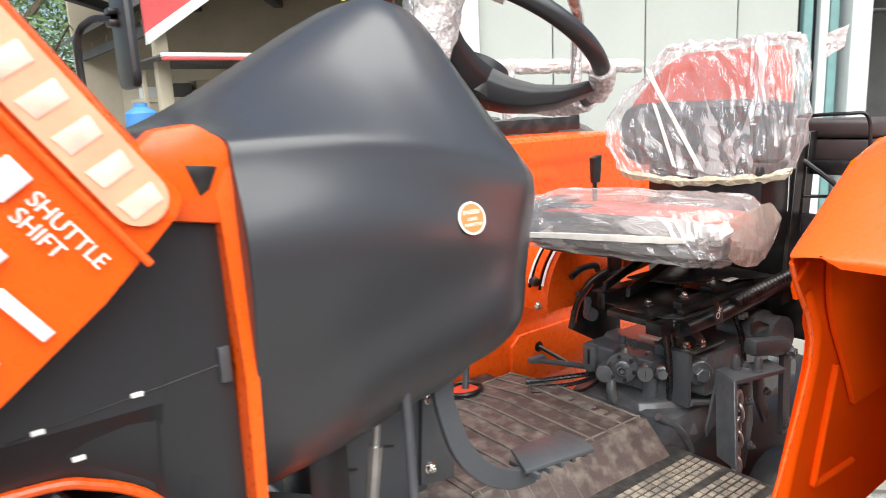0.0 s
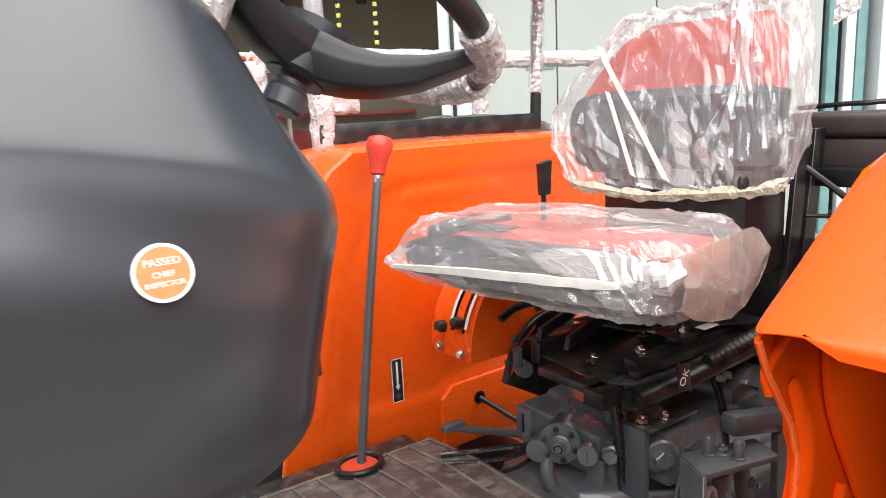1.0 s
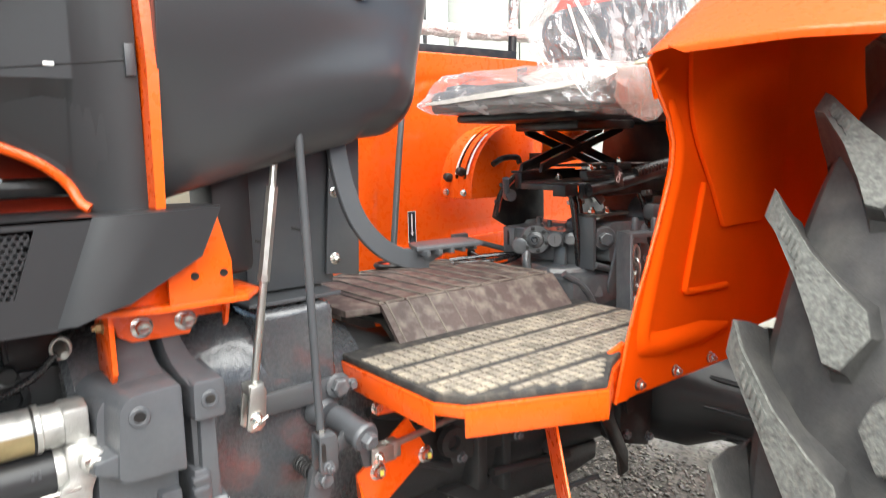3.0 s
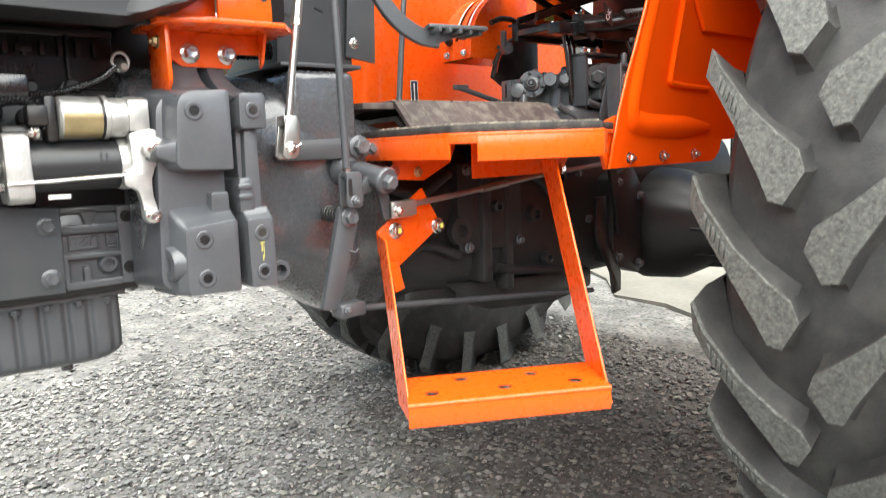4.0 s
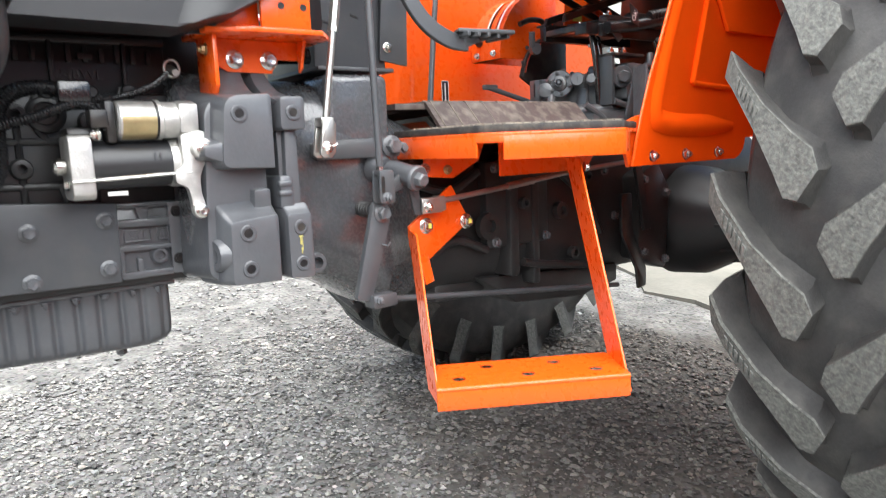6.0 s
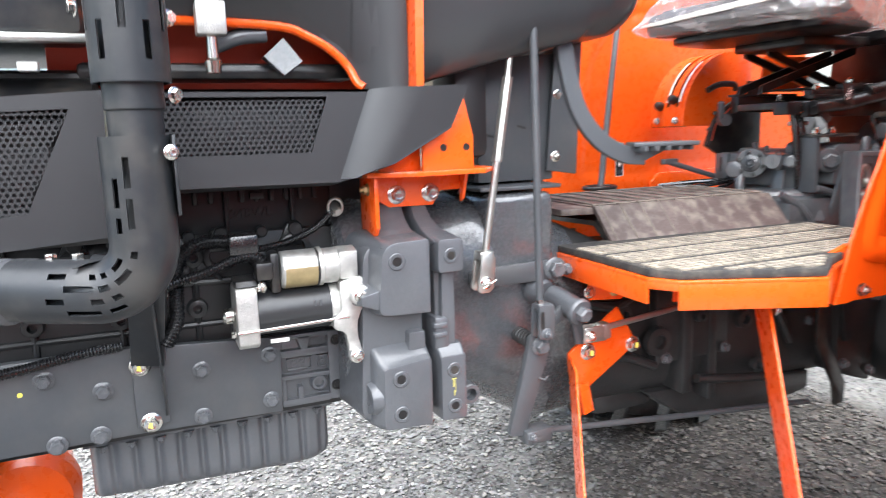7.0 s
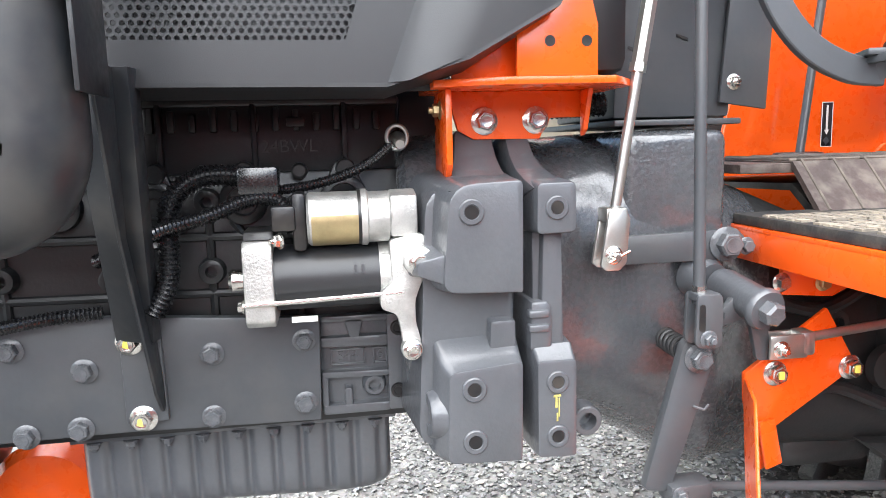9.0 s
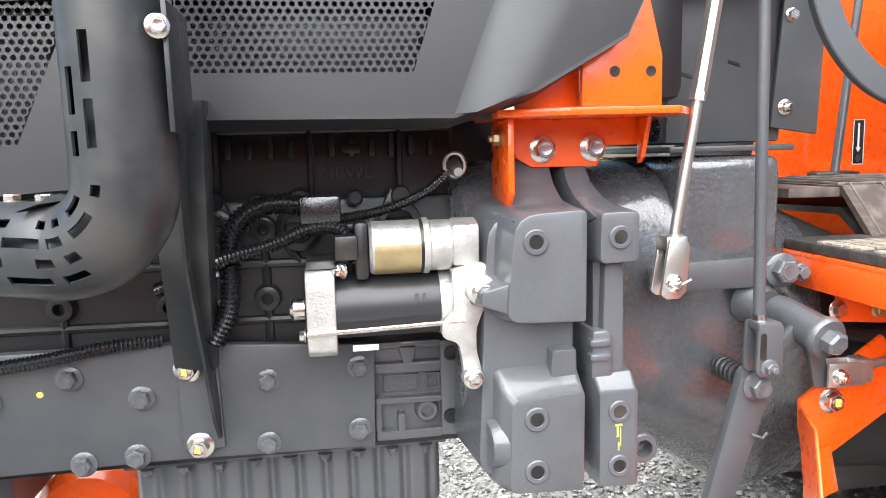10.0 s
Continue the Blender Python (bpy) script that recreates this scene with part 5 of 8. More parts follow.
part("ledge_block", block_on([(fillet([(0.022, 0.846), (0.052, 0.846), (0.052, 0.880), (0.024, 0.880)], 0.004), 0.016), (fillet([(0.018, 0.846), (0.052, 0.846), (0.052, 0.884), (0.020, 0.884)], 0.004), 0.05)]), CAST, pad)
part("boss", lathe([(0, 0.034), (0.018, 0.028), (0.026, 0.0255), (0.028, 0.024), (0.028, 0.012), (0.010, 0.011), (0.010, 0.001)], (-0.020, 0.030, 0.776), (-1, -0.1, 0), 24), CAST, pad)
for at in ((0.001, -0.0035, 1.002), (0.0, -0.0035, 0.811), (0.0, -0.0035, 0.752)):
    holes_ring(pad, at, 0.0135, CAST)
pad = part("mounting_pad", block_on([(fillet([(0.074, 0.732), (0.108, 0.732), (0.108, 1.026), (0.074, 1.026)], 0.006), 0.026), (fillet([(0.068, 0.730), (0.116, 0.730), (0.116, 1.034), (0.068, 1.034)], 0.006), 0.16)], 0.004), CAST, gearbox, "narrow grey cast mounting pad with threaded holes")
part("upper_pad", block_on([(fillet([(0.071, 0.975), (0.115, 0.976), (0.115, 1.030), (0.072, 1.030)], 0.007), -0.003), (fillet([(0.068, 0.972), (0.117, 0.972), (0.117, 1.036), (0.069, 1.036)], 0.007), 0.09)]), CAST, pad)
part("neck", block_on([(fillet([(0.079, 0.835), (0.106, 0.835), (0.104, 0.980), (0.083, 0.980)], 0.006), 0.014), (fillet([(0.074, 0.835), (0.112, 0.835), (0.110, 0.980), (0.078, 0.980)], 0.006), 0.09)], 0.005), CAST, pad)
part("lower_pad", block_on([(fillet([(0.071, 0.726), (0.115, 0.724), (0.115, 0.836), (0.071, 0.836)], 0.005), -0.003), (fillet([(0.069, 0.726), (0.116, 0.724), (0.114, 0.852), (0.069, 0.850)], 0.005), 0.012), (fillet([(0.067, 0.724), (0.118, 0.722), (0.116, 0.860), (0.067, 0.858)], 0.005), 0.09)]), CAST, pad)
for at in ((0.093, -0.0035, 1.003), (0.093, -0.0035, 0.812), (0.093, -0.0035, 0.750)):
    holes_ring(pad, at, 0.0125, CAST)
for k, (x, z, w, h) in enumerate(((0.0925, 0.7965, 0.009, 0.003), (0.0915, 0.789, 0.003, 0.013), (0.0945, 0.783, 0.0015, 0.022), (0.0925, 0.772, 0.002, 0.010))):
    part("paint_mark", prism([(x - w / 2, z - h / 2), (x + w / 2, z - h / 2 + 0.0006), (x + w * 0.4, z + h / 2), (x - w * 0.45, z + h / 2 - 0.0005)], "y", -0.0037, -0.0028, 0), DUSTYELLOW, pad, "yellow chalk mark")
bm = prism([(0.066, 0.845), (0.092, 0.845), (0.092, 0.893), (0.086, 0.900), (0.068, 0.900)], "y", 0.010, 0.10, 0.004)
for z in (0.866, 0.882):
    box((0.064, 0.006, z), (0.088, 0.02, z + 0.009), 0.003, bm)
part("finned_boss", bm, CAST, gearbox)
def pad_slope(x0, x1, x2, x3):
    """The hollow shoulder from a pad's top edge back and up to the housing."""
    rows = []
    for t, y, z in ((0.0, 0.004, 1.024), (0.3, 0.040, 1.034), (0.55, 0.062, 1.043), (0.8, 0.080, 1.058), (1.0, 0.100, 1.088)):
        a, c = x0 + (x2 - x0) * t, x1 + (x3 - x1) * t
        rows.append([(a, y, z), (c, y, z), (c + 0.004, y + 0.07, z - 0.02), (a - 0.004, y + 0.07, z - 0.02)])
    return bevelled(loft(rows), 0.003)


part("pad_web", pad_slope(-0.022, 0.056, 0.004, 0.046), CAST, gearbox)
part("pad_web", pad_slope(0.070, 0.115, 0.062, 0.088), CAST, gearbox)
bm = _lathe([(0, 0.019), (0.026, 0.0185), (0.028, 0.017), (0.028, 0.011), (0.010, 0.010), (0.010, 0.001)], Vector((0.153, 0.090, 0.735)), Vector((0, -1, 0)), 24, None)
part("tube_boss", bm, CAST, gearbox)
bolt((0.118, 0.045, 0.820), 0.014, ZINC, gearbox, turn=(0, 0, 90))
part("oil_plug", lathe([(0, 0.012), (0.014, 0.012)], (0.02, 0.26, 0.708), (0, 0, -1), 6), GREYBOLT, gearbox)

# ---- linkages by the clutch housing ----
bar = part("link_bar", prism([(0.165, 0.930), (0.175, 0.922), (0.352, 0.922), (0.362, 0.932), (0.362, 0.950), (0.352, 0.960), (0.175, 0.956), (0.165, 0.950)], "y", 0.078, 0.088, 0.0015), GREY, tractor, "grey flat link bar")
bolt((0.336, 0.078, 0.942), 0.027, GREYBOLT, bar, "dished")
bolt((0.364, 0.078, 0.938), 0.014, GREYBOLT, bar)
turnbuckle = part("turnbuckle", tube([(0.172, 0.042, 0.965), (0.205, 0.042, 1.165)], 0.0062, 14), STEELROD, tractor, "zinc-plated adjustable control rod")
part("rod_sleeve", tube([(0.2035, 0.042, 1.155), (0.226, 0.044, 1.285)], 0.0092, 8), STEELROD, turnbuckle)
part("lock_nut", lathe([(0, 0.0095), (0.010, 0.0095)], (0.2015, 0.042, 1.146), (0.165, 0, 0.986), 6), STEELROD, turnbuckle)
part("rod", tube([(0.226, 0.044, 1.285), (0.24, 0.046, 1.38)], 0.0055, 10), STEELROD, turnbuckle)
bm = prism([(0.153, 0.932), (0.160, 0.926), (0.176, 0.926), (0.184, 0.934), (0.188, 0.985), (0.182, 0.997), (0.163, 0.995)], "y", 0.024, 0.030, 0.002)
prism([(0.153, 0.932), (0.160, 0.926), (0.176, 0.926), (0.184, 0.934), (0.188, 0.985), (0.182, 0.997), (0.163, 0.995)], "y", 0.050, 0.056, 0.002, bm)
box((0.160, 0.026, 0.980), (0.186, 0.054, 0.997), 0.003, bm)
part("clevis", bm, STEELROD, turnbuckle, "zinc clevis with cotter pin")
bolt((0.168, 0.024, 0.944), 0.013, ZINC, turnbuckle, "stud")
part("cotter_pin", tube([(0.158, 0.012, 0.938), (0.182, 0.012, 0.950)], 0.0015, 6), ZINC, turnbuckle)

rod = part("pull_rod", tube([(0.266, 0.012, 0.885), (0.262, 0.012, 1.10), (0.258, 0.014, 1.38)], 0.0065, 14), GREY, tractor, "long grey upright pull rod")
fork = fillet([(0.2525, 0.838), (0.2855, 0.836), (0.2850, 0.898), (0.2545, 0.899)], [0.010, 0.010, 0.006, 0.006])
bm = prism(fork, "y", -0.006, -0.001, 0.0012)
prism(fork, "y", 0.018, 0.023, 0.0012, bm)
box((0.2560, -0.003, 0.890), (0.2840, 0.021, 0.899), 0.0015, bm)
part("clevis", bm, GREY, rod)
part("clevis_slot", prism(fillet([(0.2565, 0.858), (0.2640, 0.857), (0.2635, 0.888), (0.2570, 0.888)], 0.003), "y", -0.0067, -0.0058, 0), BLACK, rod)
part("lock_nut", lathe([(0, 0.008), (0.008, 0.008)], (0.266, 0.012, 0.898), (0, 0, 1), 6), ZINC, rod)
bolt((0.268, -0.006, 0.848), 0.013, GREYBOLT, rod, "stud")

damper = part("cross_shaft", lathe([(0, 0.019), (0.012, 0.0215), (0.070, 0.0215), (0.075, 0.0245), (0.080, 0.0245), (0.084, 0.022)], (0.322, 0.064, 0.896), (0.12, -0.96, -0.20), 32), CAST, tractor, "grey cross shaft tube with hexagon end")
part("hex_end", lathe([(0, 0.014), (0.014, 0.014), (0.017, 0.011)], (0.332, -0.016, 0.879), (0.12, -0.96, -0.20), 6), GREYBOLT, damper)
part("shaft_root", lathe([(0, 0.032), (0.010, 0.028), (0.026, 0.022)], (0.314, 0.100, 0.902), (0.12, -0.96, -0.20), 24), CAST, damper)
part("lever_arm", bevelled(loft([[(0.266, 0.006, 0.846), (0.272, 0.006, 0.862), (0.272, 0.014, 0.862), (0.266, 0.014, 0.846)], [(0.300, 0.010, 0.858), (0.302, 0.010, 0.884), (0.302, 0.020, 0.884), (0.300, 0.020, 0.858)], [(0.326, 0.012, 0.864), (0.322, 0.012, 0.906), (0.322, 0.026, 0.906), (0.326, 0.026, 0.864)]]), 0.002), GREY, damper)
for k in range(3):
    part("casting_mark", box((0.287 + k * 0.004, 0.0075, 0.864 + k * 0.0012), (0.2885 + k * 0.004, 0.0095, 0.871 + k * 0.0012), 0), CAST, damper)
part("lever_arm", prism(fillet([(0.330, 0.880), (0.360, 0.868), (0.372, 0.806), (0.352, 0.806), (0.343, 0.846)], 0.005), "y", 0.028, 0.036, 0.002), GREY, damper)
link = part("clevis_rod", tube([(0.40, 0.030, 0.828), (0.55, 0.030, 0.842), (0.80, 0.040, 0.866), (1.10, 0.05, 0.885)], 0.0058, 12), STEELROD, tractor, "long zinc brake rod with clevis")
bm = box((0.362, 0.018, 0.808), (0.412, 0.023, 0.838), 0.003)
box((0.362, 0.038, 0.808), (0.412, 0.043, 0.838), 0.003, bm)
box((0.402, 0.018, 0.810), (0.422, 0.043, 0.840), 0.004, bm)
part("clevis", bm, STEELROD, link)
bolt((0.376, 0.018, 0.821), 0.013, ZINC, link, "stud")
part("rod_sleeve", tube([(0.60, 0.032, 0.8468), (0.68, 0.035, 0.8545)], 0.008, 8), STEELROD, link)

arm = part("pedal_arm", prism(fillet([(0.240, 0.655), (0.208, 0.660), (0.212, 0.676), (0.256, 0.842), (0.288, 0.838), (0.290, 0.806)], [0.006, 0.006, 0.004, 0.012, 0.012, 0.004]), "y", 0.022, 0.036, 0.002), GREY, tractor, "grey flat pedal arm")
bolt((0.272, 0.022, 0.818), 0.022, GREYBOLT, arm, "dished")
part("pivot", lathe([(0, 0.014), (0.040, 0.013), (0.050, 0.012)], (0.270, 0.086, 0.820), (0, -1, 0), 20), CAST, arm)
part("spring", coil((0.262, 0.088, 0.826), (0.262, 0.042, 0.824), 0.012, 0.0026, 5), SHADECAST, arm)
part("cotter_pin", tube([(0.266, 0.020, 0.760), (0.278, 0.016, 0.756), (0.284, 0.016, 0.762)], 0.002, 6), GREYBOLT, arm)
pull = part("lower_rod", tube([(0.29, 0.040, 0.648), (0.60, 0.045, 0.612), (1.00, 0.06, 0.565)], 0.0062, 12), GREY, tractor, "grey lower linkage rod")
part("clevis", box((0.236, 0.010, 0.640), (0.290, 0.046, 0.666), 0.004), GREY, pull)
bolt((0.247, 0.010, 0.656), 0.013, GREYBOLT, pull, "stud")
part("drop_lever", prism([(1.00, 0.80), (1.04, 0.80), (1.045, 0.70), (1.10, 0.60), (1.10, 0.55), (1.07, 0.545), (1.06, 0.60), (1.00, 0.70)], "y", 0.045, 0.055, 0.003), BLACK, tractor)

# clutch pedal that hangs through the floor
path = curve([(0.345, 0.060, 1.345), (0.352, 0.055, 1.29), (0.372, 0.050, 1.225), (0.412, 0.046, 1.175), (0.462, 0.042, 1.148), (0.508, 0.040, 1.142)], 6)
rows = []
for i, p in enumerate(path):
    d = (path[min(i + 1, len(path) - 1)] - path[max(i - 1, 0)]).normalized()
    s = Vector((-d.z, 0, d.x))
    rows.append([p + s * 0.016 + Vector((0, -0.006, 0)), p + s * 0.016 + Vector((0, 0.006, 0)), p - s * 0.016 + Vector((0, 0.006, 0)), p - s * 0.016 + Vector((0, -0.006, 0))])
pedal = part("clutch_pedal", bevelled(loft(rows), 0.0015, segments=1), GREY, tractor, "grey bent-bar clutch pedal")
bm = prism([(0.470, 0.020), (0.600, -0.004), (0.612, 0.030), (0.608, 0.075), (0.500, 0.085)], "z", 1.160, 1.168, 0.002)
for i in range(5):
    box((0.482 + i * 0.026, 0.006, 1.152), (0.490 + i * 0.026, 0.07, 1.161), 0.001, bm)
part("pedal_pad", bm, GREY, pedal)
part("pedal_gusset", prism([(0.500, 1.132), (0.560, 1.155), (0.54, 1.162), (0.49, 1.160)], "y", 0.034, 0.044, 0.001), GREY, pedal)

# ---- platform, mats and step ----
BLACKMAT = material("black_rubber_mat", (0.030, 0.028, 0.027), 0.8, vary=0.3, vary_scale=20, grain=0.5, grain_scale=140, dust=0.35, dust_colour=(0.20, 0.17, 0.13))
PLAN = [(0.384, 0.150), (0.378, -0.132), (0.404, -0.176), (0.616, -0.272), (0.700, -0.215), (0.780, -0.178), (1.02, -0.165), (1.02, 0.150)]
platform = part("platform", prism(PLAN, "z", 0.950, 0.958, 0.002), ORANGE, tractor, "orange sheet-steel foot platform with turned-down lips")


def lip(a, c, z0, z1, thick=0.005):
    """A turned-down edge between two plan points."""
    d = (Vector((c[0] - a[0], c[1] - a[1], 0))).normalized()
    n = Vector((d.y, -d.x, 0)) * thick
    b = bmesh.new()
    lo = [Vector((a[0], a[1], 0)), Vector((c[0], c[1], 0)), Vector((c[0], c[1], 0)) - n, Vector((a[0], a[1], 0)) - n]
    low, top = [b.verts.new(p + Vector((0, 0, z0))) for p in lo], [b.verts.new(p + Vector((0, 0, z1))) for p in lo]
    b.faces.new(low[::-1])
    b.faces.new(top)
    for j in range(4):
        b.faces.new((low[j - 1], low[j], top[j], top[j - 1]))
    bmesh.ops.recalc_face_normals(b, faces=b.faces)
    return bevelled(b, 0.0015)


part("lip", lip((0.384, 0.150), (0.378, -0.132), 0.914, 0.954), ORANGE, platform)
part("lip", lip((0.404, -0.176), (0.616, -0.272), 0.910, 0.954), ORANGE, platform)
part("lip", lip((0.378, -0.132), (0.404, -0.176), 0.940, 0.954), ORANGE, platform)
part("lip", lip((0.616, -0.272), (0.700, -0.215), 0.915, 0.954), ORANGE, platform)
web = part("support_web", prism([(0.400, 0.912), (0.400, 0.878), (0.470, 0.872), (0.540, 0.905), (0.56, 0.95), (0.40, 0.95)], "y", 0.055, 0.063, 0.001), ORANGE, platform)
part("support_web", prism([(0.54, 0.95), (0.54, 0.872), (0.80, 0.872), (0.86, 0.95)], "y", -0.015, -0.008, 0.001), ORANGE, platform)
bolt((0.398, 0.055, 0.894), 0.015, ZINC, platform)
bolt((0.455, 0.055, 0.890), 0.013, GOLD, platform)
bm = prism([(p[0] + (0.004 if p[0] < 0.5 else 0), p[1] * 0.985) for p in PLAN], "z", 0.958, 0.972, 0.003)
mat_low = part("floor_mat", bm, BLACKMAT, tractor, "dusty ribbed rubber mat on the lower platform")
def inside(x, y):
    hit = False
    for (x0, y0), (x1, y1) in zip(PLAN, PLAN[1:] + PLAN[:1]):
        if (y0 > y) != (y1 > y) and x < (x1 - x0) * (y - y0) / (y1 - y0) + x0:
            hit = not hit
    return hit


bm = bmesh.new()
for i in range(30):  # low ribs and cross ribs of the tread
    x = 0.40 + i * 0.022
    for j in range(26):
        y = -0.26 + j * 0.0155
        if all(inside(x + dx, y + dy) for dx in (-0.012, 0.012) for dy in (-0.009, 0.009)) and y < 0.11:
            if j % 6 == 5:
                continue
            box((x - 0.009, y - 0.0055, 0.971), (x + 0.009, y + 0.0055, 0.9745), 0, bm)
part("mat_ribs", bm, DIRTMAT, mat_low, smooth=0)
# riser and tunnel mat
sec = lambda x, y0: [(x, y0, 0.970), (x, y0 + 0.062, 1.036), (x, y0 + 0.33, 1.036), (x, y0 + 0.49, 1.018), (x, y0 + 0.49, 1.008), (x, y0 + 0.062, 1.024), (x, y0 + 0.010, 0.968)]
tunnel = part("tunnel_mat", loft([sec(0.500, 0.122), sec(0.62, 0.122), sec(0.80, 0.118), sec(0.975, 0.112)]), MATRUB, tractor, "brown rubber mat over the gearbox tunnel")
part("tunnel_plate", loft([[(0.505, 0.128, 0.962), (0.505, 0.190, 1.005), (0.505, 0.70, 0.990), (0.505, 0.70, 0.982), (0.505, 0.195, 0.995), (0.505, 0.138, 0.955)], [(0.97, 0.122, 0.958), (0.97, 0.182, 1.005), (0.97, 0.70, 0.990), (0.97, 0.70, 0.982), (0.97, 0.185, 0.995), (0.97, 0.13, 0.955)]]), BLACKPLATE, tractor)
bm = prism([(0.43, 0.20), (0.51, 0.186), (0.51, 0.58), (0.43, 0.58)], "z", 1.020, 1.0335, 0.002)
part("mat_tongue", bm, MATRUB, tunnel)
bm = bmesh.new()
drop = lambda y: 1.0375 - 0.018 * max(0.0, (y - 0.45) / 0.16)
for i in range(10):  # raised lines across the tunnel and down its riser
    x = 0.515 + i * 0.050
    tube([(x, 0.124, 0.972), (x, 0.186, 1.0375), (x, 0.45, 1.0375), (x, 0.60, drop(0.60))], 0.0026, 6, bm)
for y in (0.196, 0.60):
    tube([(0.502, y, drop(y)), (0.972, y - 0.006, drop(y))], 0.0024, 6, bm)
for i in range(5):  # worn raised maker's mark, as plain bars
    box((0.912, 0.215 + i * 0.034, 1.0345), (0.940, 0.237 + i * 0.034, 1.039), 0.001, bm)
part("mat_ribs", bm, MATRIB, tunnel)

TREAD = fillet([(0.200, -0.228), (0.477, -0.389), (0.544, -0.284), (0.268, -0.124)], [0.004, 0.004, 0.01, 0.01])
step = part("boarding_step", holed_plate(TREAD, ((0.258, -0.212), (0.359, -0.271), (0.460, -0.330), (0.334, -0.193), (0.435, -0.255)), 0.0115, lambda x, y: (x, y, 0.5565), 0.0025), ORANGE, tractor, "orange folded boarding step with round holes")
part("step_lip", bevelled(lip((0.200, -0.228), (0.477, -0.389), 0.519, 0.5575), 0), ORANGE, step)
part("lip_bend", tube([(0.2015, -0.2255, 0.5535), (0.4785, -0.3865, 0.5535)], 0.0042, 12), ORANGE, step)


part("step_arm", strap((0.598, -0.158, 0.905), (0.508, -0.345, 0.524), (0.050, 0.080, 0), (0.004, -0.002, 0)), ORANGE, step)
part("step_arm", strap((0.342, 0.026, 0.775), (0.228, -0.182, 0.522), (0.040, 0.085, 0.0), (0.0035, -0.002, 0)), ORANGE, step)
part("step_tab", bevelled(loft([[(0.366, 0.040, 0.722), (0.392, 0.046, 0.722), (0.392, 0.051, 0.722), (0.366, 0.045, 0.722)], [(0.372, 0.030, 0.664), (0.398, 0.036, 0.668), (0.398, 0.041, 0.668), (0.372, 0.035, 0.664)]]), 0.0015), ORANGE, step)
part("step_bracket", prism([(0.352, 0.782), (0.462, 0.858), (0.508, 0.780), (0.395, 0.708), (0.384, 0.700), (0.384, 0.655), (0.366, 0.650), (0.366, 0.70), (0.354, 0.745)], "y", 0.052, 0.060, 0.0015), ORANGE, step)
for x in (0.392, 0.496):
    bolt((x, 0.052, 0.780), 0.020, ZINC, step, "dished")
    part("paint_mark", box((x - 0.003, 0.0365, 0.776), (x + 0.004, 0.0378, 0.786), 0.0003), PAINTDOT, step)
bolt((0.600, -0.185, 0.888), 0.013, ZINC, step, turn=(0, 0, 60))


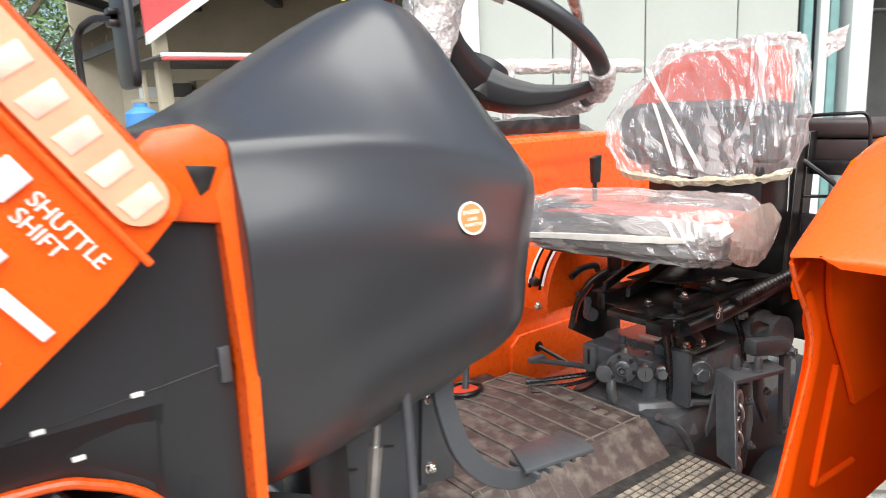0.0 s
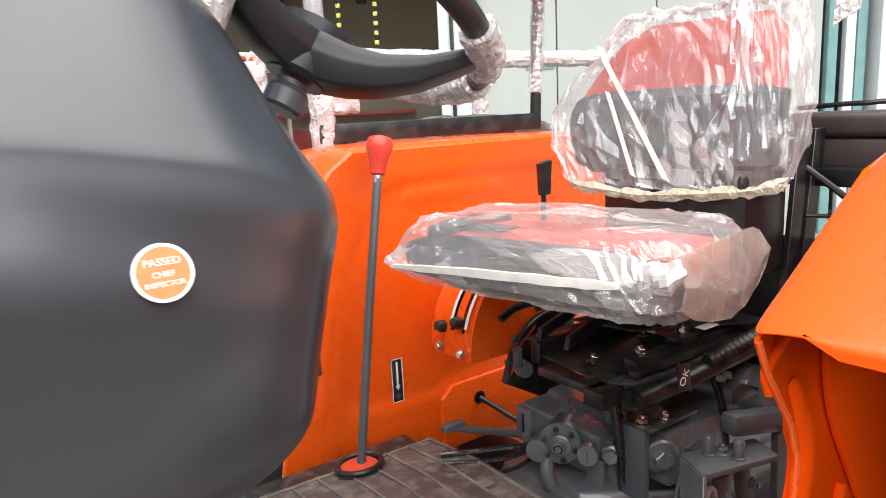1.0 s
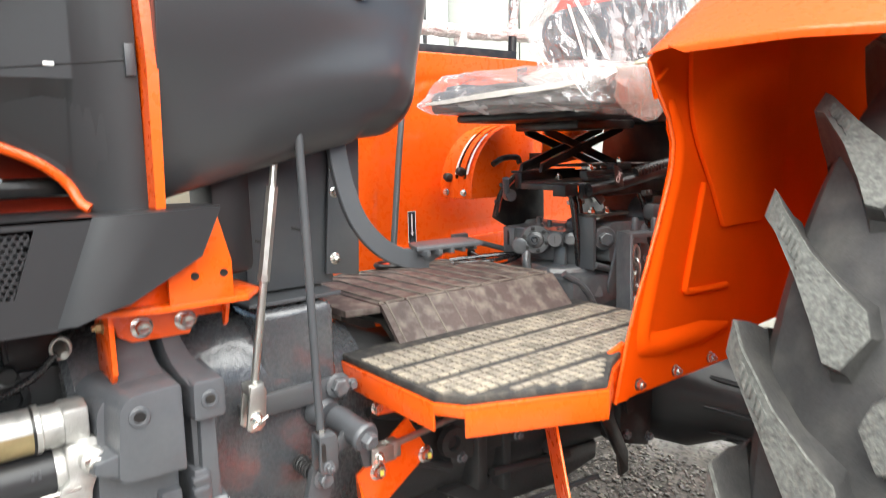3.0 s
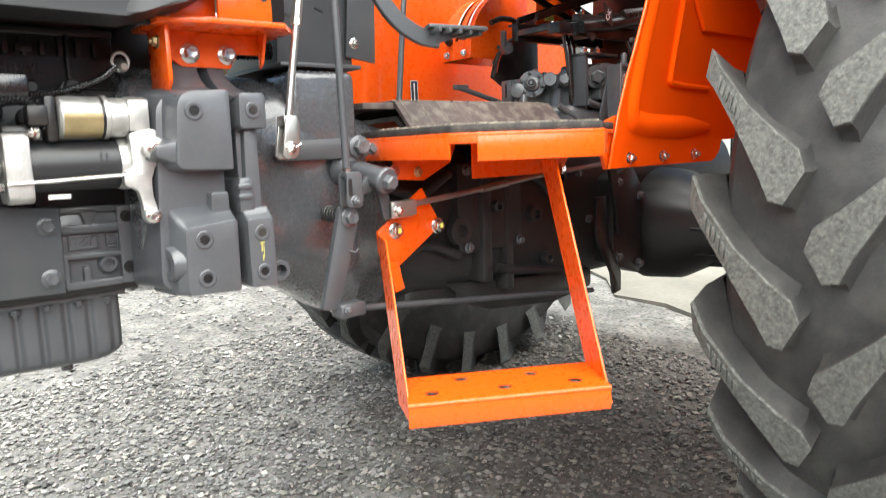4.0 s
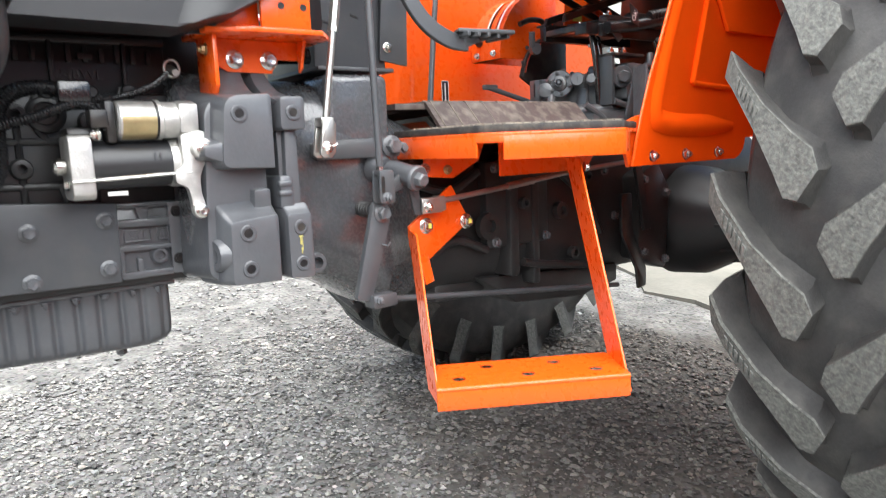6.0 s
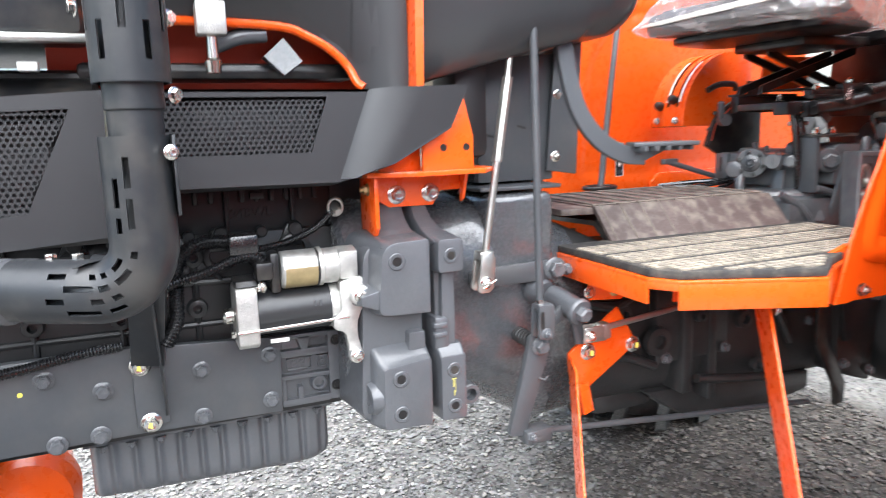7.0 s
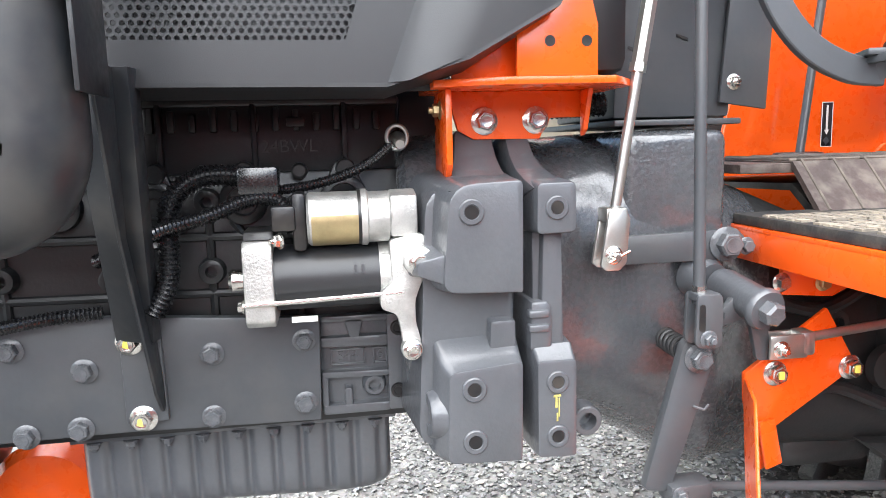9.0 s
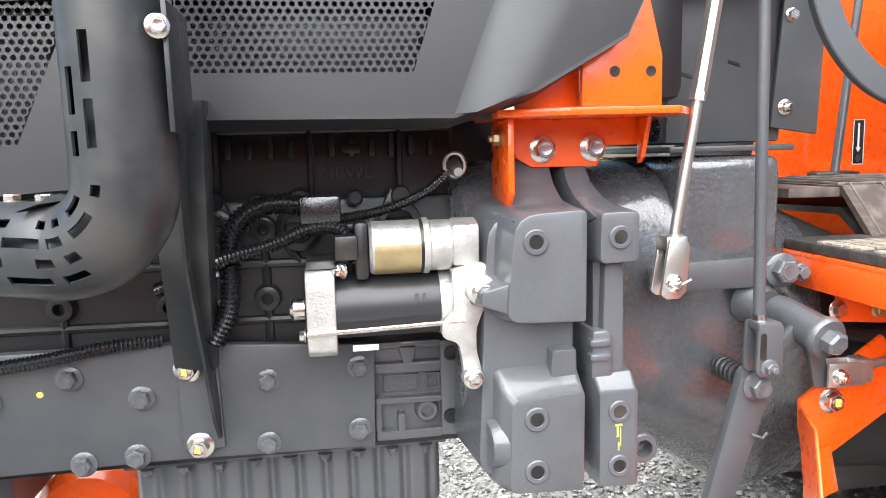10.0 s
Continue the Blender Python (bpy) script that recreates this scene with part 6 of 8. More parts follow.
# ---- fenders ----
def fender(side):
    """Inner wall with pressed ribs, arched top and rolled front edge; side -1: left, 1: right (mirrored in the middle plane)."""
    put = (lambda x, y, z: (x, y, z)) if side < 0 else (lambda x, y, z: (x, 2 * MID - y, z))
    edge = [(0.730, 0.882), (0.733, 0.890), (0.737, 0.905), (0.743, 0.929), (0.752, 0.955), (0.761, 0.987), (0.785, 1.058), (0.810, 1.118), (0.834, 1.181), (0.857, 1.246), (0.870, 1.291), (0.872, 1.335), (0.856, 1.375), (0.831, 1.410), (0.812, 1.437), (0.797, 1.468)]
    crown = [(0.84, 1.502), (0.90, 1.545), (0.98, 1.600), (1.08, 1.630)]
    front = lambda z: -0.195 - 0.012 * min(1.0, max(0.0, (z - 1.0) / 0.3))
    b = bmesh.new()
    rows = []
    for x, z in edge:
        end = 1.10 + 0.060 * math.sqrt(max(0.0, 1 - ((0.93 - z) / 0.05) ** 2)) if z < 0.93 else 1.90
        rows.append([(x, front(z), z), (x + 0.030, -0.196, z), (x + 0.05, -0.190, z), (end, -0.190, z)])
    for x, z in crown:
        rows.append([(x, -0.206, z), (x + 0.02, -0.204, z), (x + 0.04, -0.200, z), (1.90, -0.200, z)])
    skin(b, [[b.verts.new(put(*p)) for p in r] for r in rows], False, False)
    bmesh.ops.recalc_face_normals(b, faces=b.faces)
    bmesh.ops.solidify(b, geom=b.faces[:], thickness=0.004)
    f = part("fender", b, ORANGEDULL, tractor, "glossy orange pressed-steel rear fender")
    # arched top, front edge low and forward
    arc = [(0.786, 1.474), (0.84, 1.507), (0.90, 1.548), (0.98, 1.603), (1.08, 1.634), (1.30, 1.650), (1.75, 1.645), (2.05, 1.58)]
    prof = [(0.000, 0.000), (-0.015, 0.006), (-0.06, 0.012), (-0.25, 0.010), (-0.40, -0.004), (-0.44, -0.02), (-0.45, -0.05)]
    b = bmesh.new()
    rows = [[b.verts.new(put(x, -0.200 + p, z + q)) for p, q in prof] for x, z in arc]
    skin(b, rows, False, False)
    bmesh.ops.recalc_face_normals(b, faces=b.faces)
    bmesh.ops.solidify(b, geom=b.faces[:], thickness=0.004)
    t = part("fender_top", b, ORANGE, f)
    m = t.modifiers.new("round", 'SUBSURF')
    m.levels = m.render_levels = 2
    part("rolled_edge", tube([put(x, front(z), z) for x, z in edge], 0.0032, 10), ORANGE, f)
    # turned-down front lip that begins a little way out from the corner
    b, rows = bmesh.new(), []
    for k in range(12):
        p = 0.050 + k * 0.030
        drop = 0.013 * min(1.0, max(0.0, (p - 0.050) / 0.020)) ** 0.6
        q = 0.012 - 0.012 * max(0.0, (p - 0.25) / 0.15)
        rows.append([put(x, -0.200 - p, 1.474 + q - d * drop) for x, d in ((0.7885, -0.1), (0.7855, 0.15), (0.785, 0.4), (0.785, 1.0), (0.788, 1.0))])
    skin(b, [[b.verts.new(p) for p in r] for r in rows], False, False)
    bmesh.ops.recalc_face_normals(b, faces=b.faces)
    bmesh.ops.solidify(b, geom=b.faces[:], thickness=0.002)
    part("front_lip", b, ORANGE, f, smooth=60)
    # raised band that follows the front edge down and turns along the foot
    ridge = [(x + 0.034, z) for x, z in edge if 0.99 < z < 1.40] + [(0.884, 1.408)]
    ridge = [(1.098, 0.958), (1.00, 0.960), (0.89, 0.963), (0.835, 0.970), (0.808, 0.992)] + ridge[1:]
    path = curve([(x, -0.190, z) for x, z in ridge], 4)
    b, rows = bmesh.new(), []
    for i, p in enumerate(path):
        d = (path[min(i + 1, len(path) - 1)] - path[max(i - 1, 0)]).normalized()
        n = Vector((d.z, 0, -d.x))
        last = min(1.0, (len(path) - 1 - i) / 5, i / 4)
        w, up = 0.024 * (0.35 + 0.65 * last), 0.010 * last ** 0.5
        rows.append([put(*(p + n * w * u + Vector((0, -v * up - 0.005, 0)))) for u, v in ((-1, -0.3), (-0.75, 0.25), (-0.45, 0.85), (0, 1.0), (0.45, 0.85), (0.75, 0.25), (1, -0.3))])
    skin(b, [[b.verts.new(p) for p in r] for r in rows], False, False)
    bmesh.ops.recalc_face_normals(b, faces=b.faces)
    part("pressed_band", b, ORANGEDULL, f, smooth=70)
    return f, put


left, put = fender(-1)
rib = lambda pts, r: part("pressed_rib", tube(curve(pts, 6), r, 14), ORANGEDULL, left)
rib([(0.998, -0.193, 1.254), (0.975, -0.193, 1.175), (0.945, -0.193, 1.070), (0.942, -0.193, 1.053), (0.960, -0.193, 1.049), (1.03, -0.193, 1.045), (1.09, -0.193, 1.043)], 0.0065)
rib([(0.858, -0.200, 1.458), (0.838, -0.200, 1.443), (0.822, -0.200, 1.430), (0.830, -0.200, 1.408)], 0.0045)
part("overlap_panel", prism([(0.934, 1.50), (0.937, 1.417), (0.942, 1.385), (0.950, 1.359), (0.967, 1.324), (1.025, 1.232), (1.062, 1.165), (1.30, 1.165), (1.30, 1.55), (1.00, 1.55)], "y", -0.2025, -0.193, 0.0015), ORANGEDULL, left, "second sheet lapped over the fender wall")
for x in (0.805, 0.920, 1.042):
    bolt((x, -0.188, 0.900), 0.016, ZINC, left, "stud")
part("platform_end", prism([(0.705, 0.965), (0.733, 0.880), (0.765, 0.885), (0.77, 0.985)], "y", -0.186, -0.176, 0.002), ORANGE, left)

# right fender, seen from the driver's side
def into(poly, x, z, soft):
    """How far a place lies inside a polygon: 0 outside, 1 inside, with a soft edge."""
    near, hit = 9.0, False
    for (ax, az), (cx, cz) in zip(poly, poly[1:] + poly[:1]):
        dx, dz = cx - ax, cz - az
        t = max(0.0, min(1.0, ((x - ax) * dx + (z - az) * dz) / (dx * dx + dz * dz)))
        near = min(near, math.hypot(x - ax - t * dx, z - az - t * dz))
        if (az > z) != (cz > z) and x < ax + (z - az) / (cz - az) * dx:
            hit = not hit
    k = max(0.0, min(1.0, 0.5 + (near if hit else -near) / soft))
    return k * k * (3 - 2 * k)


def pressed_wall():
    """The right-hand fender's inner wall: a sheet with a sunk field, a raised oblong and a bead by its front edge."""
    front = [(0.706, 0.900), (0.706, 0.945), (0.752, 1.18), (0.796, 1.40), (0.803, 1.46), (0.822, 1.520), (0.868, 1.572), (0.918, 1.606)]
    field = fillet([(0.850, 1.052), (0.876, 1.375), (0.985, 1.535), (1.72, 1.548), (1.72, 1.075), (1.135, 1.062), (1.100, 1.036)], [0.03, 0.04, 0.05, 0.01, 0.01, 0.02, 0.02])
    oblong = fillet([(1.03, 1.488), (1.045, 1.522), (1.29, 1.524), (1.305, 1.490)], 0.012)
    bead = fillet([(0.788, 1.06), (0.838, 1.33), (0.850, 1.33), (0.806, 1.06)], 0.004)
    field, oblong, bead = [[(p[0], p[1]) for p in f] for f in (field, oblong, bead)]
    b, rows = bmesh.new(), []
    for i in range(64):
        z = 0.900 + 0.706 * i / 63
        k = next(k for k in range(len(front) - 1) if z <= front[k + 1][1] + 1e-6)
        (x0, z0), (x1, z1) = front[k], front[k + 1]
        x0 += (x1 - x0) * (z - z0) / (z1 - z0)
        row = []
        for j in range(80):
            x = x0 + (1.75 - x0) * (j / 79) ** 1.35
            row.append(b.verts.new((x, 0.747 + 0.006 * into(field, x, z, 0.022) - 0.004 * into(oblong, x, z, 0.016) - 0.004 * into(bead, x, z, 0.016), z)))
        rows.append(row)
    skin(b, rows, False, False)
    bmesh.ops.recalc_face_normals(b, faces=b.faces)
    bmesh.ops.solidify(b, geom=b.faces[:], thickness=0.005)
    return b


right = part("fender", pressed_wall(), ORANGE, tractor, "orange inner wall of the right-hand fender", smooth=60)
b = bmesh.new()
rows = [[b.verts.new((x, y, z)) for y, z in ((0.750, z0), (0.765, z0 + 0.012), (0.82, z0 + 0.018), (1.05, z0 + 0.012), (1.19, z0 - 0.02), (1.20, z0 - 0.06))] for x, z0 in ((0.800, 1.44), (0.822, 1.518), (0.868, 1.568), (0.918, 1.600), (0.98, 1.606), (1.30, 1.604), (1.75, 1.60), (2.05, 1.55))]
skin(b, rows, False, False)
bmesh.ops.recalc_face_normals(b, faces=b.faces)
bmesh.ops.solidify(b, geom=b.faces[:], thickness=0.004)
top = part("fender_top", b, ORANGE, right)
m = top.modifiers.new("round", 'SUBSURF')
m.levels = m.render_levels = 2
part("rolled_edge", tube([(x, 0.748, z) for x, z in ((0.706, 0.945), (0.752, 1.18), (0.796, 1.40), (0.803, 1.46), (0.822, 1.520), (0.868, 1.572), (0.918, 1.606))], 0.006, 10), ORANGE, right)
bm = prism([(1.098, 0.895), (1.098, 1.022), (1.130, 1.050), (1.36, 1.054), (1.75, 1.06), (1.75, 0.895)], "y", 0.732, 0.750, 0.004)
part("lower_panel", bm, ORANGE, right)
part("knob_hole", lathe([(0, 0.016), (0.001, 0.016)], (1.205, 0.7315, 1.000), (0, -1, 0), 18), BLACK, right)
part("rod", tube([(1.205, 0.73, 1.0), (1.25, 0.64, 0.955)], 0.006, 8), BLACK, right)
decal = part("decal", prism([(0.974, 1.046), (1.003, 1.046), (1.003, 1.148), (0.974, 1.148)], "y", 0.7462, 0.7478, 0.0008), BLACK, right, "small black and white lever position decal")
part("decal_arrow", prism([(0.986, 1.085), (0.991, 1.085), (0.991, 1.140), (0.986, 1.140)], "y", 0.7456, 0.7461, 0), WHITE, decal)
part("decal_arrow", prism([(0.982, 1.085), (0.995, 1.085), (0.9885, 1.074)], "y", 0.7456, 0.7461, 0), WHITE, decal)
part("decal_mark", prism([(0.9885, 1.070), (0.997, 1.060), (0.9885, 1.050), (0.980, 1.060)], "y", 0.7456, 0.7461, 0), GREY, decal)
for lo, hi in (((0.974, 1.046), (1.003, 1.048)), ((0.974, 1.146), (1.003, 1.148)), ((0.974, 1.046), (0.976, 1.148)), ((1.001, 1.046), (1.003, 1.148))):
    part("decal_border", box((lo[0], 0.7456, lo[1]), (hi[0], 0.7461, hi[1]), 0), WHITE, decal)

# lever quadrant with two slots, curved about the fender side
def quadrant():
    rows = []
    for i in range(11):
        a = radians(-4 + i * 8.2)
        x, z = 1.20 - 0.19 * math.cos(a) * 0.95, 1.205 + 0.21 * math.sin(a) * 0.9
        rows.append([(x, y, z) for y in (0.515, 0.535, 0.548, 0.570, 0.583, 0.606, 0.640)])
    b = bmesh.new()
    vs = [[b.verts.new(p) for p in r] for r in rows]
    for i in range(len(vs) - 1):
        for j in range(6):
            if j in (1, 3) and 2 <= i <= 9:
                continue
            b.faces.new((vs[i][j], vs[i][j + 1], vs[i + 1][j + 1], vs[i + 1][j]))
    bmesh.ops.recalc_face_normals(b, faces=b.faces)
    bmesh.ops.solidify(b, geom=b.faces[:], thickness=0.004)
    return b


quad = part("lever_quadrant", quadrant(), ORANGE, tractor, "orange curved quadrant with two lever slots")
bm = bmesh.new()
rows = []
for i in range(11):
    a = radians(-4 + i * 8.2)
    rows.append([bm.verts.new((1.205 - 0.185 * math.cos(a) * 0.95, y, 1.203 + 0.205 * math.sin(a) * 0.9)) for y in (0.512, 0.645)])
skin(bm, rows, False, False)
part("slot_backing", bm, BLACK, quad)
part("side_cheek", prism([(1.20 - 0.19 * math.cos(radians(a)) * 0.95, 1.205 + 0.21 * math.sin(radians(a)) * 0.9) for a in range(-4, 79, 8)] + [(1.26, 1.40), (1.26, 1.19)], "y", 0.640, 0.646, 0.001), ORANGE, quad)
part("side_cheek", prism([(1.20 - 0.19 * math.cos(radians(a)) * 0.95, 1.205 + 0.21 * math.sin(radians(a)) * 0.9) for a in range(-4, 79, 8)] + [(1.26, 1.40), (1.26, 1.19)], "y", 0.510, 0.515, 0.001), ORANGE, quad)
for y, x, z in ((0.606, 1.016, 1.246), (0.558, 1.022, 1.262)):
    part("slot_knob", lathe([(0, 0.012), (0.012, 0.013), (0.024, 0.009), (0.026, 0.004)], (x + 0.012, y, z), (-0.9, -0.1, 0.3), 16), BLACK, quad)
for y in (0.535, 0.610):
    bolt((1.014, y, 1.208), 0.013, ZINC, quad, turn=(0, 0, -80))
for y in (0.5765, 0.5280):
    bm = bmesh.new()
    rows = [[bm.verts.new((1.20 - 0.1955 * math.cos(a) * 0.95, y + d, 1.205 + 0.2155 * math.sin(a) * 0.9)) for d in (-0.004, 0.004)] for a in [radians(16 + 4.5 * i) for i in range(10)]]
    skin(bm, rows, False, False)
    bmesh.ops.recalc_face_normals(bm, faces=bm.faces)
    bmesh.ops.solidify(bm, geom=bm.faces[:], thickness=0.001)
    part("scale_strip", bm, WHITE, quad)
# position-control plate behind
part("control_disc", prism(fillet([(1.090, 1.137), (1.114, 1.206), (1.174, 1.257), (1.267, 1.276), (1.290, 1.270), (1.290, 1.060), (1.20, 1.075)], [0.004, 0.03, 0.03, 0.01, 0.004, 0.004, 0.01]), "y", 0.496, 0.506, 0.002), BLACK, tractor, "black curved control plate by the seat")
part("edge_strip", tube(curve([(1.094, 0.494, 1.140), (1.116, 0.494, 1.204), (1.174, 0.494, 1.252), (1.262, 0.494, 1.270)], 6), 0.004, 8), BLACK, tractor)
part("edge_strip", tube(curve([(1.106, 0.494, 1.150), (1.126, 0.494, 1.200), (1.176, 0.494, 1.240)], 6), 0.0022, 8), SEATRED, tractor)
part("stop_bracket", box((1.21, 0.470, 1.268), (1.285, 0.476, 1.310), 0.001), BLACK, tractor)

# tall gear lever with red knob
lever = part("gear_lever", tube([(0.795, 0.576, 1.01), (0.86, 0.622, 1.29), (0.927, 0.668, 1.555), (0.932, 0.672, 1.575)], 0.0085, 14), GREY, tractor, "tall grey gear lever with red knob")
part("knob", lathe([(0, 0.009), (0.004, 0.014), (0.03, 0.018), (0.052, 0.026), (0.066, 0.027), (0.076, 0.022), (0.08, 0.010)], (0.930, 0.671, 1.562), (0.23, 0.16, 0.95), 24), KNOBRED, lever, "red mushroom knob")
part("ferrule", lathe([(0, 0.0095), (0.014, 0.0095)], (0.926, 0.668, 1.549), (0.23, 0.16, 0.95), 14), ZINC, lever)
part("boot_ring", tube([(0.793 + 0.045 * math.cos(a), 0.574 + 0.035 * math.sin(a), 1.034) for a in [i * math.pi / 12 for i in range(25)]], 0.006, 8), BLACK, lever)
part("boot", lathe([(0, 0.035), (0.002, 0.035)], (0.793, 0.574, 1.031), (0, 0, 1), 24), SEATRED, lever)
part("small_lever", tube([(0.935, 0.470, 1.100), (1.06, 0.44, 1.060), (1.16, 0.42, 1.02)], 0.007, 10), GREY, tractor, "short grey lever with flat grip")
part("grip", box((0.918, 0.462, 1.094), (0.965, 0.480, 1.108), 0.003), GREY, tractor)
part("seat_lever", loft([[(1.290, 0.588, 1.49), (1.316, 0.588, 1.49), (1.316, 0.600, 1.49), (1.290, 0.600, 1.49)], [(1.288, 0.586, 1.558), (1.320, 0.586, 1.565), (1.320, 0.602, 1.565), (1.288, 0.602, 1.558)]]), BLACK, tractor, "black flat lever handle beside the seat")
part("lever_shaft", tube([(1.30, 0.594, 1.50), (1.30, 0.594, 1.20)], 0.006, 8), BLACK, tractor)


# ---- wheels ----
def tyre(c, r, w):
    """The casing of a farm tyre about the y axis."""
    cx, cy, cz = c
    prof = [(-0.48, 0.60), (-0.50, 0.70), (-0.48, 0.80), (-0.445, 0.865), (-0.37, 0.915), (-0.2, 0.945), (0, 0.951), (0.2, 0.945), (0.37, 0.915), (0.445, 0.865), (0.48, 0.80), (0.50, 0.70), (0.48, 0.60)]
    b = bmesh.new()
    seg = 96
    rows = [[b.verts.new((cx + f * r * math.cos(2 * math.pi * j / seg), cy + q * w, cz + f * r * math.sin(2 * math.pi * j / seg))) for q, f in prof] for j in range(seg)]
    skin(b, rows + [rows[0]], False, False)
    return b


def lug_mesh(r, w, side):
    """One tread bar, about the wheel's middle: from the shoulder slantwise to a broad nose past the middle."""
    b = bmesh.new()
    sts = [(0.525, -0.014, 0.062, 0.775, 0.890, 0.0), (0.50, 0.000, 0.064, 0.835, 0.966, 0.0), (0.42, 0.045, 0.050, 0.885, 0.990, 0.0), (0.27, 0.135, 0.054, 0.930, 1.0, 0.01),
           (0.15, 0.205, 0.076, 0.946, 1.0, 0.03), (0.085, 0.243, 0.092, 0.950, 0.999, 0.048), (0.042, 0.266, 0.058, 0.950, 0.997, 0.034)]
    at = lambda q, a, f, s, skew: (f * r * math.cos(math.pi + a), side * (q + skew * s) * w, f * r * math.sin(math.pi + a))
    rings = []
    for level in range(4):  # foot, fillet, flank and worn top edge
        ring = []
        for q, da, hw, f0, f1, skew in sts:
            f = (f0 - 0.003, f0 + 0.25 * (f1 - f0), f0 + 0.90 * (f1 - f0), f1)[level]
            for s in (-1, 1):
                ring.append(b.verts.new(at(q - (0.010 if q < 0.06 and level == 0 else 0.0), da + s * hw * (1.55, 1.16, 1.04, 0.98)[level] * 0.5, f, s, skew)))
        rings.append(ring)
    n = len(sts)
    hi = rings[3]
    for t in range(n - 1):
        p = 2 * t
        b.faces.new((hi[p], hi[p + 1], hi[p + 3], hi[p + 2])).material_index = 1
        for lo, up in zip(rings, rings[1:]):
            edge = 1 if up is hi else 0
            b.faces.new((lo[p], up[p], up[p + 2], lo[p + 2])).material_index = edge
            b.faces.new((lo[p + 1], lo[p + 3], up[p + 3], up[p + 1])).material_index = edge
    p = 2 * (n - 1)
    for lo, up in zip(rings, rings[1:]):
        b.faces.new((lo[0], lo[1], up[1], up[0])).material_index = 1
        b.faces.new((lo[p], up[p], up[p + 1], lo[p + 1]))
    for k in range(6):  # worn raised marks along the bar
        u0, u1 = 0.10 + 0.15 * k, 0.19 + 0.15 * k
        s1 = 0.55 if k % 2 else 0.42
        foot, top = [], []
        for u, s in ((u0, -0.5), (u1, -0.5), (u1, s1), (u0, s1)):
            q, da, hw, f = (sts[2][m] + (sts[3][m] - sts[2][m]) * u for m in (0, 1, 2, 4))
            foot.append(b.verts.new(at(q, da + s * hw * 0.5, f - 0.001, s, 0.005)))
            top.append(b.verts.new(at(q, da + s * hw * 0.46, f + 0.0026, s, 0.005)))
        b.faces.new(top).material_index = 1
        for m in range(4):
            b.faces.new((foot[m], foot[(m + 1) % 4], top[(m + 1) % 4], top[m])).material_index = 1
    bmesh.ops.recalc_face_normals(b, faces=b.faces)
    me = mesh_of(b, "tread_lug", 35)
    me.materials.append(RUBBER)
    me.materials.append(LUGTOP)
    return me


def lugs(c, r, w, count, start, parent):
    for side in (-1, 1):
        me = lug_mesh(r, w, side)
        for i in range(count):
            ob = new("tread_lug", me)
            ob.matrix_basis = Matrix.Translation(c) @ Matrix.Rotation(start - 2 * math.pi * (i + (0.5 if side > 0 else 0)) / count, 4, 'Y')
            ob.parent = parent


def wheel(c, r, w, name, label):
    hub = part(name, lathe([(-0.06, 0.10), (-0.05, 0.34 * r / 0.74), (0.0, 0.36 * r / 0.74), (0.05, 0.34 * r / 0.74), (0.06, 0.10)], c, (0, 1, 0), 40), ORANGE, tractor, label)
    rim = part("rim", lathe([(-0.5 * w, 0.62 * r), (-0.46 * w, 0.60 * r), (-0.30 * w, 0.55 * r), (0.30 * w, 0.55 * r), (0.46 * w, 0.60 * r), (0.5 * w, 0.62 * r)], c, (0, 1, 0), 48), ORANGE, hub)
    t = part("tyre", tyre(c, r, w), RUBBER, hub, "black lugged tractor tyre with scuffed dusty bars", smooth=30)
    lugs(c, r, w, LUGS, LUG0, hub)
    return hub


RX, RY, RZ, RR, RW, LUGS, LUG0 = 1.430, -0.605, 0.770, 0.808, 0.38, 23, -0.035
wheel((RX, RY, RZ), RR, RW, "rear_wheel", "large rear wheel with lugged tyre")
wheel((1.485, 1.15, 0.845), 0.825, 0.38, "rear_wheel", "large rear wheel with lugged tyre")

# front axle under the frame rail
axle = part("front_axle", lathe([(-0.10, 0.03), (-0.09, 0.075), (-0.06, 0.088), (-0.055, 0.080), (-0.035, 0.086), (-0.030, 0.078), (-0.010, 0.084), (-0.005, 0.072), (0.10, 0.06)], (-0.600, 0.48, 0.545), (0, 1, 0), 36), ORANGE, tractor, "orange ribbed front axle casing")
part("axle_beam", box((-0.82, 0.30, 0.60), (-0.66, 0.46, 0.735), 0.015), CAST, axle)
fw = part("front_wheel", lathe([(-0.04, 0.05), (-0.03, 0.20), (0.03, 0.20), (0.04, 0.05)], (-0.78, -0.02, 0.28), (0, 1, 0), 32), ORANGE, tractor, "small front wheel with lugged tyre")
t = part("tyre", tyre((-0.78, -0.02, 0.33), 0.38, 0.22), RUBBER, fw, "black lugged front tyre", smooth=30)
lugs((-0.78, -0.02, 0.33), 0.38, 0.22, 17, 0.0, fw)

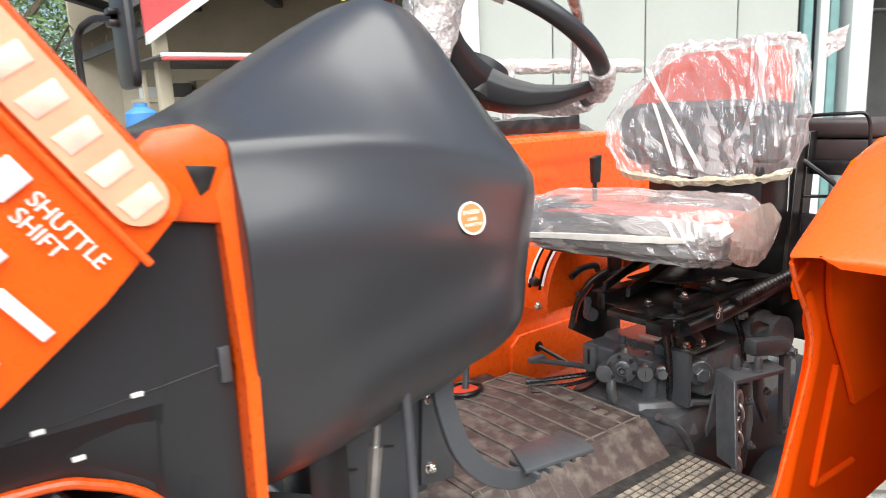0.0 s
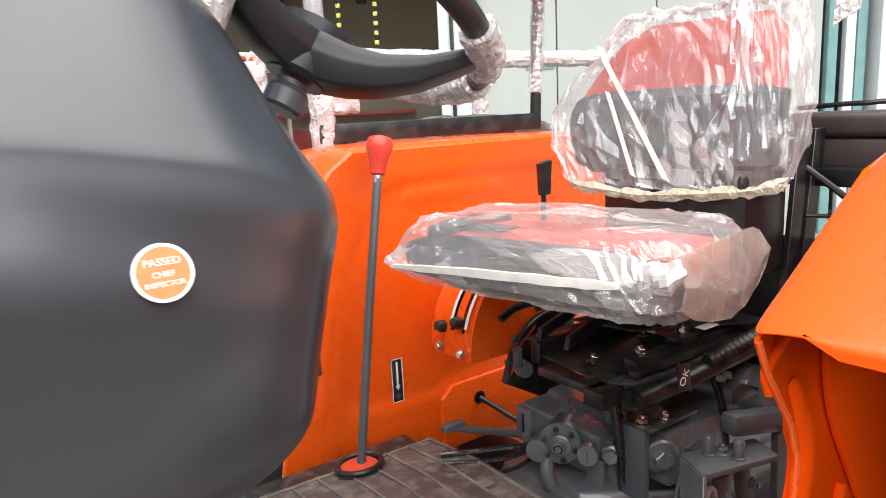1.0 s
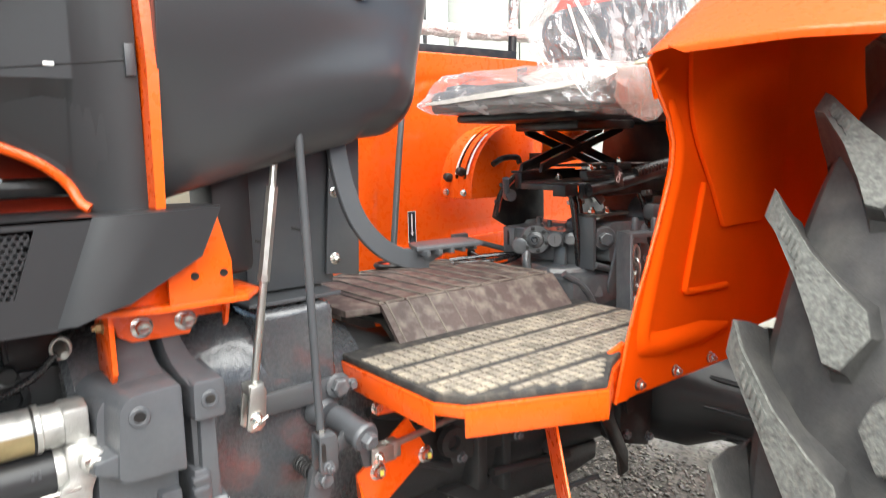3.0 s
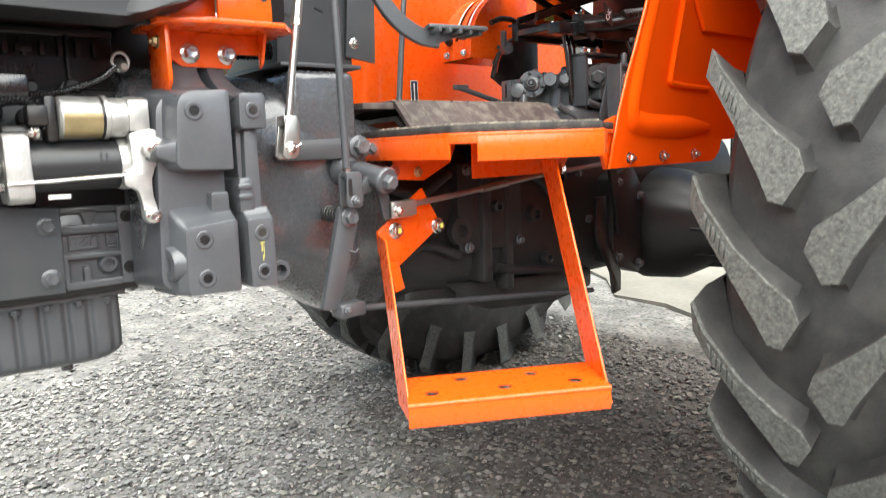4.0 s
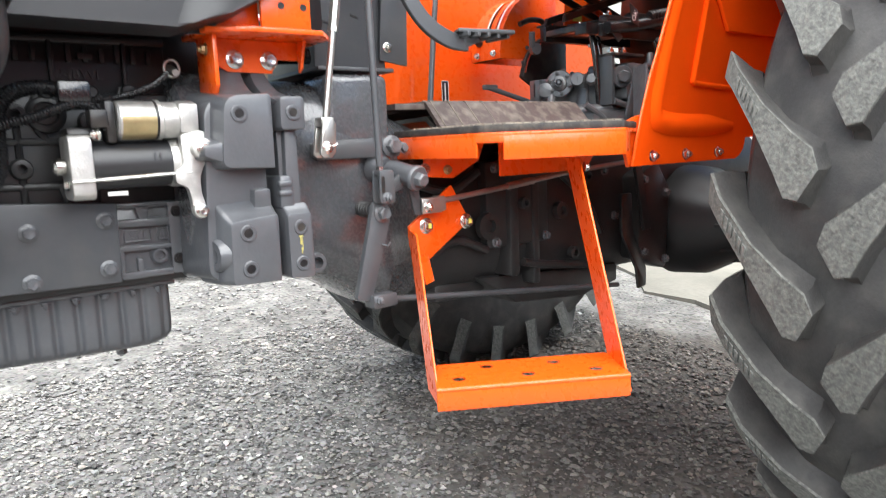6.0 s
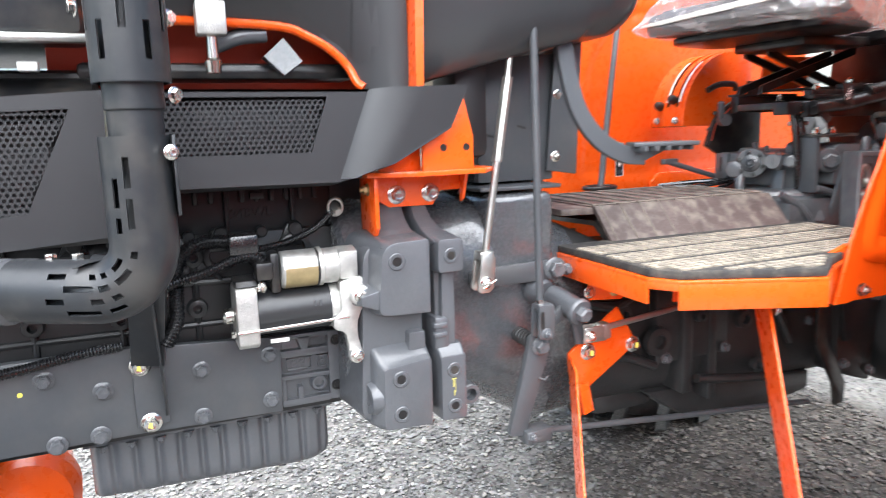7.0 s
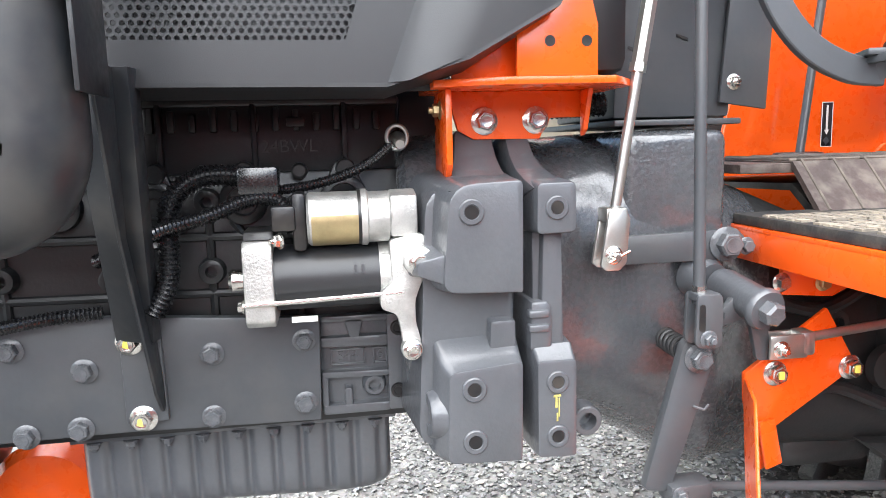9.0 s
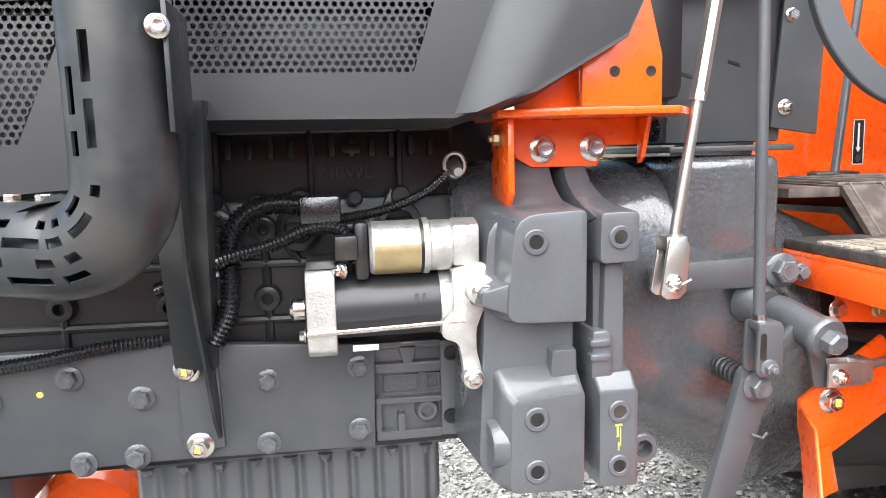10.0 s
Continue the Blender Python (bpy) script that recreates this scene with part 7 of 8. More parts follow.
# ---- behind the tank panel: what shows through the arch ----
part("air_duct", box((-0.42, 0.10, 1.285), (-0.02, 0.30, 1.31), 0.01), BLACK, tractor)
part("inner_wall", box((-0.46, 0.16, 1.26), (0.03, 0.175, 1.60), 0.004), SEATRED, tractor, "red-brown inner wall behind the arch")
part("hinge_block", box((-0.262, 0.020, 1.340), (-0.222, 0.055, 1.385), 0.003), ALU, tractor, "bright cast hinge block")
part("hinge_stud", lathe([(0, 0.008), (0.03, 0.008), (0.034, 0.012), (0.05, 0.010)], (-0.242, 0.04, 1.340), (0, 0, -1), 14), ZINC, tractor)
part("manifold_tip", loft([[(-0.165, 0.08, 1.318), (-0.135, 0.08, 1.345), (-0.135, 0.11, 1.345), (-0.165, 0.11, 1.318)], [(-0.138, 0.07, 1.290), (-0.110, 0.07, 1.310), (-0.110, 0.10, 1.310), (-0.138, 0.10, 1.290)]]), GREYBOLT, tractor)
part("manifold_pipe", tube(curve([(-0.24, 0.09, 1.330), (-0.20, 0.085, 1.345), (-0.16, 0.085, 1.350)]), 0.012, 12), CAST, tractor)
part("radiator_shroud", box((-0.75, 0.02, 1.335), (-0.40, 0.50, 1.60), 0.012), GUARD, tractor, "dark radiator shroud with light rim")
part("shroud_rim", box((-0.76, 0.010, 1.325), (-0.395, 0.03, 1.336), 0.003), STEELROD, tractor)
for x in (-0.47, -0.52):
    part("plug", box((x - 0.012, 0.04, 1.292), (x + 0.012, 0.06, 1.304), 0.002), WHITE, tractor)
part("fan_housing", box((-0.62, 0.10, 1.12), (-0.40, 0.46, 1.30), 0.02), BLACK, tractor)
part("air_cleaner", lathe([(0, 0.05), (0.01, 0.07), (0.22, 0.07), (0.23, 0.05)], (-0.62, 0.12, 1.22), (1, 0, 0), 24), BLACK, tractor)
part("valve_cover", box((-0.50, 0.20, 1.13), (-0.07, 0.38, 1.20), 0.015), DARKCAST, tractor)

# ---- hydraulic block and seat base ----
lift = part("lift_housing", box((1.10, 0.20, 0.98), (1.50, 0.46, 1.110), 0.010), DUSTCAST, tractor, "grey cast hydraulic lift housing with valve ports")
part("lift_body", box((1.02, 0.15, 0.90), (1.60, 0.44, 1.02), 0.02), DUSTCAST, lift)
valve = part("valve_block", block_on([(fillet([(1.082, 1.040), (1.20, 1.036), (1.20, 1.128), (1.150, 1.128), (1.140, 1.118), (1.082, 1.118)], 0.006), 0.238), (fillet([(1.076, 1.040), (1.20, 1.036), (1.20, 1.130), (1.150, 1.130), (1.140, 1.120), (1.076, 1.120)], 0.006), 0.430)], 0.006), DUSTCAST, lift)
part("block_face", box((1.066, 0.395, 1.050), (1.084, 0.436, 1.118), 0.003), DUSTCAST, valve)
part("block_groove", box((1.0645, 0.412, 1.070), (1.0665, 0.418, 1.108), 0), BLACK, valve)
for x, y, z, r, h in ((1.122, 0.355, 1.118, 0.008, 0.026), (1.140, 0.335, 1.118, 0.006, 0.018), (1.160, 0.280, 1.128, 0.009, 0.012), (1.115, 0.275, 1.118, 0.007, 0.006)):
    part("block_stud", lathe([(0, r * 1.5), (h * 0.3, r * 1.5), (h * 0.34, r), (h, r), (h * 1.05, r * 0.7)], (x, y, z), (0, 0, 1), 12), DUSTCAST, valve)
face = Vector((-0.78, -0.61, 0.06)).normalized()
FC = Vector((1.046, 0.296, 1.097))
body = part("valve_body", lathe([(-0.075, 0.030), (-0.014, 0.031), (-0.012, 0.037), (-0.002, 0.0375), (0.001, 0.035), (0.001, 0.021), (0.010, 0.020), (0.012, 0.016)], FC, face, 32), DUSTCAST, lift)
across = face.cross(Vector((0, 0, 1))).normalized()
for k in range(6):
    a = k * math.pi / 3 + 0.3
    side = across * math.cos(a) * 0.0285 + Vector((0, 0, 1)) * math.sin(a) * 0.0285
    part("cap_screw", lathe([(0.0, 0.0052), (0.006, 0.0052), (0.0065, 0.003)], FC + side, face, 10), BLACK, body)
part("spool_spring", coil(FC + face * 0.010, FC + face * 0.026, 0.010, 0.0022, 3.5), GREYBOLT, body)
part("spool_end", lathe([(0.008, 0.006), (0.028, 0.006), (0.030, 0.004)], FC, face, 12), GREYBOLT, body)
part("valve_knob", lathe([(-0.055, 0.012), (-0.014, 0.013), (-0.012, 0.0205), (0.010, 0.0215), (0.013, 0.0195), (0.014, 0.016)], (1.028, 0.332, 1.081), face, 28), DUSTCAST, lift)
SK = Vector((1.044, 0.229, 1.103))
part("valve_knob", lathe([(-0.050, 0.010), (-0.016, 0.010), (-0.014, 0.0175), (0.004, 0.0182), (0.006, 0.0165)], SK, face, 26), DUSTCAST, lift)
part("knob_slot", strap(SK + face * 0.0064 + Vector((0, 0, -0.010)), SK + face * 0.0064 + Vector((0, 0, 0.008)), across * 0.0016, face * 0.0008), BLACK, lift)
part("lock_nut", lathe([(-0.03, 0.014), (-0.020, 0.014)], SK, face, 6), GREYBOLT, lift)
part("port_nut", lathe([(0, 0.017), (0.014, 0.017), (0.016, 0.012), (0.028, 0.012)], (1.088, 0.216, 1.100), face, 6), DUSTCAST, lift)
part("pipe_elbow", tube(curve([(1.036, 0.318, 1.066), (1.030, 0.314, 1.040), (1.034, 0.308, 1.012), (1.06, 0.300, 0.99)]), 0.012, 12), DUSTCAST, lift)
part("block_rib", prism([(1.070, 0.98), (1.085, 0.98), (1.085, 1.08), (1.077, 1.08)], "y", 0.225, 0.262, 0.003), DUSTCAST, lift)
part("block_foot", bevelled(loft([[(1.03, 0.24, 1.035), (1.12, 0.17, 1.035), (1.14, 0.30, 1.035), (1.06, 0.34, 1.035)], [(1.01, 0.22, 0.96), (1.12, 0.13, 0.96), (1.16, 0.32, 0.96), (1.04, 0.36, 0.96)]]), 0.008), DUSTCAST, lift)
# relief cover beside the block, under a bolted angle
cover = part("side_cover", block_on([(fillet([(1.140, 1.045), (1.42, 1.035), (1.42, 1.128), (1.16, 1.142), (1.140, 1.136)], 0.010), 0.140), (fillet([(1.134, 1.045), (1.42, 1.035), (1.42, 1.134), (1.16, 1.148), (1.134, 1.142)], 0.010), 0.27)], 0.006), DUSTCAST, lift)
part("cover_flange", box((1.092, 0.150, 1.03), (1.104, 0.196, 1.162), 0.002), GREY, lift)
part("flange_top", box((1.090, 0.138, 1.158), (1.215, 0.196, 1.165), 0.002), BLACKPLATE, lift)
for at in ((1.103, 0.163, 1.165), (1.143, 0.152, 1.165)):
    bolt(at, 0.016, ZINC, lift, "stud", turn=(-90, 0, 0))
PC = Vector((1.122, 0.133, 1.103))
way = Vector((-0.50, -0.86, -0.05)).normalized()
part("cover_boss", lathe([(-0.07, 0.031), (-0.016, 0.030), (-0.012, 0.027), (-0.012, 0.020)], PC, way, 24), DUSTCAST, lift)
part("port_plug", lathe([(-0.014, 0.0175), (0.0, 0.0175), (0.002, 0.015)], PC, way, 6), GREYBOLT, lift)
letters("010229", 0.015, pose(1.205, 0.1395, 1.100, 90), DUSTCAST, lift, "cast_lettering", 0.0015)
part("arm_shaft", lathe([(0, 0.060), (0.09, 0.058), (0.10, 0.050), (0.14, 0.050)], (1.40, 0.235, 1.13), (-0.05, -1, 0.05), 28), DUSTCAST, lift)
for pts in ([(1.10, 0.152, 1.04), (1.2, 0.146, 1.02), (1.4, 0.146, 1.03)], [(1.01, 0.17, 1.03), (1.06, 0.15, 0.99), (1.10, 0.146, 0.93)]):
    part("casting_web", tube(curve(pts, 5), 0.009, 10), DUSTCAST, lift)
for x, z in ((1.02, 0.95), (1.10, 0.92), (1.22, 0.97), (1.32, 0.93)):
    bolt((x, 0.149, z), 0.016, GREYBOLT, lift, "dished")
for k, dx in enumerate((0.0, 0.019)):
    part("hydraulic_hose", tube(curve([(1.080 + dx, 0.208, 1.215), (1.084 + dx, 0.200, 1.16), (1.092 + dx, 0.198, 1.08), (1.100 + dx, 0.200, 1.02), (1.108 + dx, 0.205, 0.95)]), 0.0088, 14), HOSE, tractor, "black hydraulic hose")
part("hose_clamp", box((1.080, 0.203, 1.186), (1.126, 0.224, 1.196), 0.002), STEELROD, tractor)
part("clamp_screw", tube([(1.084, 0.206, 1.196), (1.088, 0.204, 1.214)], 0.0025, 8), GOLD, tractor)
part("cable_tie", tube(curve([(1.094, 0.192, 1.046), (1.115, 0.186, 1.040), (1.140, 0.192, 1.040), (1.20, 0.182, 1.020)]), 0.0028, 8), BLACK, tractor)
part("hydraulic_hose", tube(curve([(1.275, 0.150, 1.205), (1.285, 0.140, 1.16), (1.30, 0.140, 1.10), (1.31, 0.145, 1.04)]), 0.0075, 12), HOSE, tractor, "thin black hydraulic hose")
for x in (1.272, 1.290):
    part("eye_nut", lathe([(0, 0.007), (0.012, 0.007)], (x, 0.140, 1.205), (0.2, -1, 0.2), 10), STEELROD, tractor)
part("spring_bracket", prism([(1.262, 1.172), (1.335, 1.172), (1.335, 1.182), (1.29, 1.20), (1.262, 1.20)], "y", 0.10, 0.106, 0.001), BLACK, tractor)
# lift arm stand
arm = part("lift_stand", strap((1.112, 0.074, 1.122), (1.062, 0.034, 0.955), (0.026, 0.060, 0), (0.006, -0.003, 0)), DUSTCAST, tractor, "grey lift-arm stand with stud and nut")
part("stand_web", prism([(1.125, 1.116), (1.165, 1.116), (1.13, 1.02), (1.09, 0.98), (1.085, 1.0)], "y", 0.098, 0.104, 0.001), GREY, arm)
part("stand_top", prism(fillet([(1.096, 0.044), (1.235, 0.006), (1.262, 0.062), (1.126, 0.108)], 0.006), "z", 1.116, 1.126, 0.002), DUSTCAST, arm)
for x, y in ((1.157, 0.078), (1.180, 0.040)):
    part("stud", lathe([(0, 0.011), (0.003, 0.011), (0.004, 0.0085), (0.028, 0.0085), (0.032, 0.006)], (x, y, 1.126), (0, 0, 1), 14), GREYBOLT, arm)
bolt((1.176, 0.066, 1.126), 0.015, GREYBOLT, arm, "stud", turn=(-90, 0, 0))
part("lift_arm", bevelled(loft([[(1.190, 0.050, 1.150), (1.190, 0.085, 1.150), (1.190, 0.085, 1.190), (1.190, 0.050, 1.190)], [(1.32, 0.035, 1.125), (1.32, 0.070, 1.125), (1.32, 0.070, 1.168), (1.32, 0.035, 1.168)]]), 0.012), GREY, tractor, "grey forged lift arm")
part("arm_link", strap((1.315, 0.05, 1.15), (1.325, 0.05, 0.93), (0.034, 0, 0), (0, 0.012, 0)), GREY, tractor)
for z in (1.135, 0.96):
    bolt((1.316, 0.040, z), 0.020, GREYBOLT, tractor, "dished")
link = part("check_chain", tube([(1.115 + 0.012 * math.cos(a), 0.045, 1.075 + 0.022 * math.sin(a)) for a in [k * math.pi / 8 for k in range(17)]], 0.0045, 8), STEELROD, tractor, "short steel check chain")
for k in range(6):
    z = 1.045 - k * 0.030
    wide = 0.011 if k % 2 else 0.003
    part("chain_link", tube([(1.118 + wide * math.cos(a), 0.045 + (0.011 if not k % 2 else 0.002) * math.cos(a), z + 0.020 * math.sin(a)) for a in [q * math.pi / 8 for q in range(17)]], 0.0042, 8), STEELROD, link)
part("draft_lever", prism([(1.14, 1.10), (1.175, 1.095), (1.19, 1.00), (1.165, 0.90), (1.15, 0.90), (1.15, 1.0)], "y", 0.05, 0.06, 0.002), GREY, tractor)
part("draft_lever", prism([(1.21, 1.10), (1.24, 1.10), (1.28, 0.98), (1.26, 0.97), (1.22, 1.04)], "y", 0.06, 0.07, 0.002), GREY, tractor)
for x, z in ((1.16, 1.06), (1.175, 0.95), (1.235, 1.06)):
    bolt((x, 0.05, z), 0.014, GREYBOLT, tractor, "stud")

frame_ob = part("seat_frame", prism([(1.058, 0.394), (1.260, 0.382), (1.260, 0.350), (1.10, 0.352), (1.062, 0.366)], "z", 1.262, 1.268, 0.001), BLACK, tractor, "black steel seat mounting frame")
for lo, hi in (((1.062, 0.360, 1.222), (1.44, 0.384, 1.262)), ((1.010, 0.165, 1.212), (1.055, 0.205, 1.240)), ((1.055, 0.150, 1.205), (1.42, 0.165, 1.238)), ((1.02, 0.19, 1.225), (1.05, 0.32, 1.240))):
    part("frame_bar", box(lo, hi, 0.0015), BLACK, frame_ob)
part("slide_plate", prism([(1.175, 0.385), (1.20, 0.265), (1.42, 0.13), (1.44, 0.38)], "z", 1.274, 1.279, 0.001), BLACKPLATE, frame_ob, "black flat slide plate")
part("slide_plate", prism([(1.066, 0.372), (1.052, 0.190), (1.075, 0.160), (1.30, 0.140), (1.30, 0.372)], "z", 1.236, 1.242, 0.001), BLACKPLATE, frame_ob)
part("slide_rail", box((1.10, 0.176, 1.250), (1.40, 0.200, 1.268), 0.002), BLACK, frame_ob)
part("slide_rail", box((1.085, 0.160, 1.246), (1.40, 0.178, 1.256), 0.0015), BLACK, frame_ob)
part("slide_block", box((1.21, 0.172, 1.266), (1.27, 0.206, 1.282), 0.003), BLACK, frame_ob)
part("label_plate", box((1.058, 0.172, 1.2405), (1.098, 0.196, 1.2425), 0.0005), GREY, frame_ob)
part("white_label", box((1.285, 0.176, 1.2795), (1.330, 0.196, 1.281), 0.0005), WHITE, frame_ob, "small white paper label")
for at in ((1.086, 0.377, 1.268), (1.095, 0.262, 1.246), (1.135, 0.195, 1.268), (1.255, 0.285, 1.247), (1.24, 0.19, 1.282)):
    bolt(at, 0.015, ZINC, frame_ob, "stud", turn=(-90, 0, 0))
part("spring_tube", tube([(1.060, 0.140, 1.226), (1.16, 0.125, 1.236), (1.26, 0.108, 1.256), (1.44, 0.082, 1.285)], 0.016, 16), BLACK, frame_ob, "black suspension spring tube")
part("spring_coil", spiral_hose([Vector((1.20, 0.112, 1.260)), Vector((1.42, 0.086, 1.296))], 0.015, 0.012, 14), BLACK, frame_ob)
part("swing_link", strap((1.065, 0.138, 1.235), (1.10, 0.128, 1.195), (0.016, 0.0, 0.012), (0, 0.006, 0)), BLACK, frame_ob)
part("tag", prism([(1.110, 1.285), (1.142, 1.270), (1.150, 1.225), (1.118, 1.238)], "y", 0.105, 0.1075, 0.0005), BLACK, frame_ob, "black tag with chalk mark")
letters("OK", 0.020, pose(1.130, 0.1045, 1.254, 90) @ pose(0, 0, 0, 0, 0, 62), WHITE, frame_ob, "chalk_mark", 0.0002)
for x in (1.40, 1.45):
    part("back_strut", strap((x, 0.10, 1.22), (x + 0.03, 0.095, 1.62), (0.035, 0, 0), (0, 0.010, 0)), BLACK, frame_ob)
part("rear_bracket", prism([(0.02, 1.12), (0.40, 1.12), (0.42, 1.22), (0.40, 1.43), (0.05, 1.43), (0.0, 1.30)], "x", 1.450, 1.462, 0.004), BLACK, frame_ob, "black upright plate of the seat suspension")
for y in (0.30, 0.37):
    part("scissor_arm", strap((1.07, y, 1.275), (1.40, y, 1.375), (0.006, 0, 0.022), (0, 0.010, 0)), BLACK, frame_ob)
    part("scissor_arm", strap((1.40, y + 0.012, 1.270), (1.10, y + 0.012, 1.370), (-0.006, 0, 0.022), (0, 0.010, 0)), BLACK, frame_ob)
part("bell_crank", tube(curve([(1.065, 0.42, 1.20), (1.045, 0.40, 1.215), (1.035, 0.39, 1.25)]), 0.009, 10), CAST, tractor)
part("bell_crank", lathe([(0, 0.016), (0.02, 0.016)], (1.06, 0.41, 1.205), (-0.3, -1, 0), 18), CAST, tractor)
part("strap_handle", tube(curve([(1.06, 0.465, 1.285), (1.10, 0.465, 1.300), (1.15, 0.465, 1.300), (1.16, 0.465, 1.285)]), 0.008, 10), BLACK, tractor)
for at in ((1.10, 0.50, 1.18), (1.12, 0.50, 1.225)):
    bolt((at[0], at[1] - 0.001, at[2]), 0.008, GREYBOLT, tractor)
part("warning_label", box((1.224, 0.404, 1.296), (1.262, 0.406, 1.330), 0), PAINTDOT, tractor, "yellow warning label")
part("seat_underside", box((1.06, 0.17, 1.368), (1.28, 0.38, 1.390), 0.006), BLACK, frame_ob)
part("inner_guard", prism([(1.19, 1.27), (1.36, 1.29), (1.38, 1.37), (1.20, 1.37)], "y", 0.410, 0.416, 0.002), ORANGE, tractor)
for k in range(3):  # oily rods and cables running aft under the tunnel
    part("control_cable", tube(curve([(0.93 - 0.02 * k, 0.50 - 0.03 * k, 1.035), (1.0, 0.44 - 0.03 * k, 1.045 - 0.008 * k), (1.10, 0.38, 1.05)]), 0.006 - 0.001 * k, 10), HOSE, tractor, "black control cable")


# ---- seat ----
def cushion(lo, hi, n=5.0, puff=0.02, count=40, rows=9):
    """A soft block with rounded sides, thicker in the middle."""
    secs = []
    cx, cy = (lo[0] + hi[0]) / 2, (lo[1] + hi[1]) / 2
    for i in range(rows):
        t = i / (rows - 1)
        z = lo[2] + (hi[2] - lo[2]) * t
        k = 1 - 0.12 * (2 * t - 1) ** 4 - (0.25 if i in (0, rows - 1) else 0)
        ring = []
        for j in range(count):
            a = 2 * math.pi * j / count
            c, s = math.cos(a), math.sin(a)
            ring.append((cx + k * (hi[0] - lo[0]) / 2 * math.copysign(abs(c) ** (2 / n), c), cy + k * (hi[1] - lo[1]) / 2 * math.copysign(abs(s) ** (2 / n), s), z))
        secs.append(ring)
    return loft(secs)


SEAT = pose(1.05, 0.26, 0, 0, 0, 11)  # the seat stands turned a little to the left
seat = part("seat", cushion((-0.100, -0.225, 1.412), (0.118, 0.240, 1.478)), SEATRED, tractor, "two-tone tractor seat wrapped in creased clear film")
part("front_bolster", cushion((-0.168, -0.236, 1.408), (-0.060, 0.250, 1.474), 4.0), VINYL, seat, "dark grey front bolster")
part("side_bolster", cushion((-0.10, 0.190, 1.43), (0.10, 0.248, 1.490), 4.0), VINYL, seat)
part("seat_shell", cushion((-0.130, -0.20, 1.388), (0.110, 0.21, 1.414)), BLACK, seat)
part("label_tag", box((-0.06, 0.10, 1.4795), (-0.01, 0.19, 1.482), 0.001), VINYL, seat)


def back_ring(z, grow, thick, count=44):
    """A level section of the backrest: upright on one side, bulging low down and leaning in above on the other."""
    t = (z - 1.52) / 0.30
    far = 0.445 + 0.055 * math.sin(math.pi * min(1.0, max(0.0, t * 1.05))) ** 0.8 - 0.075 * max(0.0, t - 0.45) / 0.55
    near = 0.092 - 0.018 * math.sin(math.pi * min(1.0, max(0.0, t)))
    cy, hw = (far + near) / 2, (far - near) / 2 + grow
    out = []
    for j in range(count):
        a = 2 * math.pi * j / count
        c, s = math.cos(a), math.sin(a)
        y = cy + hw * math.copysign(abs(s) ** 0.5, s)
        x = 1.352 - 0.125 * (y - 0.03) + 0.035 * t + (thick + grow) * math.copysign(abs(c) ** 0.6, c) - 0.35 * (y - cy) ** 2
        out.append((x, y, z))
    return out


def slab(z0, z1, grow, thick, rows=9):
    return loft([back_ring(z0 + (z1 - z0) * k / (rows - 1), grow - (0.02 if k in (0, rows - 1) else 0.0), thick) for k in range(rows)])


back = part("backrest", slab(1.60, 1.815, -0.012, 0.040), SEATRED, seat, "orange-red backrest shell")
part("back_pad", slab(1.548, 1.705, -0.008, 0.052), VINYL, seat, "dark grey padded lower backrest")
part("lumbar_pad", slab(1.565, 1.625, -0.055, 0.066, 7), VINYL, seat)
part("back_bracket", box((1.275, 0.10, 1.38), (1.40, 0.40, 1.56), 0.01), BLACK, seat)


def crumpled(bm, amount, scale, seed, stretch=(1, 1, 1)):
    """Folds and puckers of loose film."""
    bmesh.ops.subdivide_edges(bm, edges=bm.edges[:], cuts=3, use_grid_fill=True)
    bm.normal_update()
    for v in bm.verts:
        p = Vector([c * scale * f for c, f in zip(v.co, stretch)]) + Vector((seed, 0, 0))
        ridge = 1 - abs(noise.noise(p) * 2)
        v.co += v.normal * amount * (ridge + 0.5 * (1 - abs(noise.noise(p * 2.3) * 2)) - 0.4)
    return bm


def crinkled(bm, amount, stretch, seed, cuts=3):
    """Sharp facets of stiff crumpled film: uneven ridges with flat planes between."""
    rng = random.Random(seed)
    bmesh.ops.subdivide_edges(bm, edges=bm.edges[:], cuts=cuts, use_grid_fill=True)
    bmesh.ops.triangulate(bm, faces=bm.faces[:], quad_method='ALTERNATE')
    bm.normal_update()
    for v in bm.verts:
        p = Vector([c * f for c, f in zip(v.co, stretch)]) + Vector((seed, 0, 0))
        ridge = 1 - abs(noise.noise(p * 16) * 2) + 0.6 * (1 - abs(noise.noise(p * 37) * 2)) - 0.7
        v.co += v.normal * amount * (ridge + rng.uniform(-0.35, 0.35)) + Vector([rng.uniform(-0.25, 0.25) * amount for _ in range(3)])
    return bm


rings = []
for z, gx, gy in ((1.398, -0.07, -0.08), (1.394, 0.004, 0.00), (1.412, 0.020, 0.014), (1.445, 0.016, 0.012), (1.485, 0.004, 0.004), (1.503, -0.012, -0.012), (1.507, -0.05, -0.05)):
    ring = []
    for j in range(40):
        a = 2 * math.pi * j / 40
        c, s = math.cos(a), math.sin(a)
        u = -0.020 + (0.152 + gx) * math.copysign(abs(c) ** 0.40, c)
        v = 0.005 + (0.242 + gy) * math.copysign(abs(s) ** 0.40, s)
        drawn = max(0.0, -c) * max(0.0, s) * 2 * max(0.0, 1 - abs(z - 1.425) / 0.04)  # corner pulled out into a tip
        ring.append((u - 0.012 * drawn, v + 0.055 * drawn, z + 0.020 * max(0.0, s) * (z < 1.42) + 0.012 * max(0.0, -c) * (z < 1.42)))
    rings.append(ring)
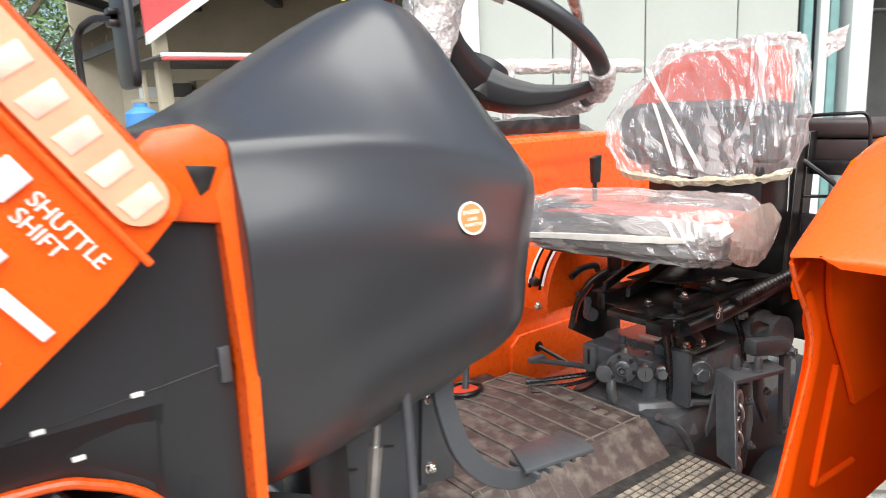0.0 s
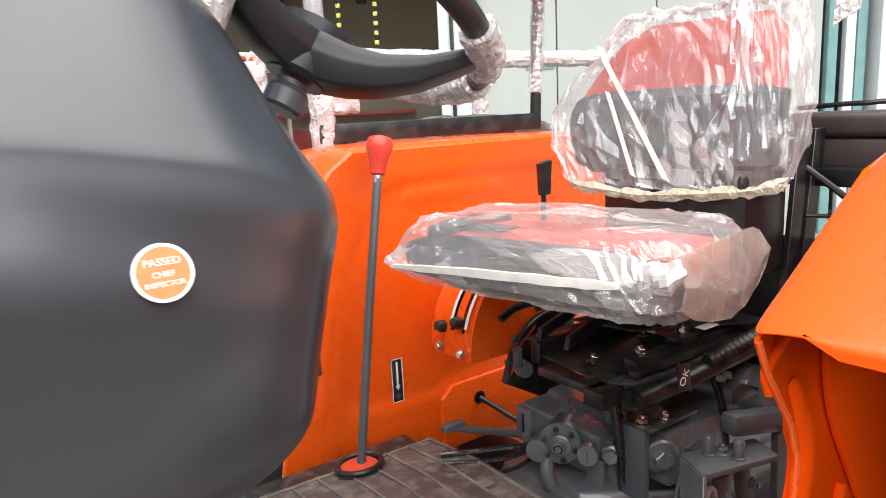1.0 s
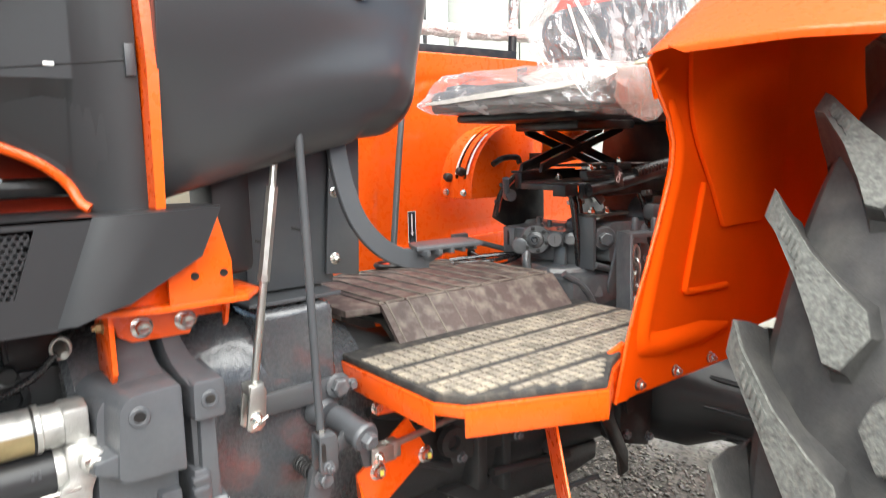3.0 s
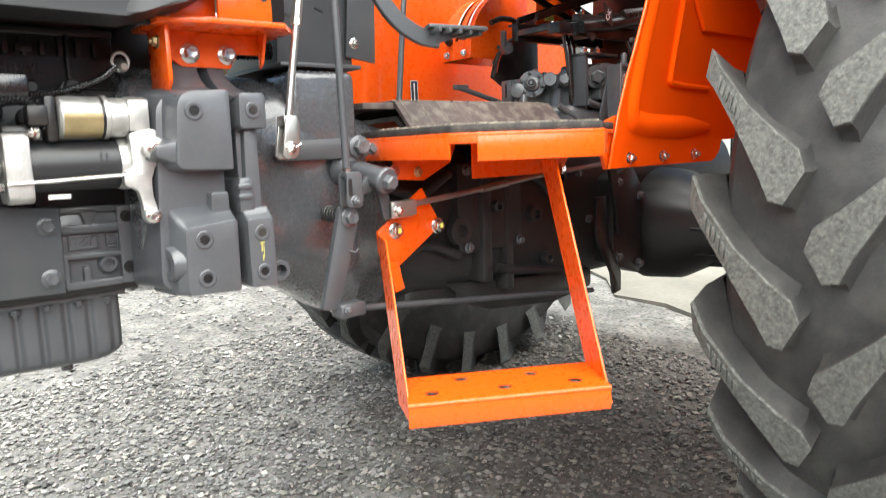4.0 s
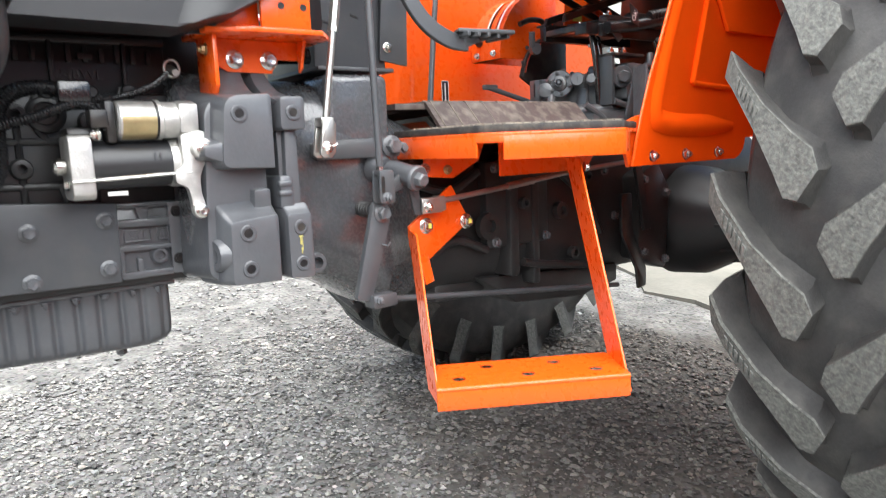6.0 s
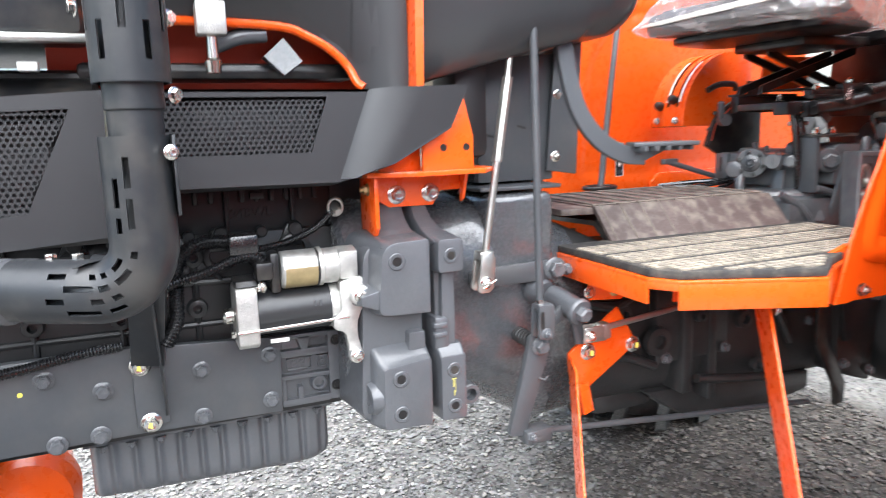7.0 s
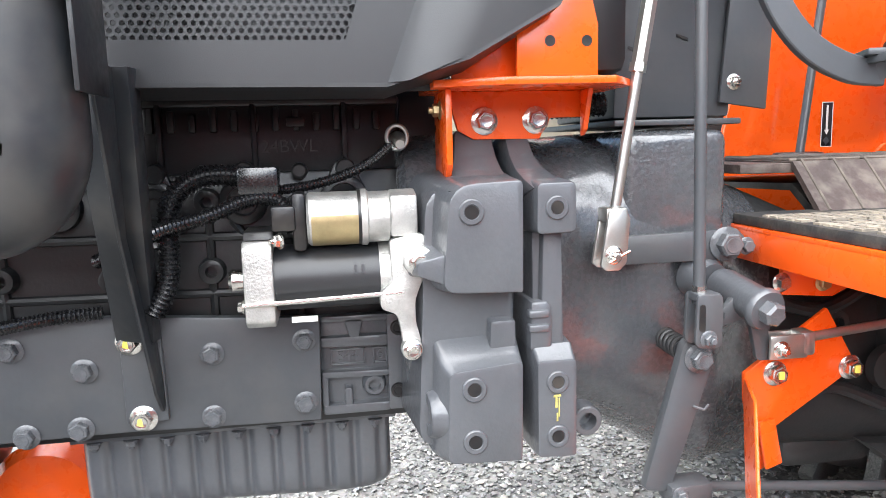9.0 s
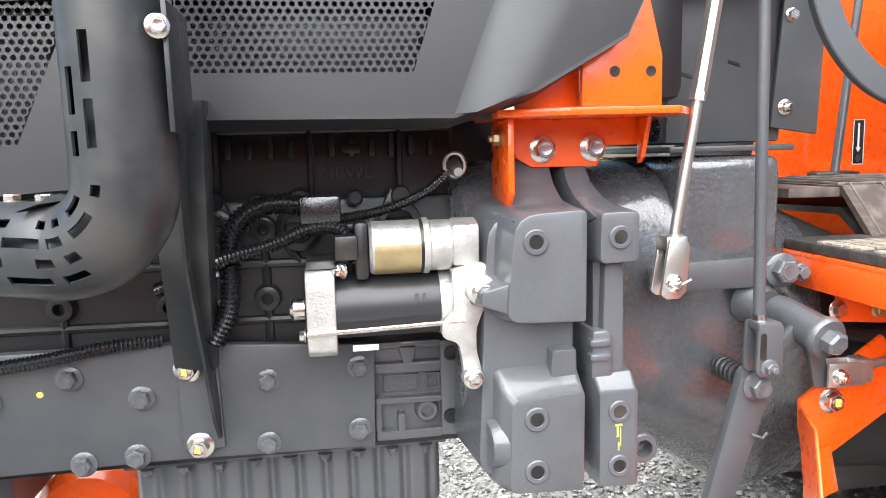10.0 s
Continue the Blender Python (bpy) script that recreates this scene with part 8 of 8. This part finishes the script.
part("seat_film", crinkled(loft(rings), 0.005, (1, 0.5, 1), 3, 2), SEATFILM, seat, "creased clear plastic film over the seat cushion", smooth=12)
bm = bevelled(loft([[(-0.192, y, z - w), (-0.1925, y, z + w), (-0.201, y, z + w), (-0.2005, y, z - w)] for y, z, w in ((0.215, 1.436, 0.002), (0.16, 1.4385, 0.0045), (0.05, 1.445, 0.0055), (-0.06, 1.450, 0.006), (-0.15, 1.454, 0.0055), (-0.19, 1.457, 0.004))]), 0)
part("film_fold", crumpled(bm, 0.0012, 60, 4), TAPE, seat, "long white fold of the film")
bm = loft([[(-0.165, -0.205, 1.438), (-0.170, -0.245, 1.452), (-0.150, -0.250, 1.462), (-0.160, -0.205, 1.452)], [(-0.178, -0.215, 1.452), (-0.182, -0.250, 1.462), (-0.165, -0.262, 1.474), (-0.17, -0.215, 1.468)], [(-0.165, -0.215, 1.478), (-0.168, -0.240, 1.484), (-0.158, -0.250, 1.488), (-0.158, -0.22, 1.484)]])
part("film_knot", crumpled(bm, 0.007, 30, 7), SEATFILM, seat, "bunched white pucker of the film", smooth=25)
side = [(-0.155, 1.487, 1.425), (-0.12, 1.490, 1.405), (-0.06, 1.492, 1.388), (0.0, 1.494, 1.378), (0.05, 1.494, 1.384), (0.10, 1.490, 1.405), (0.128, 1.482, 1.430)]
bm = loft([[(u, -0.252 + 0.010 * abs(u) / 0.15, top), (u, -0.262, (top + low) / 2), (u, -0.256, low), (u, -0.254, low), (u, -0.260, (top + low) / 2), (u, -0.250 + 0.010 * abs(u) / 0.15, top)] for u, top, low in side])
part("film_drape", crinkled(bm, 0.0010, (1, 1, 1), 6, 1), DRAPE, seat, "limp beige film hanging down the cushion's side", smooth=25)
for ob in [o for o in seat.children if o.name.split(".")[0] in ("film_drape", "front_bolster", "side_bolster", "seat_shell", "label_tag", "seat_film", "film_fold", "film_knot")]:
    ob.matrix_basis = SEAT
for v in seat.data.vertices:
    v.co = SEAT @ v.co

heights = ((1.520, -0.03), (1.524, 0.008), (1.545, 0.014), (1.60, 0.020), (1.665, 0.020), (1.73, 0.014), (1.79, 0.012), (1.828, 0.006), (1.833, -0.02))
part("backrest_film", crinkled(loft([back_ring(z, g, 0.055) for z, g in heights]), 0.009, (1, 1, 0.5), 9, 2), FILM, seat, "creased clear plastic film over the backrest", smooth=12)


def on_back(y, z, out=0.006):
    """A place on the front of the backrest's film."""
    ring = back_ring(z, 0.018, 0.055, 8)
    cy, hw = (ring[2][1] + ring[6][1]) / 2, (ring[2][1] - ring[6][1]) / 2
    k = max(-0.98, min(0.98, (y - cy) / hw))
    bulge = (0.055 + 0.018) * math.sqrt(1 - k ** 4) ** 0.6
    return Vector((1.352 - 0.125 * (y - 0.03) + 0.035 * (z - 1.52) / 0.30 - bulge - 0.35 * (y - cy) ** 2 - out, y, z))


for y0, z0, y1, z1, w in ((0.392, 1.782, 0.235, 1.545, 0.016), (0.365, 1.70, 0.300, 1.55, 0.011)):
    path = [on_back(y0 + (y1 - y0) * k / 8, z0 + (z1 - z0) * k / 8) for k in range(9)]
    bm = bevelled(loft([[p + Vector((0, w * f, w * 0.4 * f)) + Vector((d, 0, 0)) for f, d in ((-0.5, 0), (0.5, 0), (0.5, -0.0015), (-0.5, -0.0015))] for p in path]), 0)
    part("film_fold", bm, TAPE, seat, "flat milky folded strip of the film")
hem = [on_back(y, z, -0.002) for y, z in ((0.452, 1.535), (0.42, 1.526), (0.35, 1.520), (0.29, 1.514), (0.22, 1.518), (0.15, 1.524), (0.09, 1.530), (0.05, 1.545))]
bm = loft([[p + Vector((0.002, 0, 0.009 + 0.003 * math.sin(i * 1.7))), p + Vector((-0.004, 0, 0.002)), p + Vector((0.002, 0, -0.009 - 0.003 * math.sin(i * 2.3))), p + Vector((0.003, 0, 0))] for i, p in enumerate(curve(hem, 3))])
part("film_hem", crumpled(bm, 0.0022, 40, 5), HEM, seat, "gathered milky hem of the film")
part("film_flap", crumpled(loft([[(1.375, 0.030, 1.775), (1.380, 0.030, 1.830), (1.383, 0.030, 1.830), (1.378, 0.030, 1.775)], [(1.385, -0.005, 1.80), (1.388, -0.012, 1.845), (1.391, -0.012, 1.845), (1.388, -0.005, 1.80)]]), 0.003, 40, 2), CLING, seat, "loose milky corner of the film")
for k in range(7):  # gathered film along the top edge
    y = 0.09 + k * 0.045
    part("film_pucker", crumpled(tube([(1.355 - 0.1 * y, y - 0.02, 1.828), (1.35 - 0.1 * y, y, 1.831 + 0.003 * (k % 3)), (1.355 - 0.1 * y, y + 0.02, 1.828)], 0.006, 8), 0.003, 50, k), CLING, seat)

# ---- steering wheel ----
WC, WR = Vector((0.655, 0.275, 1.817)), 0.204
WM = Matrix.Translation(WC) @ Euler((0, radians(31.7), 0)).to_matrix().to_4x4()
ring = [WM @ Vector((WR * math.cos(a), WR * math.sin(a), 0)) for a in [2 * math.pi * j / 72 for j in range(73)]]
sw = part("steering_wheel", tube(ring, 0.0150, 14), PLASTIC, tractor, "black steering wheel partly wrapped in film")
def spoke(deg, wide):
    a = radians(deg)
    d = Vector((math.cos(a), math.sin(a), 0))
    n = Vector((-d.y, d.x, 0))
    rows = []
    for t, w, z, deep in ((-0.12, 0.040, -0.070, 0.034), (0.10, 0.042, -0.074, 0.034), (0.30, 0.036, -0.074, 0.029), (0.50, 0.031, -0.066, 0.024), (0.72, 0.026, -0.046, 0.020), (0.88, 0.021, -0.022, 0.016), (1.0, 0.015, -0.003, 0.012)):
        p = d * WR * t
        w *= wide
        rows.append([WM @ (p + n * w + Vector((0, 0, z + deep * 0.6))), WM @ (p + n * w * 0.98 + Vector((0, 0, z - deep * 0.1))), WM @ (p + n * w * 0.62 + Vector((0, 0, z - deep))), WM @ (p - n * w * 0.62 + Vector((0, 0, z - deep))), WM @ (p - n * w * 0.98 + Vector((0, 0, z - deep * 0.1))), WM @ (p - n * w + Vector((0, 0, z + deep * 0.6)))])
    return bevelled(loft(rows), 0.003)


for deg in (-46, 74, 194):
    part("spoke", spoke(deg, 1.0), PLASTIC, sw)
axis = WM.to_3x3() @ Vector((0, 0, 1))
part("wheel_hub", lathe([(-0.108, 0.036), (-0.102, 0.042), (-0.06, 0.048), (-0.04, 0.048), (-0.036, 0.0)], WC, axis, 28), PLASTIC, sw)
part("column_nut", lathe([(-0.150, 0.022), (-0.146, 0.026), (-0.126, 0.026), (-0.118, 0.020), (-0.112, 0.020)], WC, axis, 20), GREY, sw)
for lo, hi in ((-62, -34), (-22, 40), (190, 235)):
    seg = [WM @ Vector((WR * math.cos(radians(a)), WR * math.sin(radians(a)), 0)) for a in range(lo, hi, 3)]
    part("film_wrap", crumpled(tube(seg, 0.021, 12), 0.003, 60, lo), CLING, sw, "cling film wound round the rim")
part("column_wrap", crumpled(tube([(0.45, 0.21, 1.74), (0.47, 0.22, 1.80), (0.50, 0.225, 1.86), (0.53, 0.23, 1.95)], [0.030, 0.034, 0.034, 0.03], 14), 0.008, 30, 8), CLING, sw, "cling film bunched round the column")
# ignition switch and stalk behind the cowl
part("ignition_switch", lathe([(0, 0.020), (0.012, 0.021), (0.020, 0.019), (0.030, 0.021), (0.040, 0.016)], (0.478, 0.098, 1.488), (0.96, -0.25, -0.1), 18), BLACK, tractor)
part("throttle_stalk", bevelled(strap((0.475, 0.090, 1.446), (0.512, 0.080, 1.442), (0, 0.012, 0), (0, 0, 0.022)), 0.005), BLACK, tractor)

# ---- right side rail and mirror ----
rail = part("side_rail", box((0.93, 0.915, 1.622), (1.60, 0.935, 1.665), 0.002), BLACK, tractor, "black steel rail on the right-hand fender")
post = part("roll_post", tube(curve([(1.60, 0.94, 1.62), (1.61, 0.94, 1.80), (1.615, 0.94, 1.90), (1.60, 0.92, 1.98), (1.50, 0.86, 2.05)]), 0.015, 12), BLACK, tractor, "black post wound in cling film")
part("film_wrap", crumpled(tube(curve([(1.602, 0.94, 1.72), (1.611, 0.94, 1.80), (1.616, 0.94, 1.90), (1.601, 0.92, 1.98), (1.51, 0.865, 2.045)]), 0.018, 12), 0.003, 60, 2), FILM, post)
front_post = part("roll_post", tube([(0.950, 0.94, 1.585), (0.950, 0.94, 2.15)], 0.016, 12), BLACK, tractor, "black post thickly wound in white film")
part("film_wrap", crumpled(tube([(0.950, 0.94, z) for z in (1.575, 1.60, 1.65, 1.70, 1.75, 1.79)], [0.018, 0.024, 0.027, 0.026, 0.027, 0.019], 12), 0.006, 35, 6), CLING, front_post, "bunched milky wrapping film")
part("film_wrap", crumpled(tube([(0.950, 0.94, z) for z in (1.79, 1.90, 2.02, 2.15)], 0.0195, 12), 0.003, 60, 3), FILM, front_post)
part("film_flap", crumpled(box((0.975, 0.935, 1.690), (1.045, 0.950, 1.755), 0.004), 0.006, 40, 12), CLING, front_post, "loose milky tail of wrapping film")
mirror = part("mirror", prism([(0.655, 1.775), (0.745, 1.775), (0.755, 1.80), (0.750, 2.02), (0.650, 2.02), (0.645, 1.80)], "x", 0.135, 0.155, 0.012), PLASTIC, tractor, "black rear-view mirror on a bent arm")
part("mirror_arm", tube(curve([(0.13, 0.70, 1.90), (0.10, 0.75, 1.90), (0.08, 0.78, 1.86), (0.08, 0.78, 1.70)]), 0.007, 10), BLACK, mirror)
for z in (1.885, 1.905):
    part("mirror_clamp", box((0.118, 0.685, z), (0.136, 0.715, z + 0.012), 0.003), BLACK, mirror)

# toolbox and wire loop behind the seat
TOOLBROWN = material("dark_brown_plastic", (0.050, 0.036, 0.034), 0.45, vary=0.1, vary_scale=20)
toolbox = part("toolbox", bevelled(box((1.50, -0.02, 1.55), (1.62, 0.16, 1.60), 0), 0.006), TOOLBROWN, tractor, "dark brown toolbox behind the seat")
part("lid", bevelled(box((1.496, -0.026, 1.602), (1.624, 0.166, 1.645), 0), 0.012, segments=3), TOOLBROWN, toolbox)
part("box_tray", box((1.47, -0.08, 1.52), (1.66, 0.20, 1.552), 0.004), BLACK, toolbox)
part("wire_loop", tube(curve([(1.44, 0.11, 1.655), (1.42, 0.00, 1.66), (1.44, -0.04, 1.65), (1.46, -0.04, 1.55)]), 0.004, 8), BLACK, toolbox)
part("cable", tube(curve([(1.44, 0.10, 1.56), (1.46, 0.04, 1.51), (1.50, 0.0, 1.46), (1.58, -0.05, 1.43)]), 0.006, 8), BLACK, tractor)
part("cable", tube([(1.42, 0.08, 1.475), (1.66, -0.06, 1.455)], 0.004, 8), BLACK, tractor)

# ---- the yard's far side ----
FACE = Matrix.Translation((4.05, 4.75, 0)) @ pose(0, 0, 0, 0, 0, -35)  # x along the front, y away from the yard


def placed(ob):
    ob.matrix_basis = FACE @ ob.matrix_basis
    return ob


def face_box(name, lo, hi, mat, parent, label="", bevel=0.01):
    return placed(part(name, box(lo, hi, bevel), mat, parent, label))


hall = thing("workshop_building", "cream panelled workshop front with white columns and open bays", "building", kind="structure")
panels = [(0.30, 1.00), (1.01, 1.90), (1.91, 2.80), (2.81, 3.40)]
for a, c in panels:
    face_box("wall_panel", (a, 0.0, -0.3), (c, 0.10, 4.6), WALL, hall)
for a, c in ((-0.06, 0.29), (3.86, 4.06)):
    face_box("column", (a, -0.12, -0.3), (c, 0.12, 4.6), WHITEPAINT, hall)
face_box("gutter_pipe", (0.04, -0.16, -0.3), (0.075, -0.121, 4.6), BLACK, hall)
for a in (3.44, 3.60, 3.70):
    face_box("door_post", (a, -0.03, -0.3), (a + 0.09, 0.05, 4.6), TEAL if a != 3.60 else WHITEPAINT, hall)
face_box("sign_plate", (0.72, -0.012, 2.02), (0.98, -0.001, 2.10), TEAL, hall, "small green wall sign")
# open bay with a plastered back wall
face_box("back_wall", (-4.5, 3.2, -0.3), (0.3, 3.3, 4.6), TAN, hall)
face_box("side_wall", (0.18, 0.13, -0.3), (0.28, 3.2, 4.6), TAN, hall)
face_box("bay_wall", (4.5, 2.5, -0.3), (9.0, 2.6, 4.6), DARKROOM, hall)
face_box("bay_wall", (4.07, 0.13, -0.3), (4.15, 2.6, 4.6), DARKROOM, hall)
face_box("bay_rail", (4.1, 0.4, 2.45), (7.0, 0.46, 2.50), BLACK, hall)
face_box("lintel", (-4.5, -0.05, 3.4), (9.0, 0.3, 4.6), WALL, hall)
face_box("roof", (-4.8, -1.0, 4.6), (9.0, 3.5, 4.75), DARKROOM, hall)
for i in range(4):
    face_box("truss", (-4.4 + i * 1.1, 0.2, 3.15), (-4.28 + i * 1.1, 3.2, 3.27), DARKROOM, hall)
face_box("wall_shelf", (-2.6, 2.9, 1.7), (-0.4, 3.2, 1.75), REDPAINT, hall)
for i in range(5):
    face_box("crate", (-2.5 + i * 0.42, 2.85, 1.2 + 0.0), (-2.2 + i * 0.42, 3.19, 1.45 + 0.1 * (i % 2)), REDPAINT if i % 2 else DARKROOM, hall)
for x in (-1.02, -0.66):
    chain = placed(part("hoist_chain", tube([(x, 0.6, 2.35), (x, 0.6, 4.6)], 0.018, 8), BLACK, hall, "yellow and black striped hoist chain"))
    for i in range(24):
        face_box("stripe", (x - 0.021, 0.579, 2.37 + i * 0.09), (x + 0.021, 0.621, 2.41 + i * 0.09), PAINTDOT, hall, bevel=0.002)

# lean-to roof with a red fascia, and what is kept under it
shed = thing("lean_to_shed", "red-fasciaed lean-to roof with exposed rafters", "shed", kind="structure")
part("fascia", strap((1.62, 6.0, 2.62), (4.70, 6.0, 4.75), (0, 0, 0.30), (0, 0.05, 0)), REDPAINT, shed, "faded red roof fascia")
part("gutter", strap((1.62, 5.96, 2.43), (4.70, 5.96, 4.54), (0, 0, 0.10), (0, 0.10, 0)), WHITEPAINT, shed)
part("roof_sheet", loft([[(1.62, 6.04, 2.74), (1.62, 10.0, 2.74), (1.62, 10.0, 2.78), (1.62, 6.04, 2.78)], [(4.70, 6.04, 4.87), (4.70, 10.0, 4.87), (4.70, 10.0, 4.91), (4.70, 6.04, 4.91)]]), DARKROOM, shed)
for k in range(7):
    x = 1.85 + k * 0.42
    part("rafter", strap((x, 6.05, 2.44 + (x - 1.62) * 0.69), (x, 9.9, 2.44 + (x - 1.62) * 0.69), (0.05, 0, 0), (0, 0, 0.10)), DARKROOM, shed)
for k in range(5):
    part("purlin", strap((1.9, 6.3 + k * 0.8, 2.72), (4.6, 6.3 + k * 0.8, 4.58), (0, 0.06, 0), (0, 0, 0.06)), TAN, shed)
part("shed_wall", box((1.75, 9.9, -0.3), (4.6, 10.0, 3.6), 0.01), TAN, shed)
part("shed_post", box((1.72, 6.1, -0.3), (1.84, 6.22, 2.6), 0.01), TAN, shed)
part("canopy_edge", box((1.62, 5.55, 2.245), (3.4, 5.62, 2.28), 0.004), WHITEPAINT, shed)
part("canopy_edge", box((1.62, 5.53, 2.215), (3.4, 5.60, 2.242), 0.004), REDPAINT, shed)
part("canopy_sheet", box((1.62, 5.63, 2.25), (3.4, 7.2, 2.27), 0.004), DARKROOM, shed)
rack = thing("storage_rack", "steel rack of mixed dark, white and red machine parts", "rack", kind="")
for z in (0.9, 1.45, 1.90):
    part("shelf", box((1.70, 6.6, z), (3.3, 7.1, z + 0.04), 0.004), TAN, rack)
for x in (1.70, 2.5, 3.26):
    part("post", box((x, 6.58, -0.05), (x + 0.04, 6.62, 2.2), 0.003), TAN, rack)
for k in range(6):
    x = 1.76 + k * 0.25
    part("stacked_part", box((x, 6.7, 1.94), (x + 0.20, 7.0, 2.05 + 0.03 * (k % 3)), 0.01), (WHITEPAINT, DARKROOM, TAN)[k % 3], rack)
    part("stacked_part", box((x, 6.7, 1.49), (x + 0.18, 7.0, 1.68 + 0.06 * (k % 2)), 0.01), (DARKROOM, WHITEPAINT, REDPAINT)[k % 3], rack)
drum = solid("water_drum", lathe([(0, 0.11), (0.01, 0.12), (0.28, 0.12), (0.30, 0.10), (0.33, 0.05), (0.36, 0.05)], (1.30, 5.2, 1.50), (0, 0, 1), 24), material("blue_plastic", (0.06, 0.22, 0.55), 0.4, vary=0.08), "small blue plastic can on a stand", "can")
stand_ob = solid("stand", box((1.16, 5.06, -0.1 + 0.4), (1.44, 5.34, 1.50), 0.01), TAN, "tan box stand under a blue can", "stand")

# film-wrapped guard rail of the next machine
guard = thing("wrapped_guard_rail", "orange tube rail wound in milky packing film", "guard rail")
for path in ([(1.02, 1.52, 1.85), (1.25, 1.62, 1.87), (2.0, 1.72, 1.88), (2.75, 1.55, 1.87)], [(2.02, 1.72, 1.88), (2.03, 1.72, 1.55)], [(1.02, 1.52, 1.85), (1.04, 1.50, 1.52)]):
    part("rail_tube", tube(curve(path), 0.018, 10), ORANGE, guard)
    part("film_wrap", crumpled(tube(curve(path), 0.030, 12), 0.008, 30, len(path)), CLING, guard, "milky packing film")
part("film_sheet", crumpled(strap((0.90, 1.46, 1.80), (1.02, 1.50, 1.52), (0.16, 0, 0.02), (0, 0.01, 0)), 0.01, 20, 1), CLING, guard)
part("rail_foot", box((2.005, 1.695, -0.02), (2.055, 1.745, 1.56), 0.01), GREY, guard)


# low red wall on the near side, unseen, added for red reflections
wall = thing("reflection_wall", "added unseen red sheet wall for red reflections", "wall", kind="structure")
for k in range(12):
    part("wall_sheet", box((-7.0 + k * 1.2, -6.6, -0.95), (-5.82 + k * 1.2, -6.5, 2.25), 0.01), REDSHEET, wall)
part("wall_cap", box((-7.05, -6.66, 2.252), (7.45, -6.44, 2.32), 0.01), DARKROOM, wall)


# ---- trees beyond the yard ----
def tree(x, y, h, seed):
    rng = random.Random(seed)
    t = thing("tree", "leafy green tree beyond the yard", "tree", "trees beyond the yard", at=(x, y, 0))
    bm = tube([(0, 0, -0.5), (0.05, 0, h * 0.3), (0.0, 0.1, h * 0.6)], [0.16, 0.12, 0.06], 8)
    tips = []
    for i in range(7):
        a, z = rng.uniform(0, 6.28), rng.uniform(0.3, 0.6) * h
        e = Vector((math.cos(a) * h * 0.28, math.sin(a) * h * 0.28, z + h * rng.uniform(0.1, 0.35)))
        tube([(0, 0, z), e * 0.5 + Vector((0, 0, z * 0.5)), e], [0.05, 0.035, 0.015], 6, bm)
        tips.append(e)
    part("trunk", bm, BARK, t)
    vs, fs = [], []
    for e in tips * 2:
        for _ in range(260):
            p = e + Vector([rng.gauss(0, h * 0.11) for _ in range(3)])
            u = Vector([rng.gauss(0, 1) for _ in range(3)]).normalized() * rng.uniform(0.05, 0.1)
            w = u.orthogonal() * 0.6
            n = len(vs)
            vs += [p - u, p + w * 0.5, p + u, p - w * 0.5]
            fs.append((n, n + 1, n + 2, n + 3))
    me = bpy.data.meshes.new("crown")
    me.from_pydata([tuple(v) for v in vs], [], fs)
    me.materials.append(LEAF)
    c = new("crown", me)
    c.parent = t


tree(1.5, 13.0, 6.0, 4)
tree(2.7, 14.5, 7.0, 5)
tree(0.3, 15.5, 6.5, 6)
tree(4.2, 17.0, 7.5, 7)
